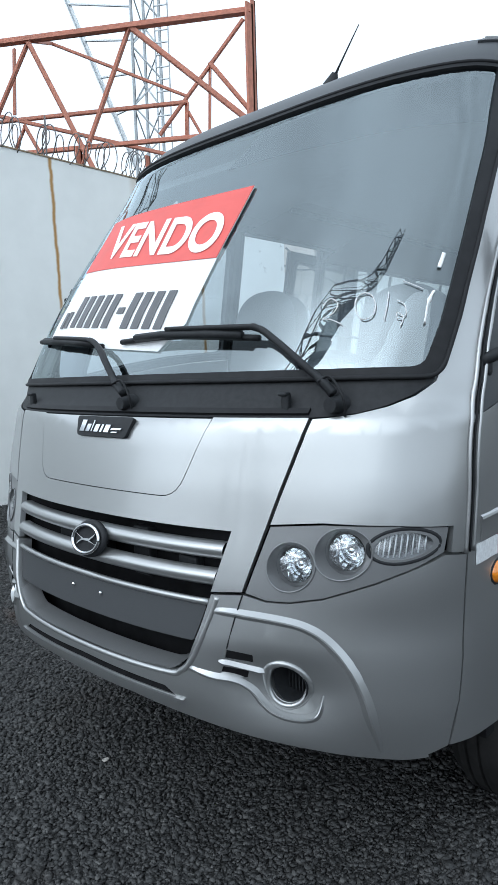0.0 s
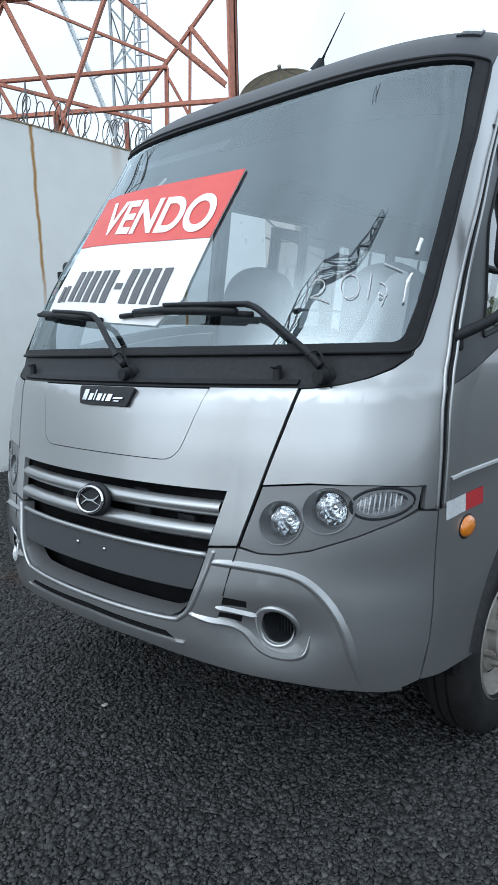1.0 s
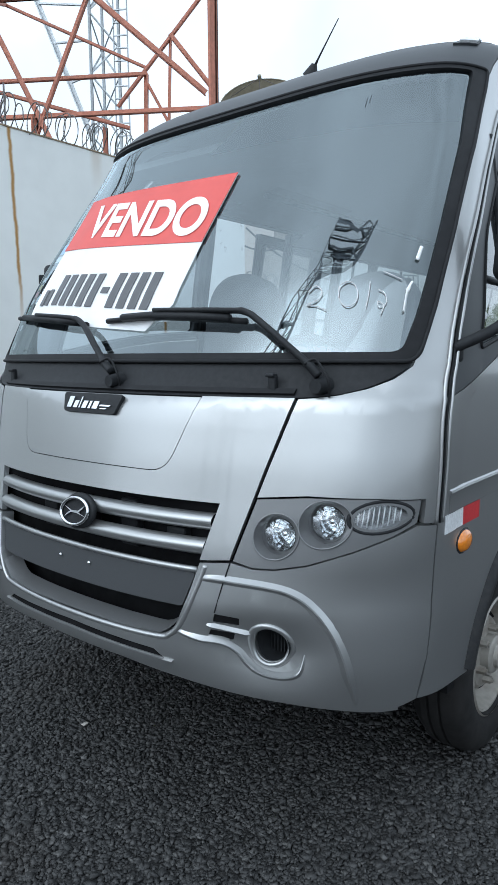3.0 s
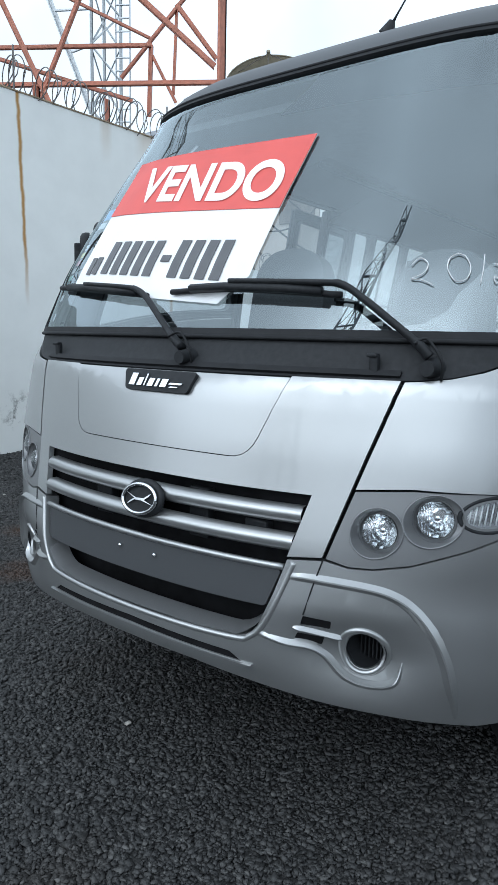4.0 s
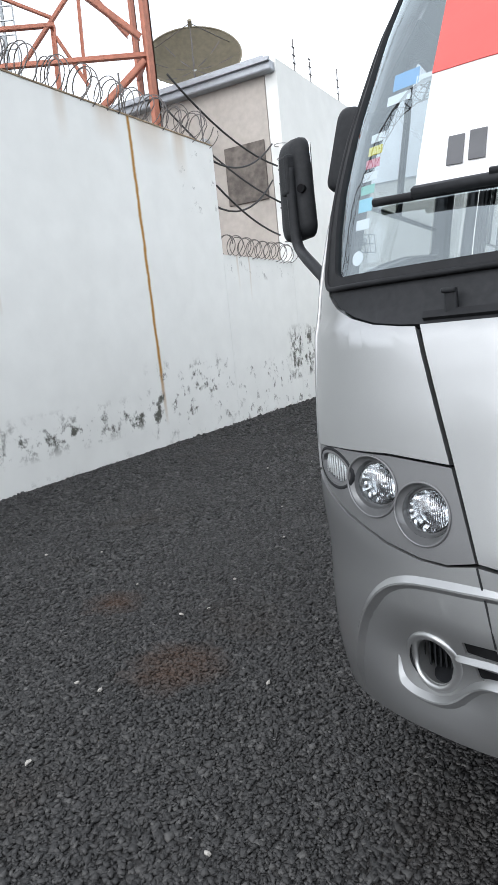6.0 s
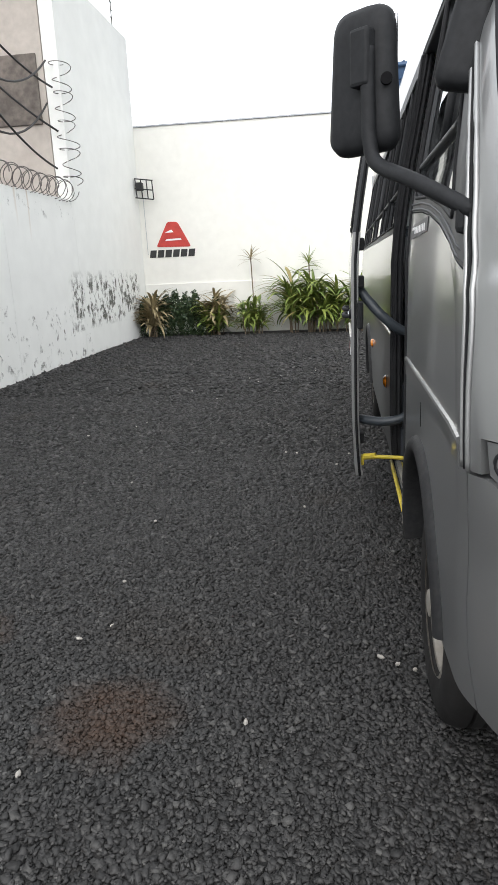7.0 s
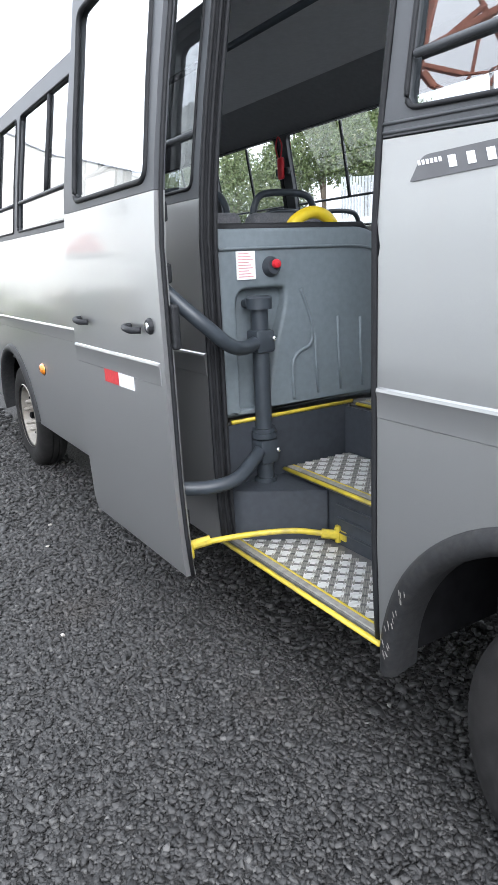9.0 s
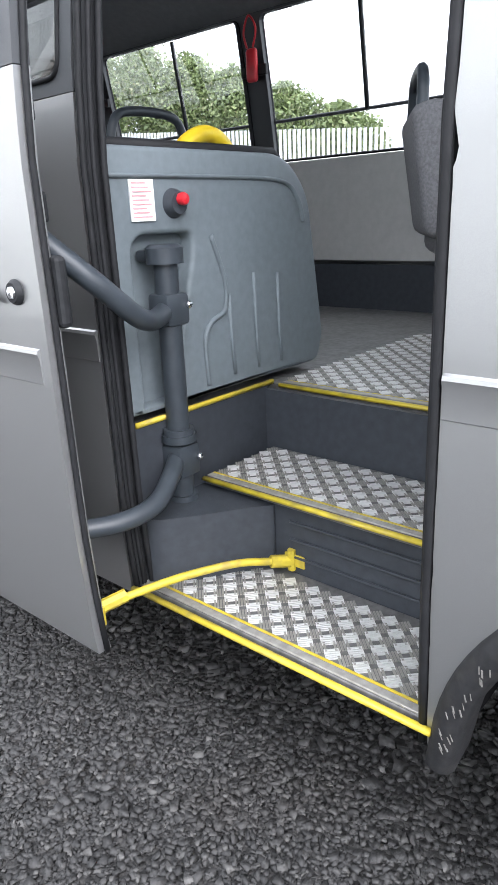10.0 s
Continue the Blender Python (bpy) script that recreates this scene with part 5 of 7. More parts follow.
part("lower_door_arm", tube(curve_pts([(-0.925, 2.655, 0.785), (-0.985, 2.615, 0.765), (-1.07, 2.585, 0.725), (-1.17, 2.60, 0.71), (-1.275, 2.65, 0.715)], 6), 0.024, 14), TUBE, bus, "curved dark grey door arm", smooth=True)
rod = part("door_rod", tube(curve_pts([(-1.245, 2.60, 0.520), (-1.17, 2.575, 0.526), (-1.05, 2.53, 0.532), (-0.93, 2.465, 0.535), (-0.86, 2.42, 0.525), (-0.79, 2.375, 0.512)], 5), 0.0105, 10), YELLOW, bus, "yellow door stay rod with clevis ends", smooth=True)
for p0, p1 in (((-1.255, 2.605, 0.518), (-1.19, 2.582, 0.530)), ((-0.845, 2.41, 0.522), (-0.80, 2.38, 0.514))):
    part("clevis", tube([p0, p1], 0.017, 8), YELLOW, rod, smooth=True, angle=40)
part("rod_bracket", box((-1.29, 2.585, 0.475), (-1.25, 2.625, 0.53), 0.006), YELLOW, rod)
part("rod_bracket", box((-0.80, 2.335, 0.50), (-0.785, 2.40, 0.535), 0.004), YELLOW, rod)
part("rod_pin", tube([(-0.80, 2.375, 0.49), (-0.80, 2.375, 0.55)], 0.011, 8), YELLOW, rod, smooth=True, angle=40)

# ---- open passenger door ----
def door_skin(w, z, off=0.0):
    """The open door's shell: the body's side moved outwards."""
    return Vector((-half(z) - 0.205 - off, -w, z + DZ))


DY0, DY1, DZ0, DZ1 = 2.572, 3.452, 0.425, 2.43
def dz_(pts, step=0.08):
    return [(-y, z - DZ) for y, z in dense(pts[::-1], step)]


dout = rounded([(DY0, DZ0), (DY1, DZ0 - 0.02), (DY1, DZ1), (DY0, DZ1 + 0.01)], 0.015)
dwin = rounded([(DY0 + 0.055, 1.69), (DY1 - 0.14, 1.69), (DY1 - 0.10, 2.35), (DY0 + 0.09, 2.38)], 0.05)
door = part("passenger_door", patch([dz_([p for p in dout if p[1] < 1.66] and [(DY0, DZ0), (DY1 + 0.02, DZ0 - 0.02), (DY1, 1.655), (DY0, 1.655)])], 0, 0.035, 0.2, 0.1, door_skin), SILVER, bus, "silver passenger door swung open", smooth=True, angle=40)
wf = part("door_window_frame", patch([dz_([(DY0, 1.657), (DY1, 1.657), (DY1 - 0.02, DZ1), (DY0, DZ1 + 0.01)]), dz_(dwin)], 0.0, 0.035, 0.2, 0.1, door_skin), DARKPAINT, door, "dark grey window frame", smooth=True, angle=40)
part("door_window", patch([dz_(dwin)], -0.010, 0, 0.2, 0.1, door_skin), SIDEGLASS, door, "door window reflecting the sky", smooth=True)
part("door_window_seal", tube([door_skin(a, b, 0.0) for a, b in dz_(dwin, 0.05)], 0.010, 8, True), RUBBER, door, smooth=True)
part("door_inner_panel", patch([dz_([(DY0 + 0.01, DZ0 + 0.01), (DY1 - 0.01, DZ0), (DY1 - 0.01, 1.655), (DY0 + 0.01, 1.655)])], -0.037, 0, 0.2, 0.1, door_skin), INDARK, door, "dark inner door panel")
part("door_edge_rubber", tube([door_skin(-DY0 + 0.006, z - DZ, -0.02) for z in np.linspace(DZ0, DZ1, 14)], 0.007, 8), RUBBER, door, "black rubber door edge", smooth=True)
for z0, z1 in ((1.075, 1.152),):
    bm = bmesh.new()
    prof = [(0.0, z0), (0.004, z0 + 0.004), (0.005, z1 - 0.024), (0.009, z1 - 0.011), (0.007, z1 - 0.004), (0.0, z1)]
    rows = [[bm.verts.new(door_skin(-y, z - DZ, o - 0.001)) for o, z in prof] for y in (DY0 + 0.03, 2.8, 3.1, DY1)]
    for A, B in zip(rows[:-1], rows[1:]):
        for k in range(5):
            bm.faces.new((A[k], B[k], B[k + 1], A[k + 1]))
    bm.faces.new(rows[0])
    bm.faces.new(rows[-1])
    bmesh.ops.recalc_face_normals(bm, faces=bm.faces)
    part("door_moulding", bm, SILVER, door, smooth=True, angle=30)
def tape(name, y0, y1, z0, z1, m, par, label, surf=None):
    o = [(y0, z0), (y1, z0), (y1, z1), (y0, z1)]
    if surf is None:
        return part(name, patch([dz_(o)], 0.003, 0.002, 0.2, 0.1, door_skin), m, par, label)
    return part(name, patch([sw(o, surf)], 0.003, 0.002), m, par, label)


tape("reflector_tape", 2.98, 3.125, 1.03, 1.085, RED, door, "red reflective tape")
tape("reflector_tape", 2.835, 2.978, 1.03, 1.085, WHITETAPE, door, "white reflective tape")
for y in (3.30, 2.775):
    part("door_handle", tube(curve_pts([(-1.318, y + 0.04, 1.255), (-1.345, y + 0.03, 1.253), (-1.350, y - 0.03, 1.247), (-1.322, y - 0.055, 1.245)], 5), 0.011, 8), BLACKPL, door, "black door handle", smooth=True)
bm = bmesh.new()
lathe(bm, [(0.001, 0.012), (0.020, 0.012), (0.026, 0.004), (0.026, -0.005)], Matrix.Translation((-1.315, 2.655, 1.262)) @ Matrix.Diagonal((-1, 1, 1, 1)), 20)
lock = part("door_lock", bm, BLACKPL, door, "black-ringed door lock", smooth=True, angle=40)
bm = bmesh.new()
lathe(bm, [(0.001, 0.0155), (0.012, 0.0150), (0.014, 0.010)], Matrix.Translation((-1.315, 2.655, 1.262)) @ Matrix.Diagonal((-1, 1, 1, 1)), 16)
part("lock_barrel", bm, CHROME, lock, "chrome lock barrel", smooth=True, angle=40)
part("door_latch", box((-1.285, 2.555, 1.19), (-1.255, 2.60, 1.33), 0.01), BLACKPL, door, "black latch on the door edge")
for z in (1.60, 1.42, 0.62):
    part("door_hinge_bracket", box((-1.29, 2.60, z - 0.03), (-1.25, 2.68, z + 0.03), 0.008), BLACKPL, door)
# jambs of the door opening
for y0, y1, n in ((DOOR0 - 0.002, DOOR0 + 0.016, "front_jamb_panel"), (DOOR1 - 0.010, DOOR1 + 0.012, "rear_jamb_panel")):
    bm = bmesh.new()
    rows = [[bm.verts.new((-half(z - DZ) + dx, y, z)) for dx, y in ((0.004, y0), (0.052, y0), (0.052, y1), (0.004, y1))] for z in np.linspace(0.44, 2.42, 14)]
    for A, B in zip(rows[:-1], rows[1:]):
        for k in range(4):
            bm.faces.new((A[k], A[(k + 1) % 4], B[(k + 1) % 4], B[k]))
    bm.faces.new(rows[0])
    bm.faces.new(rows[-1])
    bmesh.ops.recalc_face_normals(bm, faces=bm.faces)
    part(n, bm, RUBBER, bus, "black door jamb")
for y, n in ((DOOR0, "front_jamb"), (DOOR1 + 0.005, "rear_jamb")):
    for k, (dx, w) in enumerate(((0.0, 0.008), (0.019, 0.007), (0.038, 0.008))):
        yy = y + (0.006 + 0.010 * k) * (1 if y < 2 else -1)
        part(n, tube([(-half(z - DZ) + dx, yy, z) for z in np.linspace(0.44, 2.42, 14)], w, 8), RUBBER, bus, "black rubber door seal", smooth=True)
part("door_header", box((-0.975, DOOR0, 2.425), (-0.88, DOOR1 + 0.02, 2.47), 0.01), DARKPAINT, bus)
bm = bmesh.new()
vs = [bm.verts.new(v) for v in ((-0.93, DOOR0, 2.42), (-0.93, DOOR1 + 0.02, 2.42), (-0.45, DOOR1 + 0.02, 2.52), (-0.45, DOOR0, 2.52))]
bm.faces.new(vs)
bmesh.ops.solidify(bm, geom=bm.faces[:], thickness=0.02)
part("entrance_lining", bm, COVE, bus, "grey lining above the door")

# ---- markings, lamps and fittings of the body ----
for s in (1,):
    tape("reflector_tape", 0.555, 0.693, 1.053, 1.110, WHITETAPE, bus, "white reflective tape", s)
    tape("reflector_tape", 0.695, 0.835, 1.053, 1.110, RED, bus, "red reflective tape", s)
def marker(y, z, s, m, label):
    p = skin(uy(y, z - DZ, s), z - DZ)
    bm = bmesh.new()
    bmesh.ops.create_uvsphere(bm, u_segments=20, v_segments=10, radius=1)
    bm.transform(Matrix.Translation(p) @ Matrix.Diagonal((0.022, 0.055, 0.036, 1)))
    o = part("side_marker", bm, m, bus, label, smooth=True)
    bm = bmesh.new()
    bmesh.ops.create_uvsphere(bm, u_segments=20, v_segments=6, radius=1)
    bm.transform(Matrix.Translation(p) @ Matrix.Diagonal((0.006, 0.062, 0.042, 1)))
    part("marker_base", bm, BLACKPL, o, smooth=True)


marker(0.712, 0.998, 1, ORANGE, "orange side marker lamp")
marker(3.084, 0.838, -1, ORANGE, "orange side marker lamp")
marker(4.87, 0.857, -1, ORANGE, "orange side marker lamp")
dec = rounded([(1.298, 1.595), (1.748, 1.585), (1.72, 1.632), (1.298, 1.637)], [0.004, 0.004, 0.02, 0.004])
decal = part("name_strip", patch([sw(dec, -1)], 0.003, 0.002), SIGNGREY, bus, "dark grey decal strip with white lettering bars")
for k in range(7):
    y = 1.655 - k * 0.045
    part("decal_bar", patch([sw([(y - 0.030, 1.600), (y - 0.012, 1.600), (y - 0.004, 1.622), (y - 0.022, 1.622)], -1)], 0.0045, 0.002), SIGNWHITE, decal)
for k in range(6):
    y = 1.728 - k * 0.011
    part("decal_bar", patch([sw([(y - 0.008, 1.614), (y - 0.002, 1.614), (y + 0.001, 1.623), (y - 0.005, 1.623)], -1)], 0.0045, 0.002), SIGNWHITE, decal)
part("fuel_flap_seam", tube([skin(uy(1.325, z - DZ, -1), z - DZ, -0.001) for z in np.linspace(0.99, 1.07, 4)], 0.003, 6), DARKIN, bus)

# ---- mirrors ----
def housing(w, d, h, taper=0.80):
    """A mirror shell: rounded, narrower towards the top, bulging at the back, flat at the glass."""
    o = rounded([(-w / 2 * taper, h / 2), (-w / 2, -h * 0.42), (-w * 0.36, -h / 2), (w * 0.40, -h / 2), (w / 2, -h * 0.42), (w / 2 * taper, h / 2)], [0.05, 0.036, 0.026, 0.03, 0.05, 0.05], 5)
    bm = bmesh.new()
    rows = [[bm.verts.new((x * k, y * d, z * (1 - (1 - k) * 0.5))) for x, z in o] for k, y in ((0.96, 0.5), (1.0, 0.42), (1.0, 0.1), (0.93, -0.25), (0.75, -0.44), (0.45, -0.5))]
    for A, B in zip(rows[:-1], rows[1:]):
        for k in range(len(o)):
            bm.faces.new((A[k], A[(k + 1) % len(o)], B[(k + 1) % len(o)], B[k]))
    bm.faces.new(rows[0])
    bm.faces.new(rows[-1])
    bmesh.ops.recalc_face_normals(bm, faces=bm.faces)
    return bm


def mirror(s, body):
    """A mirror on a bent arm at the windscreen pillar; s is the side."""
    def P(x, y, z):
        return Vector((s * x, y, z))
    w, d, h = body[3:]
    bm = housing(w, d, h)
    bm.transform(Matrix.Translation(P(*body[:3])) @ Matrix.Rotation(radians(39 * s), 4, "Z"))
    m = part("door_mirror", bm, BLACKPL, bus, "black plastic door mirror", smooth=True, angle=60)
    x, y, z = body[:3]
    bm = box((-w * 0.42, -0.004, -h * 0.42), (w * 0.42, 0.004, h * 0.42), 0.003)
    bm.transform(Matrix.Translation(P(x - d * 0.31, y + d * 0.39, z)) @ Matrix.Rotation(radians(39 * s), 4, "Z"))
    part("mirror_glass", bm, CHROME, m, "mirror glass")
    part("mirror_arm", tube(curve_pts([P(x - 0.010, y - 0.050, z + 0.06), P(x - 0.012, y - 0.052, z - 0.06), P(x - 0.016, y - 0.058, z - 0.14), P(x - 0.034, y - 0.078, z - 0.19), P(1.20, 0.72, 1.675), P(1.095, 0.60, 1.60)], 6), 0.017, 10), BLACKPL, m, "black mirror arm", smooth=True)
    bm = bmesh.new()
    bmesh.ops.create_cone(bm, cap_ends=True, segments=16, radius1=0.013, radius2=0.013, depth=0.02)
    bm.transform(Matrix.Translation(P(x - 0.052, y - 0.062, z - 0.01)) @ Matrix.Rotation(radians(90), 4, "X"))
    part("mirror_bolt", bm, DARKIN, m)
    part("arm_socket", box((-0.026, -0.03, -0.05), (0.026, 0.01, 0.07), 0.008, m=Matrix.Translation(P(x - 0.007, y - 0.034, z + 0.03)) @ Matrix.Rotation(radians(39 * s), 4, "Z")), BLACKPL, m)
    part("mirror_bracket", box((min(s * 1.07, s * 1.13), 0.61, 1.56), (max(s * 1.07, s * 1.12), 0.64, 1.63), 0.012), BLACKPL, m)


mirror(-1, (1.308, 0.905, 1.917, 0.19, 0.05, 0.31))
mirror(1, (1.225, 0.835, 1.955, 0.19, 0.05, 0.31))
bm = housing(0.105, 0.045, 0.235, 0.86)
bm.transform(Matrix.Translation((-1.085, 0.80, 1.978)) @ Matrix.Rotation(radians(14), 4, "Y") @ Matrix.Rotation(radians(-20), 4, "Z"))
sm = part("wide_mirror", bm, BLACKPL, bus, "second black mirror housing beside the pillar", smooth=True, angle=60)
part("wide_mirror_arm", tube([(-1.06, 0.80, 2.05), (-0.99, 0.86, 2.06)], 0.016, 8), BLACKPL, sm, smooth=True)

# ---- wipers ----
def wiper(piv, arm, blade):
    p = skin(ux(*piv), piv[1], 0.0)
    bm = bmesh.new()
    bmesh.ops.create_cone(bm, cap_ends=True, segments=18, radius1=0.030, radius2=0.020, depth=0.055)
    bm.transform(Matrix.Translation(p + Vector((0, -0.02, 0))) @ Matrix.Rotation(radians(90), 4, "X"))
    w = part("wiper", bm, BLACKPL, bus, "black windscreen wiper", smooth=True, angle=40)
    path = [skin(ux(x, z), z, o) for x, z, o in arm]
    part("wiper_arm", tube(curve_pts(path, 6), [0.020] * 7 + [0.0155] * 20 + [0.0125] * (len(curve_pts(path, 6)) - 27), 8, flat=0.7), BLACKPL, w, smooth=True)
    part("wiper_blade", tube(curve_pts([skin(ux(x, z), z, o) for x, z, o in blade], 5), 0.010, 6), RUBBER, w, smooth=True)
    b = [skin(ux(x, z), z, o + 0.014) for x, z, o in blade]
    part("blade_bridge", tube([b[0] * 0.7 + b[1] * 0.3, b[1], b[2], b[2] * 0.4 + b[3] * 0.6], 0.014, 6), BLACKPL, w, smooth=True)
    part("washer_hose", tube(curve_pts([p + Vector((0.03, -0.02, -0.03)), p + Vector((0.035, -0.035, 0.02)), p + Vector((-0.01, -0.03, 0.075)), path[1] + Vector((0, -0.02, 0))], 6), 0.004, 6), RUBBER, w, smooth=True)


wiper((0.068, 1.536), [(0.055, 1.548, 0.035), (0.005, 1.580, 0.042), (-0.10, 1.647, 0.045), (-0.186, 1.703, 0.045), (-0.255, 1.735, 0.045), (-0.335, 1.750, 0.040), (-0.612, 1.775, 0.036)], [(-0.23, 1.732, 0.014), (-0.40, 1.747, 0.014), (-0.62, 1.766, 0.014), (-0.88, 1.786, 0.014)])
wiper((0.815, 1.532), [(0.805, 1.548, 0.035), (0.776, 1.582, 0.042), (0.70, 1.636, 0.045), (0.62, 1.690, 0.045), (0.548, 1.731, 0.045), (0.463, 1.742, 0.040), (0.146, 1.757, 0.036)], [(0.54, 1.718, 0.016), (0.345, 1.733, 0.016), (0.127, 1.744, 0.016), (-0.116, 1.741, 0.014)])
for x in (-0.69, 0.68):
    p = skin(ux(x, 1.53), 1.53, 0.01)
    bm = box((-0.013, -0.010, -0.038), (0.013, 0.010, 0.026), 0.005)
    rename_box(bm, (-0.019, -0.016, 0.020), (0.012, 0.008, 0.031), 0.004)
    bm.transform(Matrix.Translation(p))
    part("cowl_latch", bm, BLACKPL, bus, "black cowl latch")

# ---- roof fittings ----
for s in (1, -1):
    lo_, hi_ = (0.575, 2.718), (0.695, 2.766)
    lamp_o = rounded([(lo_[0] - 0.02, lo_[1]), (hi_[0], lo_[1] + 0.004), (hi_[0] - 0.012, hi_[1]), (lo_[0] + 0.03, hi_[1])], [0.008, 0.012, 0.012, 0.01])
    lens_o = rounded([(lo_[0] + 0.006, lo_[1] + 0.007), (hi_[0] - 0.012, lo_[1] + 0.010), (hi_[0] - 0.02, hi_[1] - 0.006), (lo_[0] + 0.034, hi_[1] - 0.006)], 0.008)
    fl = (lambda p: p) if s == 1 else (lambda p: mir(p)[::-1])
    ml = skin_part("roof_marker_lamp", [fl(dense(lamp_o, 0.02))], DARKPAINT, bus, "dark base of the roof marker lamp", off=0.006, rim=0.03)
    skin_part("marker_lens", [fl(dense(lens_o, 0.02))], WHITETAPE, ml, "clear ribbed lens", off=0.014, rim=0.02)
ab = skin(ux(0.19, 2.80), 2.80)
bm = bmesh.new()
bmesh.ops.create_cone(bm, cap_ends=True, segments=14, radius1=0.035, radius2=0.012, depth=0.05)
bm.transform(Matrix.Translation(ab + Vector((0, 0, 0.02))) @ Matrix.Rotation(radians(25), 4, "Y"))
an = part("antenna", bm, BLACKPL, bus, "black roof antenna", smooth=True, angle=50)
part("antenna_whip", tube([ab + Vector((0.01, 0, 0.03)), ab + Vector((0.03, 0.0, 0.06)), ab + Vector((0.115, 0.02, 0.20))], [0.007, 0.004, 0.002], 6), RUBBER, an, smooth=True)

# ---- scuffs on the wheel arch trim ----
SCUFF = mat("pale_scuffed_plastic", (0.15, 0.145, 0.135), 0.7, 0, 60, 0.3)
rsc = random.Random(8)
for k in range(20):
    a = rsc.uniform(0.015, 0.17) * math.pi
    rr = 0.51 + rsc.uniform(-0.030, -0.008)
    pts = []
    for j in range(3):
        aa, r2 = a + 0.012 * j, rr + 0.004 * j
        y, z = AX_F + r2 * math.cos(aa), 0.42 + r2 * math.sin(aa)
        pts.append(skin(uy(y, z - DZ, -1), z - DZ, 0.0235))
    part("scuff_mark", tube(pts, rsc.uniform(0.0008, 0.0018), 5), SCUFF, bus)

# ---- poster on the windscreen ----
OUTSIDE = 0.001
post = [(-0.77, 2.344), (0.20, 2.300), (0.187, 2.025), (0.183, 1.795), (0.125, 1.74), (0.095, 1.705), (-0.236, 1.731), (-0.795, 1.792), (-0.785, 2.10)]
poster = thing("sale_poster", "red and white for-sale poster held on the windscreen by the wipers", "poster")
part("poster_sheet", patch([fx(dense(post, 0.06))], OUTSIDE, 0.002), PAPER, poster, "white vinyl sheet")
redz = [(-0.77, 2.344), (0.20, 2.300), (0.187, 2.025), (-0.785, 2.10)]
part("poster_red_field", patch([fx(dense(redz, 0.06))], OUTSIDE + 0.003, 0.002), SIGNRED, poster, "red printed field")


def text_mesh(body, place, size=1.0):
    """Lettering in the built-in font as a mesh; place maps (x, y) of the text to the world."""
    cu = bpy.data.curves.new("lettering", "FONT")
    cu.body, cu.size, cu.offset = body, size, 0.028
    ob = bpy.data.objects.new("lettering", cu)
    me = ob.to_mesh()
    bm = bmesh.new()
    bm.from_mesh(me)
    ob.to_mesh_clear()
    bpy.data.objects.remove(ob)
    bmesh.ops.triangulate(bm, faces=bm.faces[:])
    for k in range(1, 40):
        bmesh.ops.bisect_plane(bm, geom=bm.verts[:] + bm.edges[:] + bm.faces[:], dist=1e-5, plane_co=(k * 0.1, 0, 0), plane_no=(1, 0, 0))
    for v in bm.verts:
        v.co = place(v.co.x, v.co.y)
    return bm


def on_poster(x, y):
    """x 0 to 3.3, y 0 to 0.7 of the word, slanted on the glass."""
    t = x / 3.25
    X = -0.612 + t * 0.722
    zlow = 2.142 - t * 0.080
    Z = zlow + y / 0.7 * 0.150
    X += (y / 0.7) * -0.012
    return skin(ux(X, Z), Z, OUTSIDE + 0.006)


part("poster_word", text_mesh("VENDO", on_poster), SIGNWHITE, poster, "white word on the red field")
xs = np.linspace(-0.60, 0.085, 11)
for k, x in enumerate(xs[:-1]):
    t = (x + 0.60) / 0.685
    zl, zh = 1.835 - t * 0.055, 1.965 - t * 0.045
    if k == 5:
        zl, zh = (zl + zh) / 2 - 0.012, (zl + zh) / 2 + 0.012
    w = 0.046
    part("poster_bar", patch([fx([(x, zl), (x + w, zl - 0.003), (x + w, zh - 0.003), (x, zh)])], OUTSIDE + 0.004, 0.002), SIGNGREY, poster, "dark grey printed bar" if k == 0 else "")
for x in (-0.725, -0.675):
    part("poster_bar", patch([fx([(x, 1.838), (x + 0.038, 1.835), (x + 0.038, 1.905), (x, 1.908)])], OUTSIDE + 0.004, 0.002), SIGNGREY, poster)

# ---- year painted on the glass ----
strokes = [
    ([(0.344, 1.811), (0.357, 1.830), (0.379, 1.814), (0.377, 1.787), (0.354, 1.771), (0.376, 1.768), (0.407, 1.753)], 0.0030),
    ([(0.441, 1.840), (0.424, 1.827), (0.428, 1.795), (0.452, 1.764), (0.474, 1.768), (0.478, 1.797), (0.461, 1.829), (0.441, 1.840)], 0.0030),
    ([(0.502, 1.835), (0.507, 1.794), (0.509, 1.758)], 0.0028),
    ([(0.530, 1.810), (0.551, 1.797), (0.561, 1.769), (0.544, 1.758), (0.537, 1.775), (0.556, 1.762), (0.554, 1.737)], 0.0028),
    ([(0.624, 1.830), (0.615, 1.800), (0.617, 1.741)], 0.0075),
    ([(0.630, 1.938), (0.625, 1.897)], 0.006),
    ([(0.532, 1.864), (0.562, 1.851), (0.593, 1.837)], 0.0028),
]
year = thing("painted_year", "white hand-painted year on the windscreen", "marking")
for st, width in strokes:
    part("brush_stroke", skin_tube(curve_pts(st, 6), width, 0.000, 6, flat=0.4), SIGNWHITE, year, smooth=True)

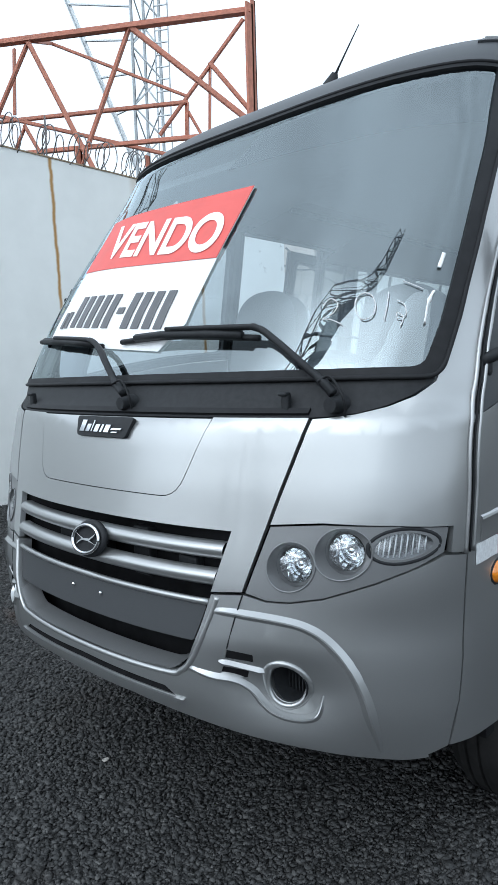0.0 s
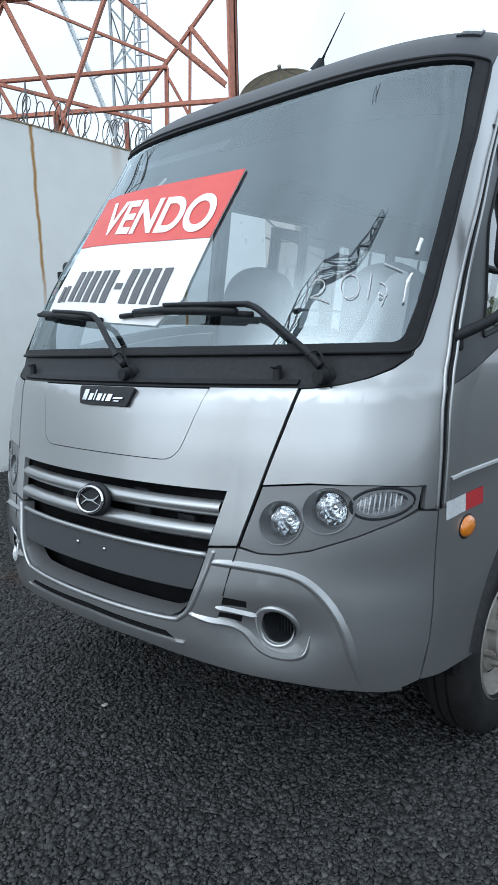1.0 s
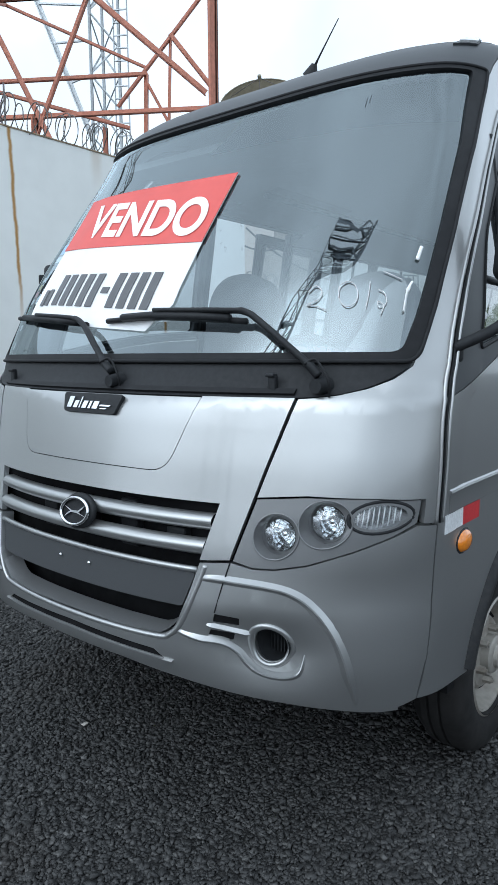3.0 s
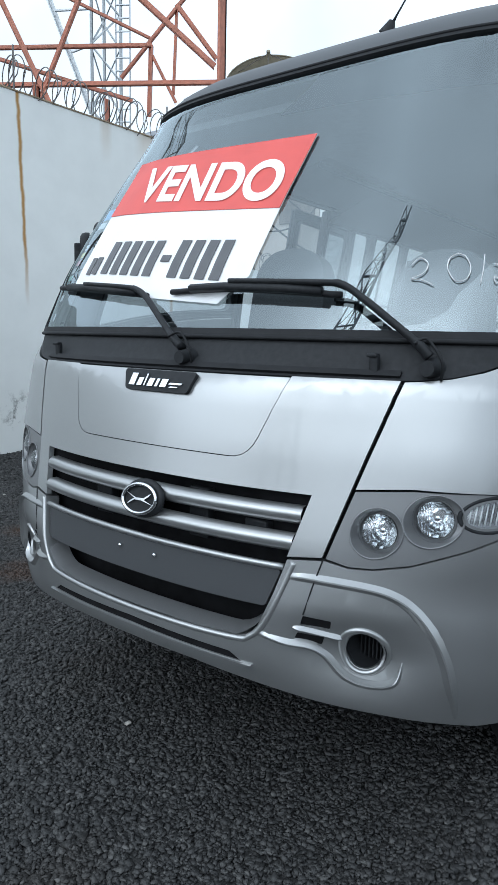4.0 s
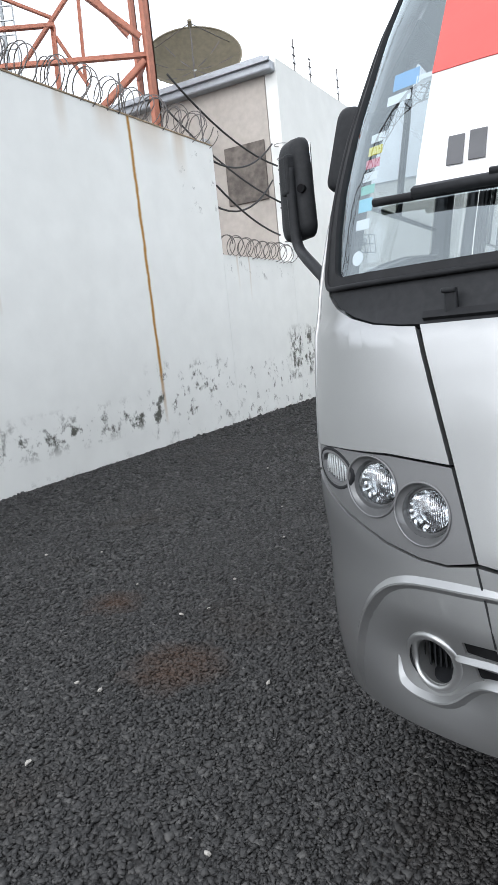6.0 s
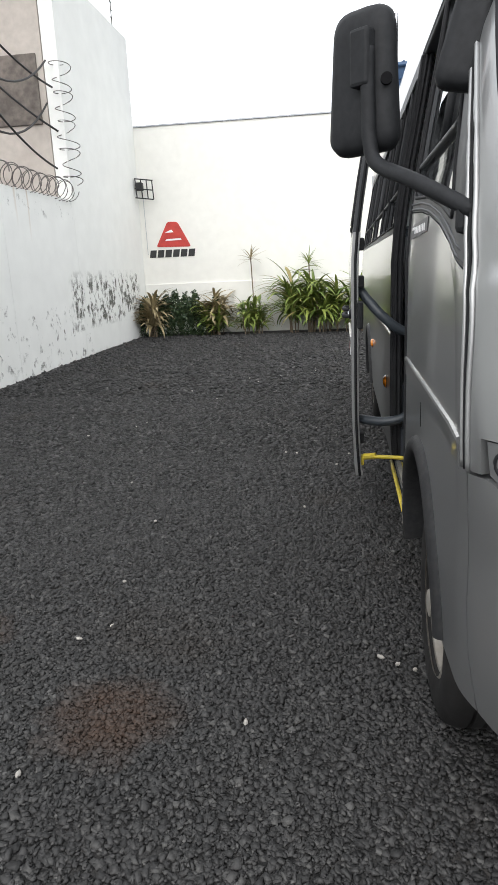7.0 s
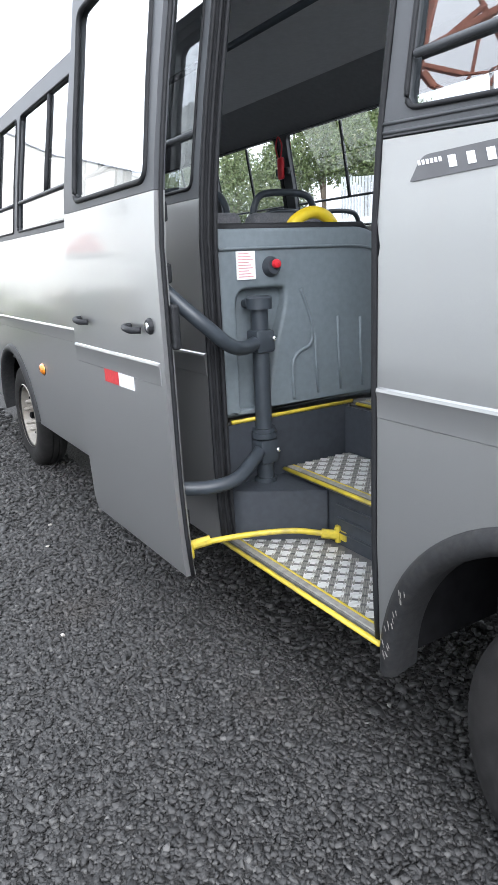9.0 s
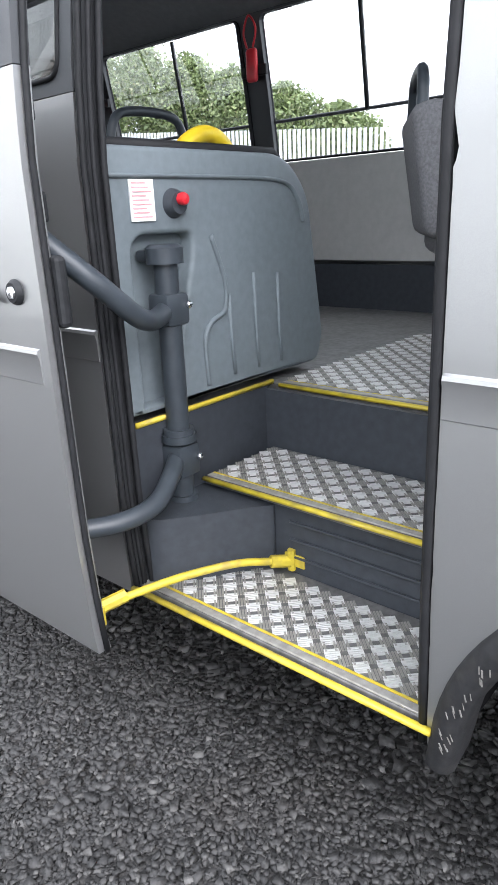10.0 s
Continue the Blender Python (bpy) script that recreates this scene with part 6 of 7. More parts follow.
# ---- stickers on the windscreen edge ----
STICK = [mat("sticker_blue", (0.05, 0.30, 0.62), 0.4), mat("sticker_white", (0.75, 0.76, 0.77), 0.4), mat("sticker_yellow", (0.75, 0.65, 0.08), 0.4), mat("sticker_rose", (0.65, 0.16, 0.22), 0.4), mat("sticker_green", (0.12, 0.45, 0.35), 0.4), mat("sticker_cyan", (0.15, 0.52, 0.66), 0.4)]
for k, (x, z, w, h, c) in enumerate(((-0.885, 2.11, 0.06, 0.05, 0), (-0.83, 2.10, 0.06, 0.03, 1), (-0.895, 2.07, 0.055, 0.028, 1), (-0.925, 1.975, 0.036, 0.024, 1), (-0.928, 1.94, 0.036, 0.024, 2), (-0.931, 1.905, 0.036, 0.024, 3), (-0.934, 1.87, 0.036, 0.024, 1), (-0.937, 1.835, 0.036, 0.024, 4), (-0.94, 1.79, 0.036, 0.034, 5), (-0.943, 1.745, 0.036, 0.026, 1))):
    st = part("windscreen_sticker", patch([fx([(x, z), (x + w, z), (x + w, z + h), (x, z + h)])], -0.016, 0.001), STICK[c])
    tagged(st, "small printed sticker inside the windscreen", "sticker", "windscreen stickers")
st = part("windscreen_sticker", patch([fx(ellipse(-0.93, 1.675, 0.015, 0.018))], -0.016, 0.001), STICK[1])
tagged(st, "small round sticker inside the windscreen", "sticker", "windscreen stickers")

# ---- seats and other cabin things ----
def seat(x, y, top, name="bus_seat", label="grey fabric bus seat with a grab handle", handle=True):
    """Seat facing the nose; its back at y."""
    e = thing(name, label, "seat", "bus seats", at=(x, y, FLOOR))
    h = top - FLOOR
    bm = box((-0.21, -0.42, 0.36), (0.21, 0.02, 0.46), 0.035, 3)
    part("cushion", bm, SEATFAB, e, smooth=True, angle=50)
    if handle:
        bm = box((-0.21, -0.05, 0.42), (0.21, 0.05, h - 0.08), 0.035, 3)
    else:
        bm = extrude_outline(rounded([(-0.23, 0.42), (0.23, 0.42), (0.20, h), (-0.20, h)], [0.04, 0.04, 0.19, 0.19], 8), Matrix.Translation((0, -0.05, 0)), 0.10)
    bm.transform(Matrix.Translation((0, 0, 0.4)) @ Matrix.Rotation(radians(-9), 4, "X") @ Matrix.Translation((0, 0, -0.4)))
    part("backrest", bm, SEATFAB, e, smooth=True, angle=50)
    t = math.tan(radians(9))
    if handle:
        part("grab_handle", tube(curve_pts([(-0.17, 0.02 + t * (h - 0.5), h - 0.14), (-0.16, t * (h - 0.4), h - 0.05), (-0.10, t * (h - 0.4), h), (0.10, t * (h - 0.4), h), (0.16, t * (h - 0.4), h - 0.05), (0.17, 0.02 + t * (h - 0.5), h - 0.14)], 6), 0.016, 8), TUBE, e, "dark tubular handle", smooth=True)
    part("seat_leg", box((-0.18, -0.38, 0), (-0.14, -0.02, 0.36), 0.01), TUBE, e)
    part("seat_leg", box((0.14, -0.38, 0), (0.18, -0.02, 0.36), 0.01), TUBE, e)
    return e


base = seat(-0.80, 3.25, 1.73)
for x, y in ((-0.33, 3.25), (-0.80, 4.10), (-0.36, 4.10), (0.36, 4.25), (0.80, 4.25), (-0.80, 4.9), (-0.36, 4.9), (0.36, 5.05), (0.80, 5.05), (-0.80, 5.7), (-0.36, 5.7), (0.36, 5.85), (0.80, 5.85), (-0.80, 6.5), (-0.36, 6.5), (0.36, 6.65), (0.80, 6.65)):
    copy_thing(base, pose(x, y, FLOOR))
yg = thing("yellow_grip", "yellow plastic grip on the seat behind the partition", "grip")
part("grip", tube([(x + 0.20, y, z) for x, y, z in curve_pts([(-0.80, 2.90, 1.50), (-0.785, 2.90, 1.575), (-0.71, 2.90, 1.615), (-0.64, 2.90, 1.61), (-0.585, 2.90, 1.565), (-0.575, 2.90, 1.50)], 6)], 0.024, 12), GRIPYEL, yg, smooth=True)
part("grip_mount", box((-0.64, 2.86, 1.30), (-0.34, 2.94, 1.51), 0.02), SEATFAB, yg)
fs = seat(-0.12, 2.33, 1.73, label="grey fabric seat beside the steps with a tubular handle")
fs.rotation_euler.z = radians(32)
gs = seat(-0.38, 1.36, 2.0, label="high grey fabric seat at the front of the cabin", handle=False)
ds = seat(0.40, 1.36, 1.95, "driver_seat", "high grey driver's seat", handle=False)
ds["group"] = ""
wheel_thing = thing("steering_wheel", "large black steering wheel", "steering wheel")
c = Vector((0.48, 0.90, 1.47))
ring = [c + Matrix.Rotation(radians(-50), 3, "X") @ Vector((0.23 * math.cos(a), 0.23 * math.sin(a), 0)) for a in np.linspace(0, 2 * math.pi, 36, endpoint=False)]
part("rim", tube(ring, 0.015, 8, True), BLACKPL, wheel_thing, smooth=True)
for a in (0.3, 2.84, 4.71):
    part("spoke", tube([c, c + Matrix.Rotation(radians(-50), 3, "X") @ Vector((0.23 * math.cos(a), 0.23 * math.sin(a), 0))], 0.012, 6), BLACKPL, wheel_thing, smooth=True)
part("column", tube([c, c + Vector((0, -0.22, -0.25))], 0.035, 10), BLACKPL, wheel_thing, smooth=True)
for y in (3.93, 5.23):
    hm = thing("emergency_hammer", "red emergency hammer holder on a window post", "hammer holder", "emergency hammers")
    part("holder", box((0.955, y - 0.035, 2.04), (0.99, y + 0.035, 2.20), 0.018, 3), KNOBRED, hm, smooth=True, angle=40)
    part("cord", tube(curve_pts([(0.96, y - 0.02, 2.20), (0.95, y - 0.05, 2.28), (0.945, y - 0.01, 2.34), (0.95, y + 0.03, 2.27), (0.96, y + 0.02, 2.2)], 5), 0.006, 6), KNOBRED, hm, smooth=True)
    part("window_latch", box((0.98, y - 0.085, 2.07), (1.0, y + 0.085, 2.12), 0.004), BLACKPL, hm)
part("ceiling_rail", tube([(-0.35, 1.6, 2.42), (-0.35, 7.6, 2.42)], 0.016, 8), TUBE, bus, smooth=True)

# ---- beyond the wall: building, dish, lattice structure ----
BEIGE = mat("beige_plaster", (0.46, 0.42, 0.38), 0.85, 0, 8, 0.08, bump=0.5, bump_scale=40, stain=0.4, stain_color=(0.30, 0.26, 0.23), stain_scale=1.2)
GUTTER = mat("grey_gutter_sheet", (0.38, 0.40, 0.43), 0.5, 0.4, 8, 0.1)
REDOX = mat("red_oxide_steel", (0.42, 0.16, 0.10), 0.6, 0.1, 12, 0.2, stain=0.4, stain_color=(0.20, 0.09, 0.06), stain_scale=3)
PALESTEEL = mat("pale_galvanised_steel", (0.50, 0.52, 0.53), 0.5, 0.5, 12, 0.15)
WIRE = mat("razor_wire_steel", (0.13, 0.12, 0.115), 0.5, 0.7, 60, 0.3)
DISHMAT = mat("sun_bleached_dish_mesh", (0.20, 0.175, 0.12), 0.65, 0.1, 10, 0.15)
NICHE = mat("weathered_brown_board", (0.15, 0.13, 0.115), 0.9, 0, 9, 0.3, bump=0.8, bump_scale=30, stain=0.6, stain_color=(0.05, 0.045, 0.04), stain_scale=3)
OCHRE = mat("ochre_broken_masonry", (0.34, 0.26, 0.17), 0.9, 0, 9, 0.3, bump=0.8, bump_scale=30, stain=0.5)
BLUEPIPE = mat("blue_pipe_paint", (0.12, 0.27, 0.50), 0.5, 0, 20, 0.1)
CABLE = mat("black_cable", (0.02, 0.02, 0.02), 0.6, 0, 20, 0.1)

house = thing("neighbour_building", "beige rendered building with a grey gutter behind the wall", "building")
part("facade", box((-13.0, 11.10, 0), (-6.34, 11.30, 6.30), 0.01), BEIGE, house, "beige rendered facade")
part("gutter", box((-13.0, 10.90, 6.28), (-6.10, 11.18, 6.46), 0.03), GUTTER, house, "grey sheet gutter")
part("gutter_lip", box((-13.0, 10.84, 6.42), (-6.10, 10.92, 6.50), 0.01), GUTTER, house)
part("roof", box((-13.0, 11.0, 6.47), (-6.30, 15.2, 6.60), 0.01), GUTTER, house, "flat sheet roof")
part("window_niche", box((-7.35, 11.06, 4.05), (-6.45, 11.11, 5.15), 0.01), NICHE, house, "boarded window niche")
part("air_unit", box((-8.15, 10.86, 5.05), (-7.65, 11.08, 5.40), 0.03), PALESTEEL, house, "grey wall-mounted air unit")
part("far_side_wall", box((-6.32, 15.0, 0), (-6.1, 15.2, 6.5), 0.01), WHITEWALL, house)

dish = thing("satellite_dish", "large sun-bleached mesh satellite dish on the roof", "satellite dish")
DC = Vector((-8.62, 12.35, 7.32))
DN = Vector((0.40, -0.66, 0.60)).normalized()
dm = Matrix.Translation(DC) @ DN.to_track_quat("Z", "Y").to_matrix().to_4x4()
bm = bmesh.new()
rows = [[bm.verts.new((r * math.cos(2 * math.pi * k / 32), r * math.sin(2 * math.pi * k / 32), 0.30 * r * r)) for k in range(32)] for r in (0.03, 0.3, 0.6, 0.82, 1.05)]
for A, B in zip(rows[:-1], rows[1:]):
    for k in range(32):
        bm.faces.new((A[k], A[(k + 1) % 32], B[(k + 1) % 32], B[k]))
bm.faces.new(rows[0][::-1])
bmesh.ops.solidify(bm, geom=bm.faces[:], thickness=0.012)
bm.transform(dm)
part("reflector", bm, DISHMAT, dish, smooth=True, angle=40)
for k in range(8):
    a = 2 * math.pi * k / 8
    part("rib", tube([dm @ Vector((r * math.cos(a), r * math.sin(a), 0.30 * r * r - 0.02)) for r in (0.05, 0.5, 0.9, 1.05)], 0.020, 6), WIRE, dish)
part("rim", tube([dm @ Vector((1.05 * math.cos(a), 1.05 * math.sin(a), 0.331)) for a in np.linspace(0, 2 * math.pi, 40, endpoint=False)], 0.018, 6, True), DISHMAT, dish, smooth=True)
for k in range(3):
    a = 2 * math.pi * k / 3 + 0.5
    part("feed_strut", tube([dm @ Vector((0.95 * math.cos(a), 0.95 * math.sin(a), 0.27)), dm @ Vector((0, 0, 1.0))], 0.009, 6), WIRE, dish)
part("feed_horn", tube([dm @ Vector((0, 0, 0.92)), dm @ Vector((0, 0, 1.06))], 0.045, 10), DISHMAT, dish)
part("mount", tube([DC + Vector((0, 0.2, -0.9)), DC], 0.05, 8), PALESTEEL, dish)

# red lattice: a face that runs away from its corner post, and one behind it
FA = Vector((-8.0, 9.72, 0))
FD = Vector((-0.845, -0.535, 0))
FB = Vector((-0.535, 0.845, 0))


def fp(s, z, back=0.0):
    return FA + FD * s + FB * back + Vector((0, 0, z))


def beam(a, b, w, par, m, name="strut"):
    d = b - a
    t = Matrix.Translation((a + b) / 2) @ d.to_track_quat("Z", "Y").to_matrix().to_4x4()
    bm = bmesh.new()
    h = d.length / 2
    rename_box(bm, (-w / 2, -w / 2, -h), (w / 2, -w / 2 + w * 0.22, h))
    rename_box(bm, (-w / 2, -w / 2, -h), (-w / 2 + w * 0.22, w / 2, h))
    bm.transform(t)
    return part(name, bm, m, par)


lat = thing("lattice_structure", "rust-red painted steel lattice structure behind the wall", "lattice structure")
beam(fp(0, 0), fp(0, 9.25), 0.20, lat, REDOX, "corner_post")
beam(fp(-0.1, 9.15), fp(9, 9.15), 0.17, lat, REDOX, "top_chord")
beam(fp(0, 6.72), fp(9, 6.72), 0.11, lat, REDOX, "bottom_chord")
beam(fp(3.9, 0), fp(3.9, 6.72), 0.16, lat, REDOX, "post")
for s0, z0, s1, z1 in ((2.57, 9.12, 0.08, 7.0), (2.57, 9.12, 3.95, 6.1), (4.93, 9.1, 3.5, 6.2), (4.93, 9.1, 6.3, 6.72), (7.4, 9.1, 6.3, 6.72), (1.0, 5.8, 0.05, 6.6)):
    beam(fp(s0, z0), fp(s1, z1), 0.11, lat, REDOX)
B = 3.0
beam(fp(0.4, 0, B), fp(0.4, 10.9, B), 0.16, lat, REDOX, "post")
beam(fp(3.3, 0, B), fp(3.3, 7.4, B), 0.15, lat, REDOX, "post")
for s0, z0, s1, z1, w in ((5.8, 10.5, 2.1, 8.78, 0.07), (2.9, 7.9, 0.6, 10.5, 0.08), (7.6, 8.65, 2.1, 8.65, 0.09), (7.6, 8.85, 2.6, 7.36, 0.09), (2.15, 8.65, 2.2, 7.0, 0.12), (1.5, 9.55, 1.58, 7.5, 0.08), (1.5, 9.55, 0.5, 8.3, 0.11), (6.9, 10.5, 7.0, 8.8, 0.10), (2.1, 8.4, 1.5, 7.3, 0.08), (6.7, 8.5, 6.1, 7.4, 0.10), (6.7, 8.5, 7.2, 7.6, 0.10)):
    beam(fp(s0, z0, B), fp(s1, z1, B), w, lat, REDOX)
for s0, z0, s1, z1 in ((0.0, 9.15, 0.4, 10.5), (0.0, 6.72, 0.4, 7.4), (4.93, 9.1, 5.8, 10.5)):
    beam(fp(s0, z0), fp(s1, z1, B), 0.09, lat, REDOX)

mast = thing("radio_mast", "pale galvanised lattice radio mast with a ladder", "mast")
MC = Vector((-17.2, 14.55, 0))
cs = [MC + Vector((dx, dy, 0)) for dx, dy in ((0.42, 0.3), (-0.42, 0.3), (-0.1, -0.5))]
for c in cs:
    beam(c, c + Vector((0, 0, 26)), 0.12, mast, PALESTEEL, "leg")
for k in range(26):
    for i in range(3):
        a, b = cs[i], cs[(i + 1) % 3]
        z0, z1 = (k, k + 1) if (k + i) % 2 else (k + 1, k)
        beam(a + Vector((0, 0, z0)), b + Vector((0, 0, z1)), 0.05, mast, PALESTEEL, "brace")
for k in range(44):
    z = 7 + k * 0.4
    beam(MC + Vector((0.55, 0.0, z)), MC + Vector((0.95, 0.25, z)), 0.04, mast, PALESTEEL, "rung")
for dx, dy in ((0.55, 0.0), (0.95, 0.25)):
    beam(MC + Vector((dx, dy, 5)), MC + Vector((dx, dy, 26)), 0.05, mast, PALESTEEL, "ladder_rail")
beam(Vector((-17.6, 14.3, 9.0)), Vector((-19.9, 12.8, 16.0)), 0.16, mast, PALESTEEL, "stay")
for k in range(5):
    beam(Vector((-17.7 - 0.45 * k, 14.2 - 0.28 * k, 9.6 + 1.3 * k)), MC + Vector((-0.3, -0.3, 10.0 + 1.1 * k)), 0.06, mast, PALESTEEL, "stay_brace")


def lattice_tower(name, label, foot, top, w0, w1, panel, m):
    """A braced steel tower with three legs, from foot to top, narrowing upwards."""
    e = thing(name, label, "mast")
    foot, top = Vector(foot), Vector(top)
    n = int((top - foot).length / panel)
    def leg(i, k):
        f = k / n
        a = 2 * math.pi * i / 3 + 0.4
        w = w0 + (w1 - w0) * f
        return foot.lerp(top, f) + Vector((math.cos(a) * w, math.sin(a) * w, 0))
    for i in range(3):
        beam(leg(i, 0), leg(i, n), 0.16 if i == 0 else 0.10, e, m, "leg")
        for k in range(n):
            beam(leg(i, k), leg((i + 1) % 3, k), 0.07, e, m, "rung")
            beam(leg(i, k), leg((i + 1) % 3, k + 1), 0.045, e, m, "brace")
    return e


lattice_tower("yard_mast", "slender grey steel mast standing in front of the minibus", (-0.4, -6.0, 0), (-4.3, -6.0, 26.5), 0.62, 0.35, 2.3, GUTTER)
lattice_tower("sign_tower", "tall dark steel lattice tower beside the yard", (-13.5, 2.4, 0), (-13.5, 2.4, 33), 1.1, 0.8, 1.7, WIRE)


# razor wire: a coil along the wall's top, one in the gap, one on the near slope
def coil(name, p0, p1, r, turns, label):
    p0, p1 = Vector(p0), Vector(p1)
    ax = (p1 - p0).normalized()
    sd = ax.cross(Vector((0, 0, 1))).normalized()
    up = sd.cross(ax)
    e = thing(name, label, "razor wire", "razor wire coils")
    n = int(turns * 22)
    pts = []
    rnd = random.Random(len(label) + int(turns))
    ph = [rnd.uniform(0.85, 1.15) for _ in range(int(turns) + 2)]
    for i in range(n + 1):
        t = i / n
        a = 2 * math.pi * turns * t
        rr = r * ph[int(turns * t)]
        sway = 0.35 * r * math.sin(a * 0.5 + 0.7)
        pts.append(p0 + (p1 - p0) * t + sd * (math.cos(a) * rr) + up * (math.sin(a) * rr) + ax * sway)
    part("wire", tube(pts, 0.0075, 4), WIRE, e)
    bm = bmesh.new()
    for i in range(3, n, 5):
        d = (pts[i + 1] - pts[i - 1]).normalized() if i + 1 <= n else ax
        q = Matrix.Translation(pts[i]) @ d.to_track_quat("X", "Z").to_matrix().to_4x4() @ Matrix.Rotation(rnd.uniform(0, 3), 4, "X")
        vs = [bm.verts.new(q @ Vector(v)) for v in ((-0.03, -0.014, 0), (0, -0.004, 0.003), (0.03, -0.014, 0), (0.008, 0.0, 0.004), (0.03, 0.014, 0), (0, 0.004, 0.003), (-0.03, 0.014, 0), (-0.008, 0, 0.004))]
        bm.faces.new(vs)
    ob = part("barbs", bm, WIRE, e)
    ob["kind"] = "stuff"
    return e


coil("razor_wire", (WALLX - 0.12, 2.6, 4.66), (WALLX - 0.12, 8.4, 4.66), 0.24, 24, "coil of razor wire along the wall top")
coil("razor_wire", (WALLX - 0.15, 3.0, 4.62), (WALLX - 0.10, 8.4, 4.70), 0.20, 17, "second looser coil of razor wire on the wall top")
coil("razor_wire", (WALLX - 0.05, 8.55, 2.95), (WALLX + 0.0, 11.0, 2.92), 0.17, 16, "coil of razor wire on the low wall in the gap")
coil("razor_wire", (WALLX + 0.10, 11.0, 3.0), (WALLX + 0.06, 11.0, 5.0), 0.16, 9, "upright coil of razor wire on the building corner")
coil("razor_wire", (WALLX - 0.1, 2.5, 4.4), (WALLX - 0.05, 1.4, 3.4), 0.22, 7, "coil of razor wire down the wall's slope")
coil("razor_wire", (WALLX - 0.05, 1.5, 3.15), (WALLX - 0.02, 2.9, 3.2), 0.18, 7, "coil of razor wire in the wall opening")
for k, y in enumerate((3.72, 6.35, 8.3)):
    st = thing("wire_stake", "thin rusty steel stake for razor wire", "stake", "wire stakes")
    part("stake", tube([(WALLX - 0.06, y, 4.3), (WALLX - 0.06, y, 5.0)], 0.012, 6), WIRE, st)
pp = thing("blue_pipe", "thin blue pipe standing in the wall opening", "pipe")
part("pipe", tube([(WALLX - 0.02, 2.27, 2.9), (WALLX - 0.02, 2.31, 4.55)], 0.03, 10), BLUEPIPE, pp, smooth=True)
part("pipe_clip", tube([(WALLX - 0.02, 2.30, 3.9), (WALLX - 0.02, 2.30, 3.95)], 0.038, 10), PALESTEEL, pp)
bk = box((WALLX - 0.9, 1.2, 2.6), (WALLX - 0.75, 3.4, 3.9), 0.03)
tagged(part("inner_masonry", bk, NICHE), "dark weathered masonry behind the wall opening", "wall", kind="structure")
tagged(part("coping", box((WALLX - 0.27, 2.56, 4.455), (WALLX + 0.012, 8.44, 4.475), 0.004), OCHRE), "thin rust-stained coping on the wall", "coping", kind="structure")
rk = random.Random(31)
for k in range(9):
    y, z = 1.75 + 0.13 * k, 2.93 + rk.uniform(0, 0.05)
    bm = box((-0.10, -0.055, 0), (0.10, 0.055, 0.07 + 0.16 * rk.random()), 0.012)
    bm.transform(Matrix.Translation((WALLX - 0.13, y, z - 0.03)) @ Matrix.Rotation(rk.uniform(-0.5, 0.5), 4, "Z") @ Matrix.Rotation(rk.uniform(-0.15, 0.15), 4, "X"))
    tagged(part("loose_brick", bm, OCHRE if k % 3 else FARWALL), "broken ochre brick lying in the wall opening", "brick", "bricks in the wall opening")
# cables sagging across the gap
for k, (a, b, sag) in enumerate((((-6.2, 8.6, 4.3), (-6.25, 11.0, 5.0), 0.25), ((-6.6, 8.2, 5.6), (-6.2, 11.05, 4.6), 0.2), ((-6.2, 8.5, 3.6), (-6.3, 11.0, 4.35), 0.3), ((-7.9, 9.8, 5.9), (-6.15, 11.0, 3.9), 0.2), ((-6.15, 8.6, 3.9), (-6.2, 10.9, 3.3), 0.1))):
    a, b = Vector(a), Vector(b)
    c = thing("loose_cable", "loose dark cable across the wall gap", "cable", "loose cables")
    part("cable", tube([a.lerp(b, t) - Vector((0, 0, sag * 4 * t * (1 - t))) for t in np.linspace(0, 1, 10)], 0.017, 6), CABLE, c, smooth=True)
# small antennas on the tall wall
for y, z in ((12.2, 0.7), (13.0, 0.5), (14.6, 0.8)):
    an2 = thing("roof_stake", "thin electric-fence stake on the building top", "stake", "roof stakes")
    part("stake", tube([(WALLX - 0.1, y, 6.5), (WALLX - 0.1, y, 6.5 + z)], 0.012, 6), WIRE, an2)
    for k in range(4):
        part("insulator", tube([(WALLX - 0.1, y - 0.05, 6.6 + 0.15 * k), (WALLX - 0.1, y + 0.05, 6.6 + 0.15 * k)], 0.014, 6), CABLE, an2)

# ---- end wall: emblem, lamp cage, tank ----
SIGNPAINTRED = mat("faded_red_wall_paint", (0.50, 0.05, 0.04), 0.7, 0, 9, 0.12)
SIGNPAINTBLK = mat("black_wall_paint", (0.03, 0.03, 0.03), 0.7, 0, 9, 0.15)
FWY = 15.2


def on_wall(o, d=0.012, y=FWY):
    return extrude_outline(o, Matrix.Translation((0, y - d, 0)), d - 0.001)


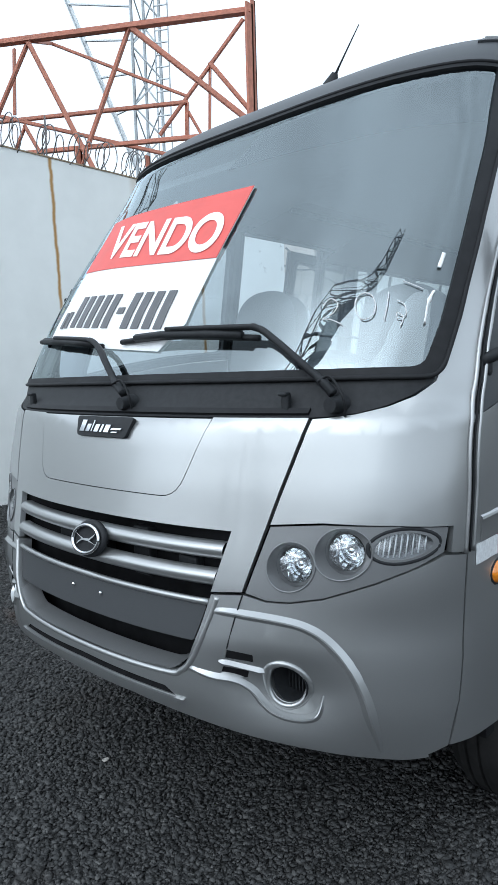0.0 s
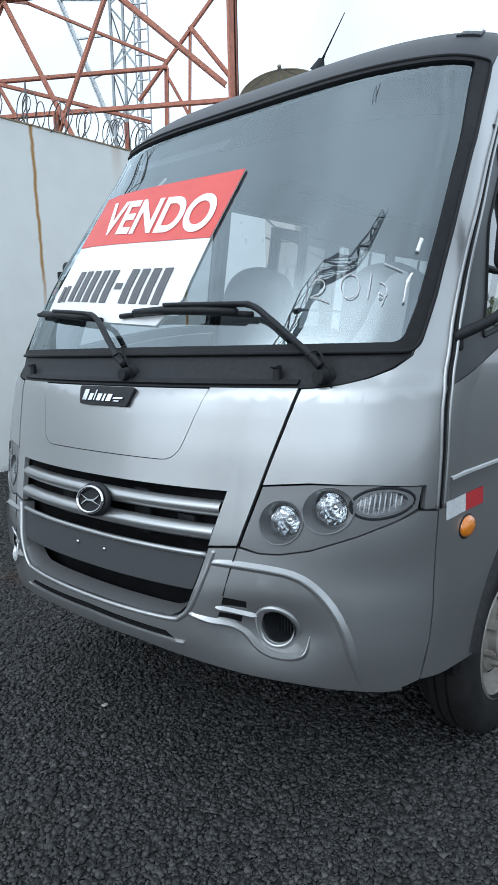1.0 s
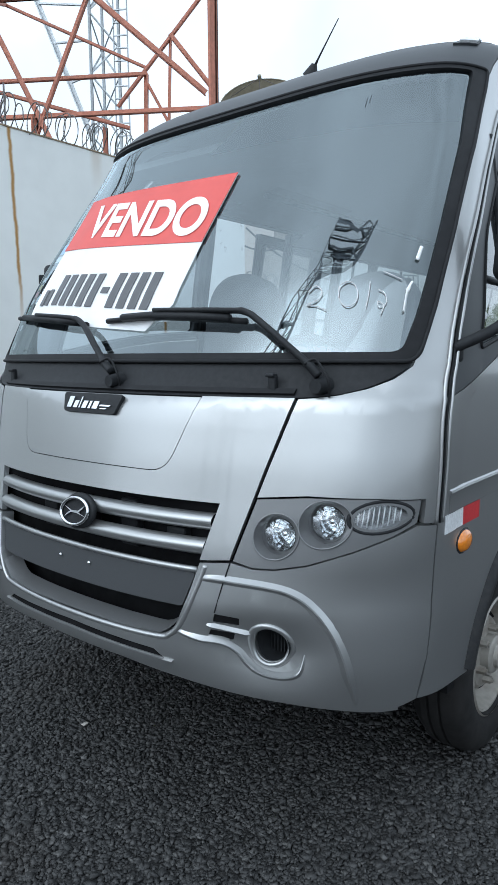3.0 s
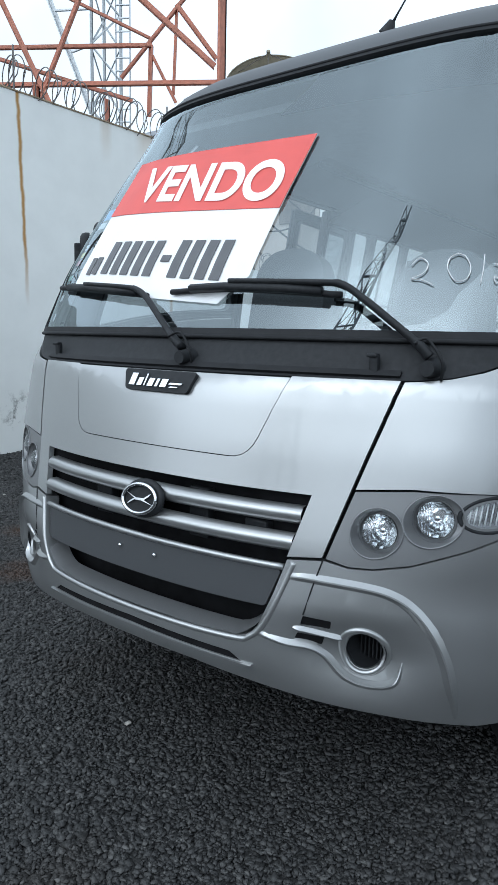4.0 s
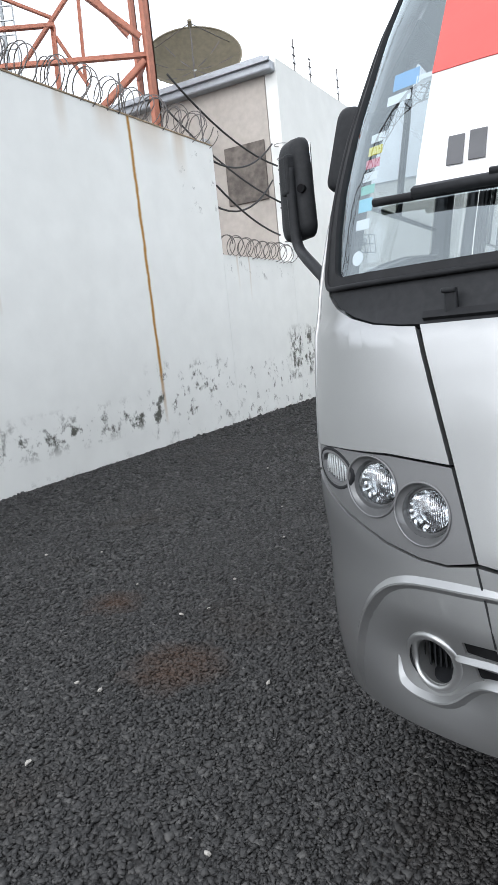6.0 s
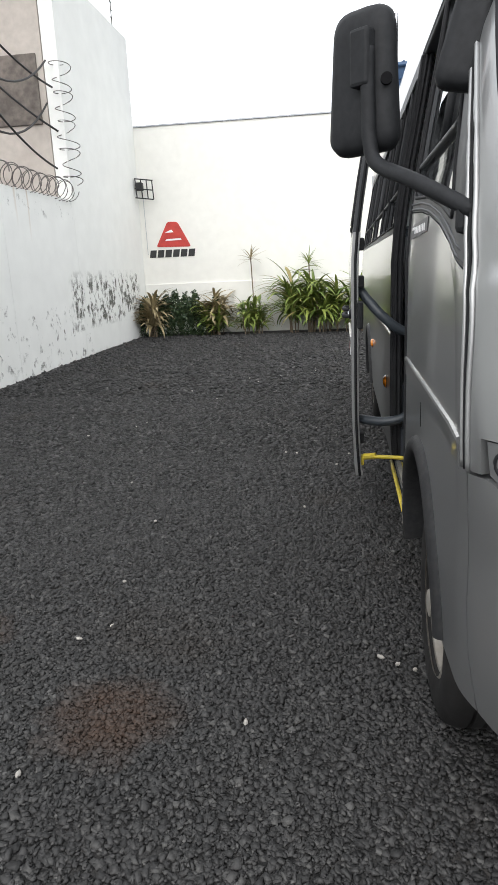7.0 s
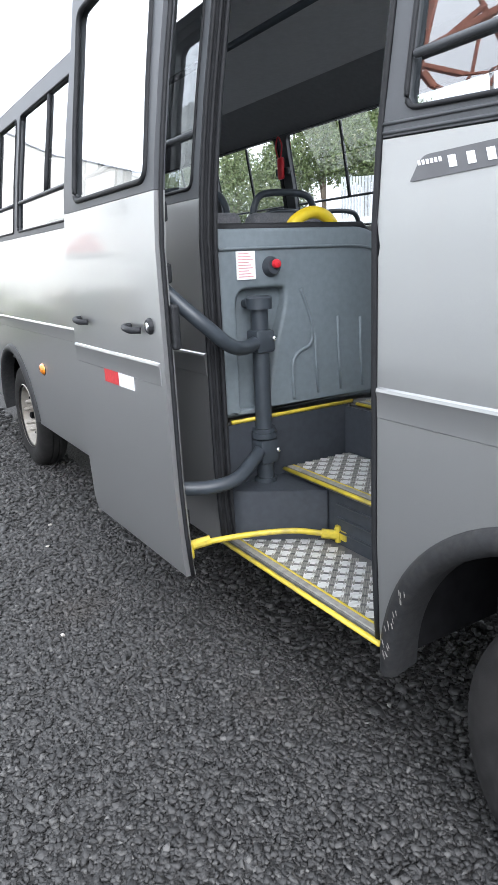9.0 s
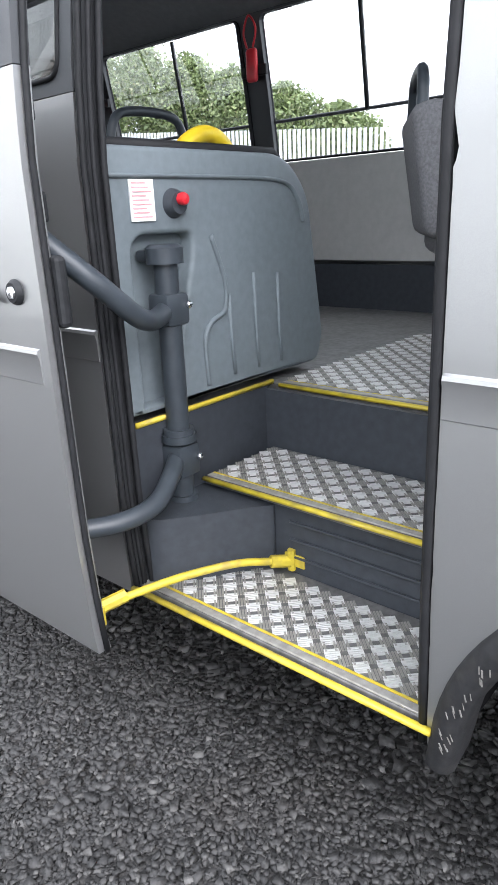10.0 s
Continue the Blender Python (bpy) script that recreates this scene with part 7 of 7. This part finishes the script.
lg = thing("wall_emblem", "red triangular emblem over black lettering bars on the wall", "sign")
part("emblem_triangle", on_wall(rounded([(-5.72, 2.07), (-4.88, 2.05), (-5.18, 2.62), (-5.42, 2.63)], 0.06)), SIGNPAINTRED, lg)
part("emblem_stripe", on_wall(rounded([(-5.50, 2.20), (-5.10, 2.21), (-5.12, 2.25), (-5.46, 2.24)], 0.01), 0.016), SIGNWHITE, lg)
part("emblem_stripe", on_wall(rounded([(-5.50, 2.38), (-5.28, 2.39), (-5.33, 2.45), (-5.42, 2.42)], 0.01), 0.016), SIGNWHITE, lg)
for k in range(6):
    x = -5.90 + k * 0.187
    part("lettering_bar", on_wall([(x, 1.83), (x + 0.15, 1.83), (x + 0.18, 2.0), (x + 0.03, 2.0)]), SIGNPAINTBLK, lg)
cg = thing("lamp_cage", "small dark wire lamp cage on the wall corner", "lamp cage")
for k in range(4):
    x = -6.03 + 0.13 * k
    part("cage_wire", tube([(x, 14.9, 3.58 - 0.02 * k), (x + 0.02, 14.9, 3.17 - 0.02 * k)], 0.014, 5), CABLE, cg)
for z in (3.58, 3.37, 3.17):
    part("cage_wire", tube([(-6.05, 14.9, z), (-5.62, 14.9, z - 0.06)], 0.014, 5), CABLE, cg)
part("lamp_body", box((-6.03, 14.9, 3.32), (-5.88, 15.05, 3.5), 0.02), CABLE, cg)
part("lamp_wire", tube([(-5.95, 15.17, 3.3), (-5.93, 15.17, 1.9)], 0.008, 5), PALESTEEL, cg)
TANKBLUE = mat("blue_tank_plastic", (0.035, 0.078, 0.16), 0.5, 0, 5, 0.06)
tank = thing("water_tank", "blue plastic water tank with a lid above the wall", "water tank")
tm = Matrix.Translation((-0.02, 16.3, 4.75)) @ Matrix.Rotation(radians(-90), 4, "Y")
bm = bmesh.new()
lathe(bm, [(0.001, 0.0), (0.74, 0.0), (0.76, 0.03), (0.79, 0.28), (0.81, 0.29), (0.82, 0.31), (0.80, 0.33), (0.84, 0.56), (0.86, 0.57), (0.87, 0.60), (0.85, 0.62), (0.89, 0.82)], tm, 48)
part("tank_body", bm, TANKBLUE, tank, smooth=True, angle=35)
bm = bmesh.new()
lathe(bm, [(0.93, 0.80), (0.95, 0.83), (0.93, 0.88), (0.75, 0.94), (0.4, 0.97), (0.15, 1.03), (0.001, 1.04)], tm, 48)
lid = part("tank_lid", bm, TANKBLUE, tank, smooth=True, angle=35)
for k in range(12):
    a = 2 * math.pi * k / 12
    part("lid_rib", tube([(-0.02 + 0.2 * math.cos(a), 16.3 + 0.2 * math.sin(a), 5.77), (-0.02 + 0.9 * math.cos(a), 16.3 + 0.9 * math.sin(a), 5.64)], 0.035, 6), TANKBLUE, lid, smooth=True)
part("tank_pipe", tube([(-0.72, 15.4, 4.72), (-0.72, 15.9, 4.72)], 0.05, 8), PALESTEEL, tank)
tagged(part("tank_plinth", box((-1.1, 15.46, 0), (1.1, 17.3, 4.74), 0.01), FARWALL), "cream masonry plinth under the water tank", "plinth", kind="structure")
tagged(part("wall_plinth", box((-6.06, 15.16, 0), (2.3, 15.198, 1.22), 0.012), FARWALL), "slightly proud cream wall base", "wall base", kind="structure")
tagged(part("wall_north_coping", box((-6.06, 15.17, 4.70), (2.3, 15.46, 4.73), 0.005), GUTTER), "thin grey coping of the end wall", "coping", kind="structure")

# ---- planting along the end wall ----
def leaf_mat(name, c0, c1, dry):
    m = bpy.data.materials.new(name)
    m.use_nodes = True
    nt = m.node_tree
    b = nt.nodes["Principled BSDF"]
    b.inputs["Roughness"].default_value = 0.5
    g = nt.nodes.new("ShaderNodeNewGeometry")
    r = nt.nodes.new("ShaderNodeValToRGB")
    r.color_ramp.elements[0].color, r.color_ramp.elements[1].color = (*c0, 1), (*c1, 1)
    e = r.color_ramp.elements.new(0.88)
    e.color = (*c1, 1)
    r.color_ramp.elements[2].color = (*dry, 1)
    nt.links.new(g.outputs["Random Per Island"], r.inputs[0])
    nt.links.new(r.outputs[0], b.inputs["Base Color"])
    return m


LEAF = leaf_mat("strap_leaf_green", (0.09, 0.15, 0.028), (0.24, 0.29, 0.06), (0.30, 0.25, 0.10))
HEDGE = leaf_mat("dark_hedge_green", (0.018, 0.040, 0.016), (0.045, 0.075, 0.028), (0.08, 0.09, 0.04))
DRYLEAF = leaf_mat("dry_straw_leaf", (0.26, 0.21, 0.11), (0.34, 0.28, 0.16), (0.20, 0.15, 0.08))
FARTREE = leaf_mat("far_tree_green", (0.11, 0.15, 0.055), (0.21, 0.26, 0.10), (0.30, 0.30, 0.16))
STEM = mat("brown_stem", (0.16, 0.12, 0.08), 0.8, 0, 20, 0.3)


def strap(bm, base, az, tilt, length, width, droop):
    """One folded strap leaf that arches over."""
    d = Vector((math.cos(az), math.sin(az), 0))
    s = Vector((-math.sin(az), math.cos(az), 0))
    p, t = Vector(base), tilt
    L, M, R = [], [], []
    n = 6
    for i in range(n + 1):
        f = i / n
        w = width * (math.sin(math.pi * min(0.15 + f * 0.85, 1.0)) ** 0.8 + 0.04) * 0.5
        up = Vector((0, 0, 1)) * math.sin(t) - d * 0
        nrm = (Vector((0, 0, 1)) * math.cos(t) - d * math.sin(t))
        L.append(bm.verts.new(p + s * w + nrm * w * 0.35))
        M.append(bm.verts.new(p))
        R.append(bm.verts.new(p - s * w + nrm * w * 0.35))
        p = p + (d * math.cos(t) + Vector((0, 0, 1)) * math.sin(t)) * (length / n)
        t -= droop / n
    for i in range(n):
        bm.faces.new((L[i], M[i], M[i + 1], L[i + 1]))
        bm.faces.new((M[i], R[i], R[i + 1], M[i + 1]))


def strap_plant(x, y, h, spread, leaves, stems, seed, m=LEAF, label="green strap-leaved shrub against the wall"):
    rnd = random.Random(seed)
    e = thing("strap_leaf_plant", label, "plant", "plants along the wall", at=(x, y, 0))
    bm, bs = bmesh.new(), bmesh.new()
    for k in range(stems):
        bx, by = rnd.uniform(-spread, spread) * 0.6, rnd.uniform(-0.2, 0.12)
        hh = h * rnd.uniform(0.35, 0.72)
        add_tube(bs, [(bx, by, 0), (bx + rnd.uniform(-0.05, 0.05), by, hh * 0.5), (bx + rnd.uniform(-0.08, 0.08), by, hh)], 0.012, 5)
        for j in range(leaves):
            f = (j + 0.5) / leaves
            strap(bm, (bx, by, hh * (0.30 + 0.70 * f)), rnd.uniform(0, 2 * math.pi), rnd.uniform(0.3, 1.25), h * rnd.uniform(0.32, 0.55), rnd.uniform(0.045, 0.085), rnd.uniform(0.6, 2.0))
    part("stalk", bs, STEM, e)
    part("crown", bm, m, e)
    return e


strap_plant(-2.30, 14.55, 1.75, 0.55, 15, 18, 1)
strap_plant(-1.72, 14.60, 1.55, 0.45, 15, 14, 2)
strap_plant(-0.95, 14.50, 1.55, 0.55, 15, 17, 3)
strap_plant(-0.25, 14.5, 1.45, 0.45, 15, 14, 4)
strap_plant(-3.42, 14.55, 1.05, 0.42, 16, 11, 5)
strap_plant(-4.35, 14.5, 0.95, 0.32, 15, 9, 6)
strap_plant(-4.22, 14.7, 1.30, 0.20, 16, 8, 7, DRYLEAF, "dry straw-coloured strap-leaved shrub")
strap_plant(-5.72, 14.45, 1.30, 0.22, 16, 8, 8, DRYLEAF, "dry straw-coloured strap-leaved shrub")
strap_plant(0.6, 14.5, 1.5, 0.5, 14, 13, 9)
for x, h in ((-3.42, 2.12), (-2.10, 1.95)):
    e = thing("tall_dracaena", "thin-stemmed palm-like plant with a tuft", "plant", "plants along the wall", at=(x, 14.8, 0))
    rnd = random.Random(int(h * 100))
    part("stem", tube([(0, 0, 0), (0.02, 0, h * 0.4), (-0.01, 0, h * 0.82)], 0.014, 6), STEM, e)
    bm = bmesh.new()
    for k in range(26):
        strap(bm, (-0.01, 0, h * 0.80 + rnd.uniform(-0.06, 0.05)), rnd.uniform(0, 6.28), rnd.uniform(-0.2, 1.4), rnd.uniform(0.25, 0.42), 0.022, rnd.uniform(0.1, 0.9))
    part("tuft", bm, DRYLEAF if h > 2 else LEAF, e)


def leaf_cloud(name, label, cat, blobs, n, size, m, seed, trunk=None, kind="", group=""):
    """Many small leaves scattered through uneven blobs."""
    rnd = np.random.RandomState(seed)
    V, Fc = [], []
    for (cx, cy, cz, rx, ry, rz) in blobs:
        k = n // len(blobs)
        d = rnd.normal(size=(k, 3))
        d /= np.linalg.norm(d, axis=1)[:, None]
        rad = rnd.uniform(0.35, 1.0, size=(k, 1)) ** 0.5 * rnd.uniform(0.8, 1.12, size=(k, 1))
        c = d * rad * [rx, ry, rz] + [cx, cy, cz]
        c = c[c[:, 2] > 0.03]
        k = len(c)
        a = rnd.normal(size=(k, 3)); a /= np.linalg.norm(a, axis=1)[:, None]
        b = np.cross(a, rnd.normal(size=(k, 3))); b /= np.linalg.norm(b, axis=1)[:, None]
        s = size * rnd.uniform(0.6, 1.4, size=(k, 1))
        V += [c - a * s, c + b * s * 0.45, c + a * s, c - b * s * 0.45]
    v = np.stack([np.concatenate(V[i::4]) for i in range(4)], 1).reshape(-1, 3)
    me = bpy.data.meshes.new("crown")
    nf = len(v) // 4
    me.from_pydata(v.tolist(), [], np.arange(nf * 4).reshape(-1, 4).tolist())
    me.materials.append(m)
    e = thing(name, label, cat, group, kind)
    ob = new("crown", me)
    ob.parent = e
    if trunk:
        for t in trunk:
            part("trunk" if t is trunk[0] else "limb", tube(t[0], t[1], 8), STEM, e, smooth=True)
    return e


rb = random.Random(5)
for k in range(8):
    x = -5.95 + k * 0.235
    h = 0.72 + 0.32 * rb.random()
    leaf_cloud("hedge_bush", "dark green clipped bush at the wall foot", "bush", [(x, 14.62, h * 0.35, 0.22, 0.28, h * 0.42), (x + 0.03, 14.66, h * 0.72, 0.11, 0.13, h * 0.36), (x - 0.07, 14.6, h * 0.55, 0.09, 0.12, h * 0.35)], 1500, 0.035, HEDGE, 20 + k, group="hedge bushes")

# ---- far side of the yard, seen through the cabin windows ----
FENCE = mat("white_fence_paint", (0.62, 0.63, 0.63), 0.7, 0, 8, 0.1)
fence = thing("slatted_fence", "tall white slatted fence beyond the minibus", "fence")
part("fence_base", box((24.9, 8, 0), (25.1, 34, 3.6), 0.02), FARWALL, fence, "pale wall under the fence")
for k in range(68):
    y = 15.6 + k * 0.27
    part("slat", box((24.95, y, 3.6), (25.02, y + 0.13, 4.4 + 0.085 * (y - 15))), FENCE, fence)
for k, (y, z, r) in enumerate(((21.5, 4.6, 2.0), (25.0, 5.6, 2.4), (28.5, 6.6, 2.7), (32.0, 7.6, 2.9), (36.0, 8.5, 3.2), (40.5, 9.2, 3.4), (46.0, 7.0, 3.8), (52.5, 7.2, 4.4), (60.0, 7.6, 4.8), (69.0, 8.2, 5.4), (80.0, 9.0, 6.2), (92.0, 10.0, 6.8))):
    leaf_cloud("far_tree", "leafy green tree behind the fence", "tree", [(29, y, z, 1.8, r, r * 0.85), (28.6, y + 1.1, z - 0.6, 1.4, r * 0.8, r * 0.7), (28.8, y - 1.2, z - 0.4, 1.4, r * 0.7, r * 0.75), (29.0, y + 0.3, z + r * 0.5, 1.0, r * 0.5, r * 0.45)], 11000, 0.13, FARTREE, 60 + k, trunk=[([(29, y, 0), (29, y + 0.2, z * 0.5), (29, y, z)], [0.28, 0.2, 0.1]), ([(29, y + 0.1, z * 0.5), (28.8, y + 1.0, z)], [0.12, 0.05])], group="trees beyond the fence")

# ---- crushed stone ----

def stone_mat():
    m = bpy.data.materials.new("crushed_basalt")
    m.use_nodes = True
    nt = m.node_tree
    b = nt.nodes["Principled BSDF"]
    b.inputs["Roughness"].default_value = 0.62
    b.inputs["Specular IOR Level"].default_value = 0.38
    g = nt.nodes.new("ShaderNodeNewGeometry")
    r = nt.nodes.new("ShaderNodeValToRGB")
    els = r.color_ramp.elements
    els[0].color, els[1].color = (0.022, 0.0218, 0.0218, 1), (0.115, 0.112, 0.108, 1)
    for p, c in ((0.5, (0.037, 0.0365, 0.0363)), (0.85, (0.052, 0.051, 0.0503)), (0.975, (0.072, 0.0705, 0.068)), (0.997, (0.10, 0.098, 0.095))):
        els.new(p).color = (*c, 1)
    nt.links.new(g.outputs["Random Per Island"], r.inputs[0])
    tc = nt.nodes.new("ShaderNodeTexCoord")
    nz = nt.nodes.new("ShaderNodeTexNoise")
    nz.inputs["Scale"].default_value, nz.inputs["Detail"].default_value = 1.1, 5
    nt.links.new(tc.outputs["Object"], nz.inputs["Vector"])
    dust = nt.nodes.new("ShaderNodeMapRange")
    dust.inputs[1].default_value, dust.inputs[2].default_value, dust.inputs[4].default_value = 0.60, 0.80, 0.55
    nt.links.new(nz.outputs["Fac"], dust.inputs[0])
    mx = nt.nodes.new("ShaderNodeMix")
    mx.data_type = "RGBA"
    mx.inputs[7].default_value = (0.036, 0.026, 0.018, 1)
    nt.links.new(dust.outputs[0], mx.inputs[0])
    nt.links.new(r.outputs[0], mx.inputs[6])
    soil_patches(nt, tc, mx.outputs[2], b)
    n2 = nt.nodes.new("ShaderNodeTexNoise")
    n2.inputs["Scale"].default_value = 350
    nt.links.new(tc.outputs["Object"], n2.inputs["Vector"])
    bp = nt.nodes.new("ShaderNodeBump")
    bp.inputs["Strength"].default_value, bp.inputs["Distance"].default_value = 0.4, 0.002
    nt.links.new(n2.outputs["Fac"], bp.inputs["Height"])
    nt.links.new(bp.outputs[0], b.inputs["Normal"])
    return m


STONE = stone_mat()


def gravel(name, areas, seed):
    """Angular chips with flat tops, eight corners each, strewn and partly sunk."""
    rnd = np.random.RandomState(seed)
    C, S = [], []
    for x0, x1, y0, y1, per, size in areas:
        k = int((x1 - x0) * (y1 - y0) * per)
        C.append(np.column_stack([rnd.uniform(x0, x1, k), rnd.uniform(y0, y1, k), 0.03 + rnd.uniform(-0.25, 1.0, k) * size * 0.5]))
        S.append(size * np.clip(rnd.lognormal(0, 0.28, k), 0.5, 1.8))
    c, s = np.concatenate(C), np.concatenate(S)
    k = len(c)
    tips = np.array([(0.62, 0.5, 0.3), (-0.5, 0.62, 0.3), (-0.62, -0.5, 0.3), (0.5, -0.62, 0.3), (0.62, 0.5, -0.3), (-0.5, 0.62, -0.3), (-0.62, -0.5, -0.3), (0.5, -0.62, -0.3)])
    v = (tips[None] * rnd.uniform(0.55, 1.15, (k, 8, 1)) + rnd.uniform(-0.13, 0.13, (k, 8, 3))) * s[:, None, None] * rnd.uniform(0.65, 1.25, (k, 1, 3))
    tilt, lean, turn = rnd.normal(0, 0.42, k), rnd.uniform(0, 2 * math.pi, k), rnd.uniform(0, 2 * math.pi, k)
    w, x, y, z = np.cos(tilt / 2) * np.cos(turn / 2), np.sin(tilt / 2) * np.cos(lean), np.sin(tilt / 2) * np.sin(lean), np.cos(tilt / 2) * np.sin(turn / 2)
    R = np.stack([1 - 2 * (y * y + z * z), 2 * (x * y - z * w), 2 * (x * z + y * w), 2 * (x * y + z * w), 1 - 2 * (x * x + z * z), 2 * (y * z - x * w), 2 * (x * z - y * w), 2 * (y * z + x * w), 1 - 2 * (x * x + y * y)], 1).reshape(k, 3, 3)
    v = np.einsum("kij,knj->kni", R, v) + c[:, None]
    tri = np.array([(0, 1, 2), (0, 2, 3), (0, 4, 5), (0, 5, 1), (1, 5, 6), (1, 6, 2), (2, 6, 7), (2, 7, 3), (3, 7, 4), (3, 4, 0), (4, 6, 5), (4, 7, 6)])
    f = (tri[None] + 8 * np.arange(k)[:, None, None]).reshape(-1)
    me = bpy.data.meshes.new(name)
    me.vertices.add(k * 8)
    me.vertices.foreach_set("co", v.reshape(-1))
    me.loops.add(len(f))
    me.loops.foreach_set("vertex_index", f)
    me.polygons.add(k * 12)
    me.polygons.foreach_set("loop_start", np.arange(0, len(f), 3))
    me.update(calc_edges=True)
    me.materials.append(STONE)
    return tagged(new(name, me), "loose dark grey crushed stone covering the yard", "gravel", kind="stuff")


gravel("gravel", [(-3.0, 2.1, -1.0, 1.0, 9000, 0.0130), (-3.2, -0.9, 1.0, 3.4, 9000, 0.0130), (-4.6, -3.0, -1.0, 1.0, 4600, 0.0165), (-4.6, -3.2, 1.0, 4.4, 4600, 0.0165), (-3.2, -0.9, 3.4, 4.4, 5200, 0.0165), (-0.9, 0.3, 1.0, 4.4, 2000, 0.0175), (0.3, 2.8, 1.0, 2.6, 3600, 0.0165), (2.1, 3.2, -1.0, 1.0, 3600, 0.0165), (-6.05, -0.8, 4.4, 7.0, 2200, 0.020), (-6.05, -4.6, 0.0, 4.4, 2000, 0.020), (-6.05, -0.8, 7.0, 14.4, 480, 0.030)], 11)
PALE = mat("pale_stone", (0.38, 0.36, 0.33), 0.7, 0, 60, 0.2)
rs = random.Random(3)
pale = [(-0.33, 0.30), (-1.42, 0.17), (-2.26, 0.28), (-2.99, 1.82), (-1.6, 3.12), (-2.43, 2.05), (-1.16, 1.43), (-1.10, 1.40), (-1.22, 1.47)]
pale += [(rs.uniform(-4.5, -1.3), rs.uniform(0.2, 9)) for _ in range(30)]
for x, y in pale:
    bm = bmesh.new()
    bmesh.ops.create_icosphere(bm, subdivisions=1, radius=1)
    for v in bm.verts:
        v.co *= rs.uniform(0.6, 1.1)
    bm.transform(Matrix.Translation((x, y, 0.044)) @ Matrix.Rotation(rs.uniform(0, 3), 4, "Z") @ Matrix.Diagonal((rs.uniform(0.012, 0.022), rs.uniform(0.008, 0.014), 0.009, 1)))
    tagged(part("pale_stone", bm, PALE), "small pale stone lying on the gravel", "stone", "pale stones")
